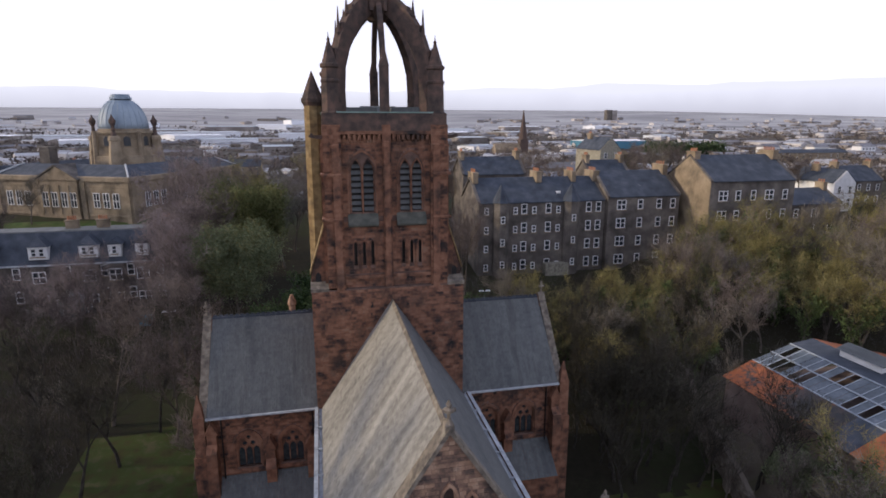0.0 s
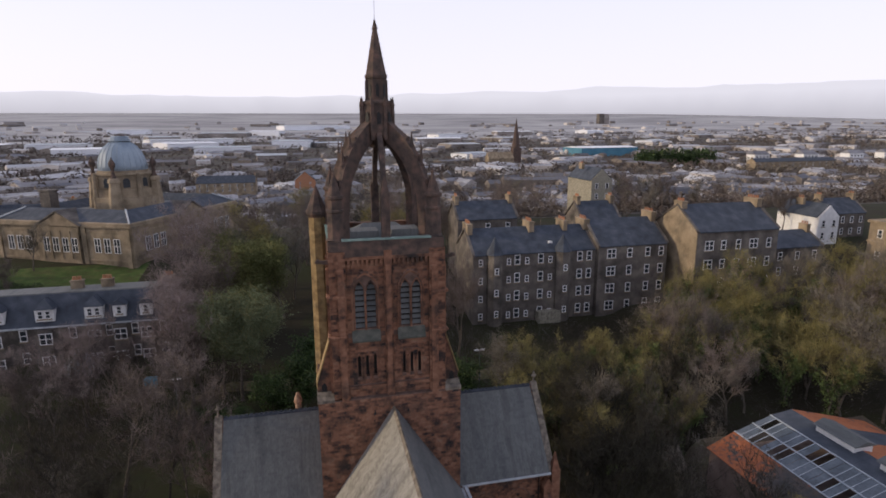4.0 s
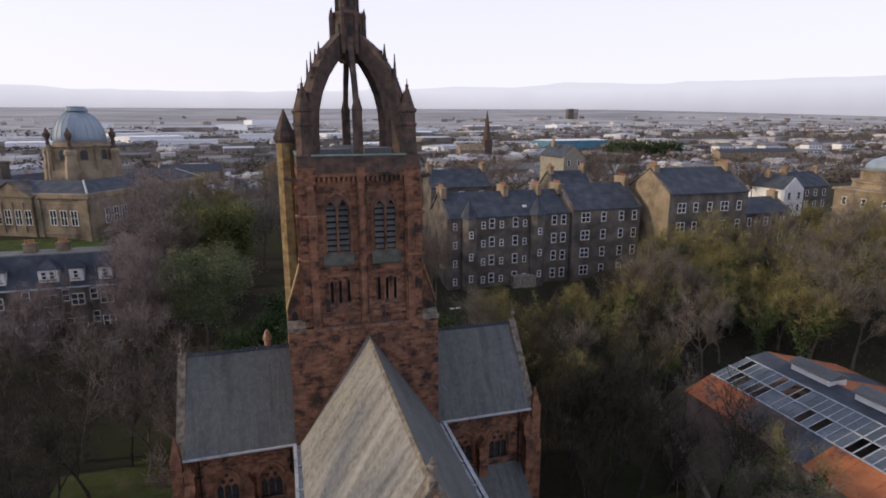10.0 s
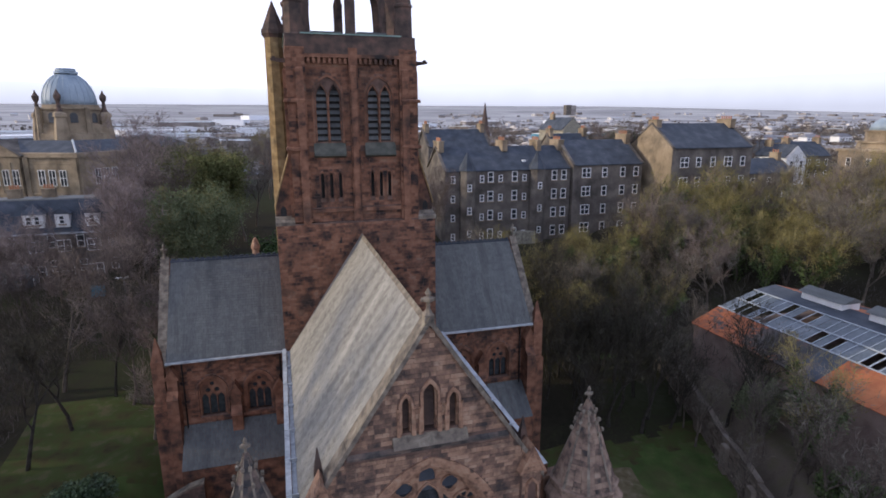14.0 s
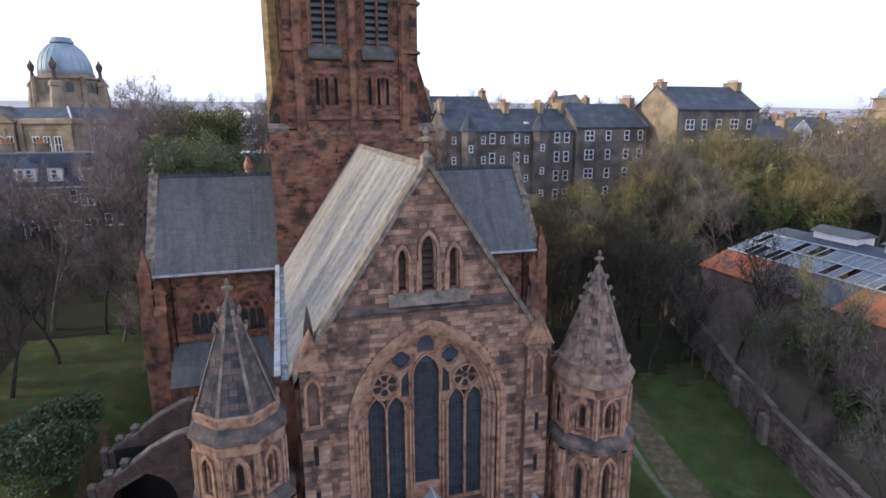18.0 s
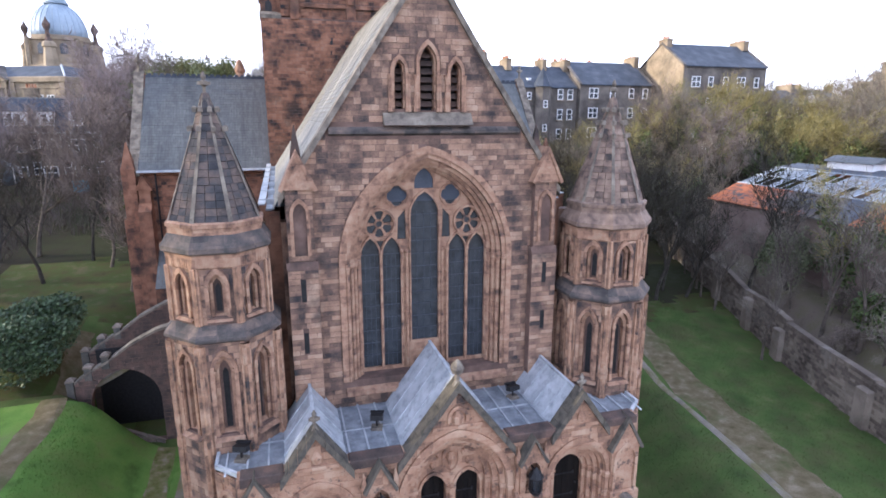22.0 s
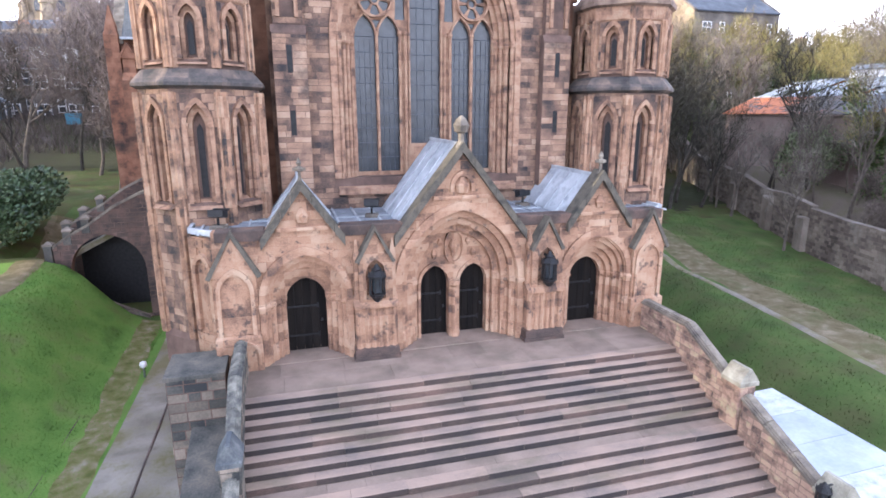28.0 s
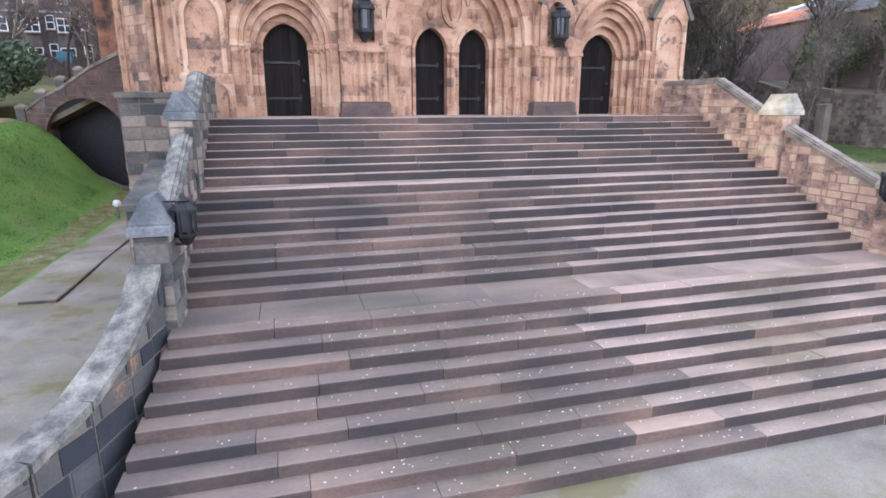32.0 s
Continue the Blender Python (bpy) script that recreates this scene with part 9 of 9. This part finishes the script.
near_sheds = [(-285, 1300, 95, 40, 13, 0.1), (-75, 1360, 60, 40, 15, 0.0), (30, 1330, 40, 22, 9, 0.0), (-560, 1350, 70, 40, 12, 0.2), (-430, 1600, 80, 50, 14, 0.1), (-250, 1850, 90, 40, 12, 0.1), (-900, 1500, 80, 50, 12, 0.2), (150, 1500, 70, 40, 10, 0.0), (330, 1250, 60, 35, 10, 0.2), (-140, 1900, 60, 30, 14, 0.0), (520, 1500, 60, 40, 10, 0.3), (-640, 1080, 60, 30, 9, 0.3), (900, 1300, 60, 24, 9, 0.4), (1500, 1250, 50, 24, 9, 0.5)]
far_sheds = [(1250, 1700, 60, 30, 9, 0.4), (250, 930, 36, 20, 8, 0.2), (180, 1120, 50, 28, 9, 0.1), (-420, 1180, 90, 36, 11, 0.15), (-150, 1150, 80, 30, 11, 0.05), (-720, 1400, 110, 40, 12, 0.2), (-330, 1480, 120, 40, 12, 0.1), (60, 1650, 110, 40, 12, 0.05), (420, 1750, 110, 40, 11, 0.1), (-50, 1000, 46, 24, 9, 0.1), (700, 1900, 120, 40, 11, 0.2), (330, 1480, 80, 40, 12, 0.1), (1000, 1900, 110, 36, 10, 0.3), (-560, 1950, 130, 40, 12, 0.1), (0, 2150, 150, 40, 12, 0.05)]
rs_ = random.Random(33)
for x, y, w, d, h, t in near_sheds + far_sheds:
    m_roof = rs_.choice((M_whitesheet, M_whitesheet, M_sheet, M_lead))
    far_shed(x + rs_.uniform(-30, 30), y + rs_.uniform(-60, 60), w * rs_.uniform(0.45, 0.95), d * rs_.uniform(0.7, 1.2), h, "long pale-roofed warehouse in the distance", rs_.choice((M_whitesheet, M_pale)), m_roof, t + rs_.uniform(-0.4, 0.5))
far_shed(542, 985, 62, 34, 15, "large blue shed with a white roof", M_blue, M_whitesheet, 0.1)
# steepled church in the town
sc = thing("steepled_church", (285, 760, ground_z(285, 760)), "distant brown stone church with a tall steeple", "church")
b = bmesh.new()
box(b, -6, 6, -6, 6, -3, 26)
part("tower", fixed(b), M_dark, sc)
b = bmesh.new()
tower_of(b, 0, 0, [(26, 6.5), (68, 0.3)], 8)
part("steeple", fixed(b), M_dark, sc)
b = bmesh.new()
box(b, -44, -6, -9, 9, -3, 12)
tri_roof(b, -44, -6, -9.5, 9.5, 12, 21, "x")
part("nave", fixed(b), M_sand, sc)
for i, (x, y) in enumerate(((640, 690), (716, 680), (800, 680), (878, 690))):
    e = thing("block_of_flats", (x, y, ground_z(x, y)), "distant pinkish white block of flats", "flats", "white flats")
    b = bmesh.new()
    box(b, -13, 13, -8, 8, -3, 15)
    part("wall", fixed(b), M_white, e)
    b = bmesh.new()
    tri_roof(b, -14, 14, -9, 9, 15.05, 20, "x", hip=3)
    part("roof", fixed(b), M_farroof, e)
    for k in range(4):
        for q in range(3):
            b = bmesh.new()
            box(b, -10 + 6 * k, -7.5 + 6 * k, -8.08, -8.0, 2 + 4.2 * q, 4.2 + 4.2 * q)
            part("pane", fixed(b), M_glass, e)
e = thing("tower_block", (1360, 2480, ground_z(1360, 2480)), "distant grey tower block", "flats")
b = bmesh.new()
box(b, -26, 0, -14, 14, -10, 46)
part("wall", fixed(b), M_tene, e)
b = bmesh.new()
box(b, 2, 26, -14, 14, -10, 44)
part("wing", fixed(b), M_pale, e)
cottage(-90, -48, 418, 432, -14, 5, 10, M_sand, "pale stone tenement at the foot of the hill", "x", 8, 2)
cottage(-20, -4, 435, 450, -14, 4, 11, M_chim, "red sandstone gabled house in the town", "y", 2, 1)
cottage(520, 640, 560, 575, -14, 2, 6, M_sand, "long stone terrace in the town", "x", 12, 2)
b = bmesh.new()
for x0, x1, y0, y1 in ((300, 470, 800, 900),):
    add(b, [(x0, y0, ground_z(x0, y0) + 0.6), (x1, y0, ground_z(x1, y0) + 0.6), (x1, y1, ground_z(x1, y1) + 0.6), (x0, y1, ground_z(x0, y1) + 0.6)], [(0, 1, 2, 3)])
tagged(part("car_park", b, M_tarmac), "wide grey car park in the town", "car park", kind="structure")
v, f = [], []
for _ in range(1500):
    x, y = rf.uniform(455, 585), rf.gauss(715, 5)
    z, h = ground_z(x, y), rf.uniform(10, 25)
    for _ in range(8):
        q = rf.random()
        c = Vector((x + rf.gauss(0, 2.5 * (1.1 - q)), y + rf.gauss(0, 2.5 * (1.1 - q)), z + h * q))
        a, e2 = Vector((rf.gauss(0, 1), rf.gauss(0, 1), rf.gauss(0, 1))), Vector((rf.gauss(0, 1), rf.gauss(0, 1), rf.gauss(0, 1)))
        k = len(v)
        v += [tuple(c - a), tuple(c + a), tuple(c + e2)]
        f.append((k, k + 1, k + 2))
tagged(new("conifer_belt", mesh_of("conifer_belt", v, f, M_leaf)), "dark conifer belt beside the blue shed", "woods", kind="stuff")

# ---- hazy hills on the skyline ----
# glowing backdrop: its haze is in the emission colour, paler with height
hm = bpy.data.materials.new("hazy_hills")
hm.use_nodes = True
hn, hl = hm.node_tree.nodes, hm.node_tree.links
for n_ in list(hn):
    hn.remove(n_)
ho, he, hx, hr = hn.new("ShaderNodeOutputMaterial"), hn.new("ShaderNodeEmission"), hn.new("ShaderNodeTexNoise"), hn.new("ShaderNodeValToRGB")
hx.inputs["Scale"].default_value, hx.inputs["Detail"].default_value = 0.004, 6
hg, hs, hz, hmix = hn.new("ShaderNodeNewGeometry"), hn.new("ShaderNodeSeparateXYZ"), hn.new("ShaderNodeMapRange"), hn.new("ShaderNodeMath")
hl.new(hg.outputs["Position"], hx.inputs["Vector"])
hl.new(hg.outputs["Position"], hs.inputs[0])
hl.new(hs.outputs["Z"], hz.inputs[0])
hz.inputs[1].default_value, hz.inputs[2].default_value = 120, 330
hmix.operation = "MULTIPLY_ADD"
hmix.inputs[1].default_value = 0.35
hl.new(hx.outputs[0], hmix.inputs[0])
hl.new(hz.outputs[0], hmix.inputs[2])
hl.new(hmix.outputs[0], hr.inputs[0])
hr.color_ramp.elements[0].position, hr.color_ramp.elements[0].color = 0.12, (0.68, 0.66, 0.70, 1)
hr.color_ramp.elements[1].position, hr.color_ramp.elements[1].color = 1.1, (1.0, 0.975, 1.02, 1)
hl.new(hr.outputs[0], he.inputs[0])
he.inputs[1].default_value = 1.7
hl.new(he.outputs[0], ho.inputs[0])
b = bmesh.new()
cols = []
for k in range(121):
    a = radians(-60 + k)
    x, y = 4650 * math.sin(a), 4650 * math.cos(a)
    top = 285 + 55 * smooth(-5, 25, -60 + k) + 34 * noise.noise((k * 0.14, 0, 3)) + 12 * noise.noise((k * 0.45, 0, 5))
    cols.append((b.verts.new((x, y, 60)), b.verts.new((x * 1.003, y * 1.003, top * 0.8)), b.verts.new((x * 1.01, y * 1.01, top))))
for c0, c1 in zip(cols, cols[1:]):
    for i in range(2):
        b.faces.new((c0[i], c1[i], c1[i + 1], c0[i + 1]))
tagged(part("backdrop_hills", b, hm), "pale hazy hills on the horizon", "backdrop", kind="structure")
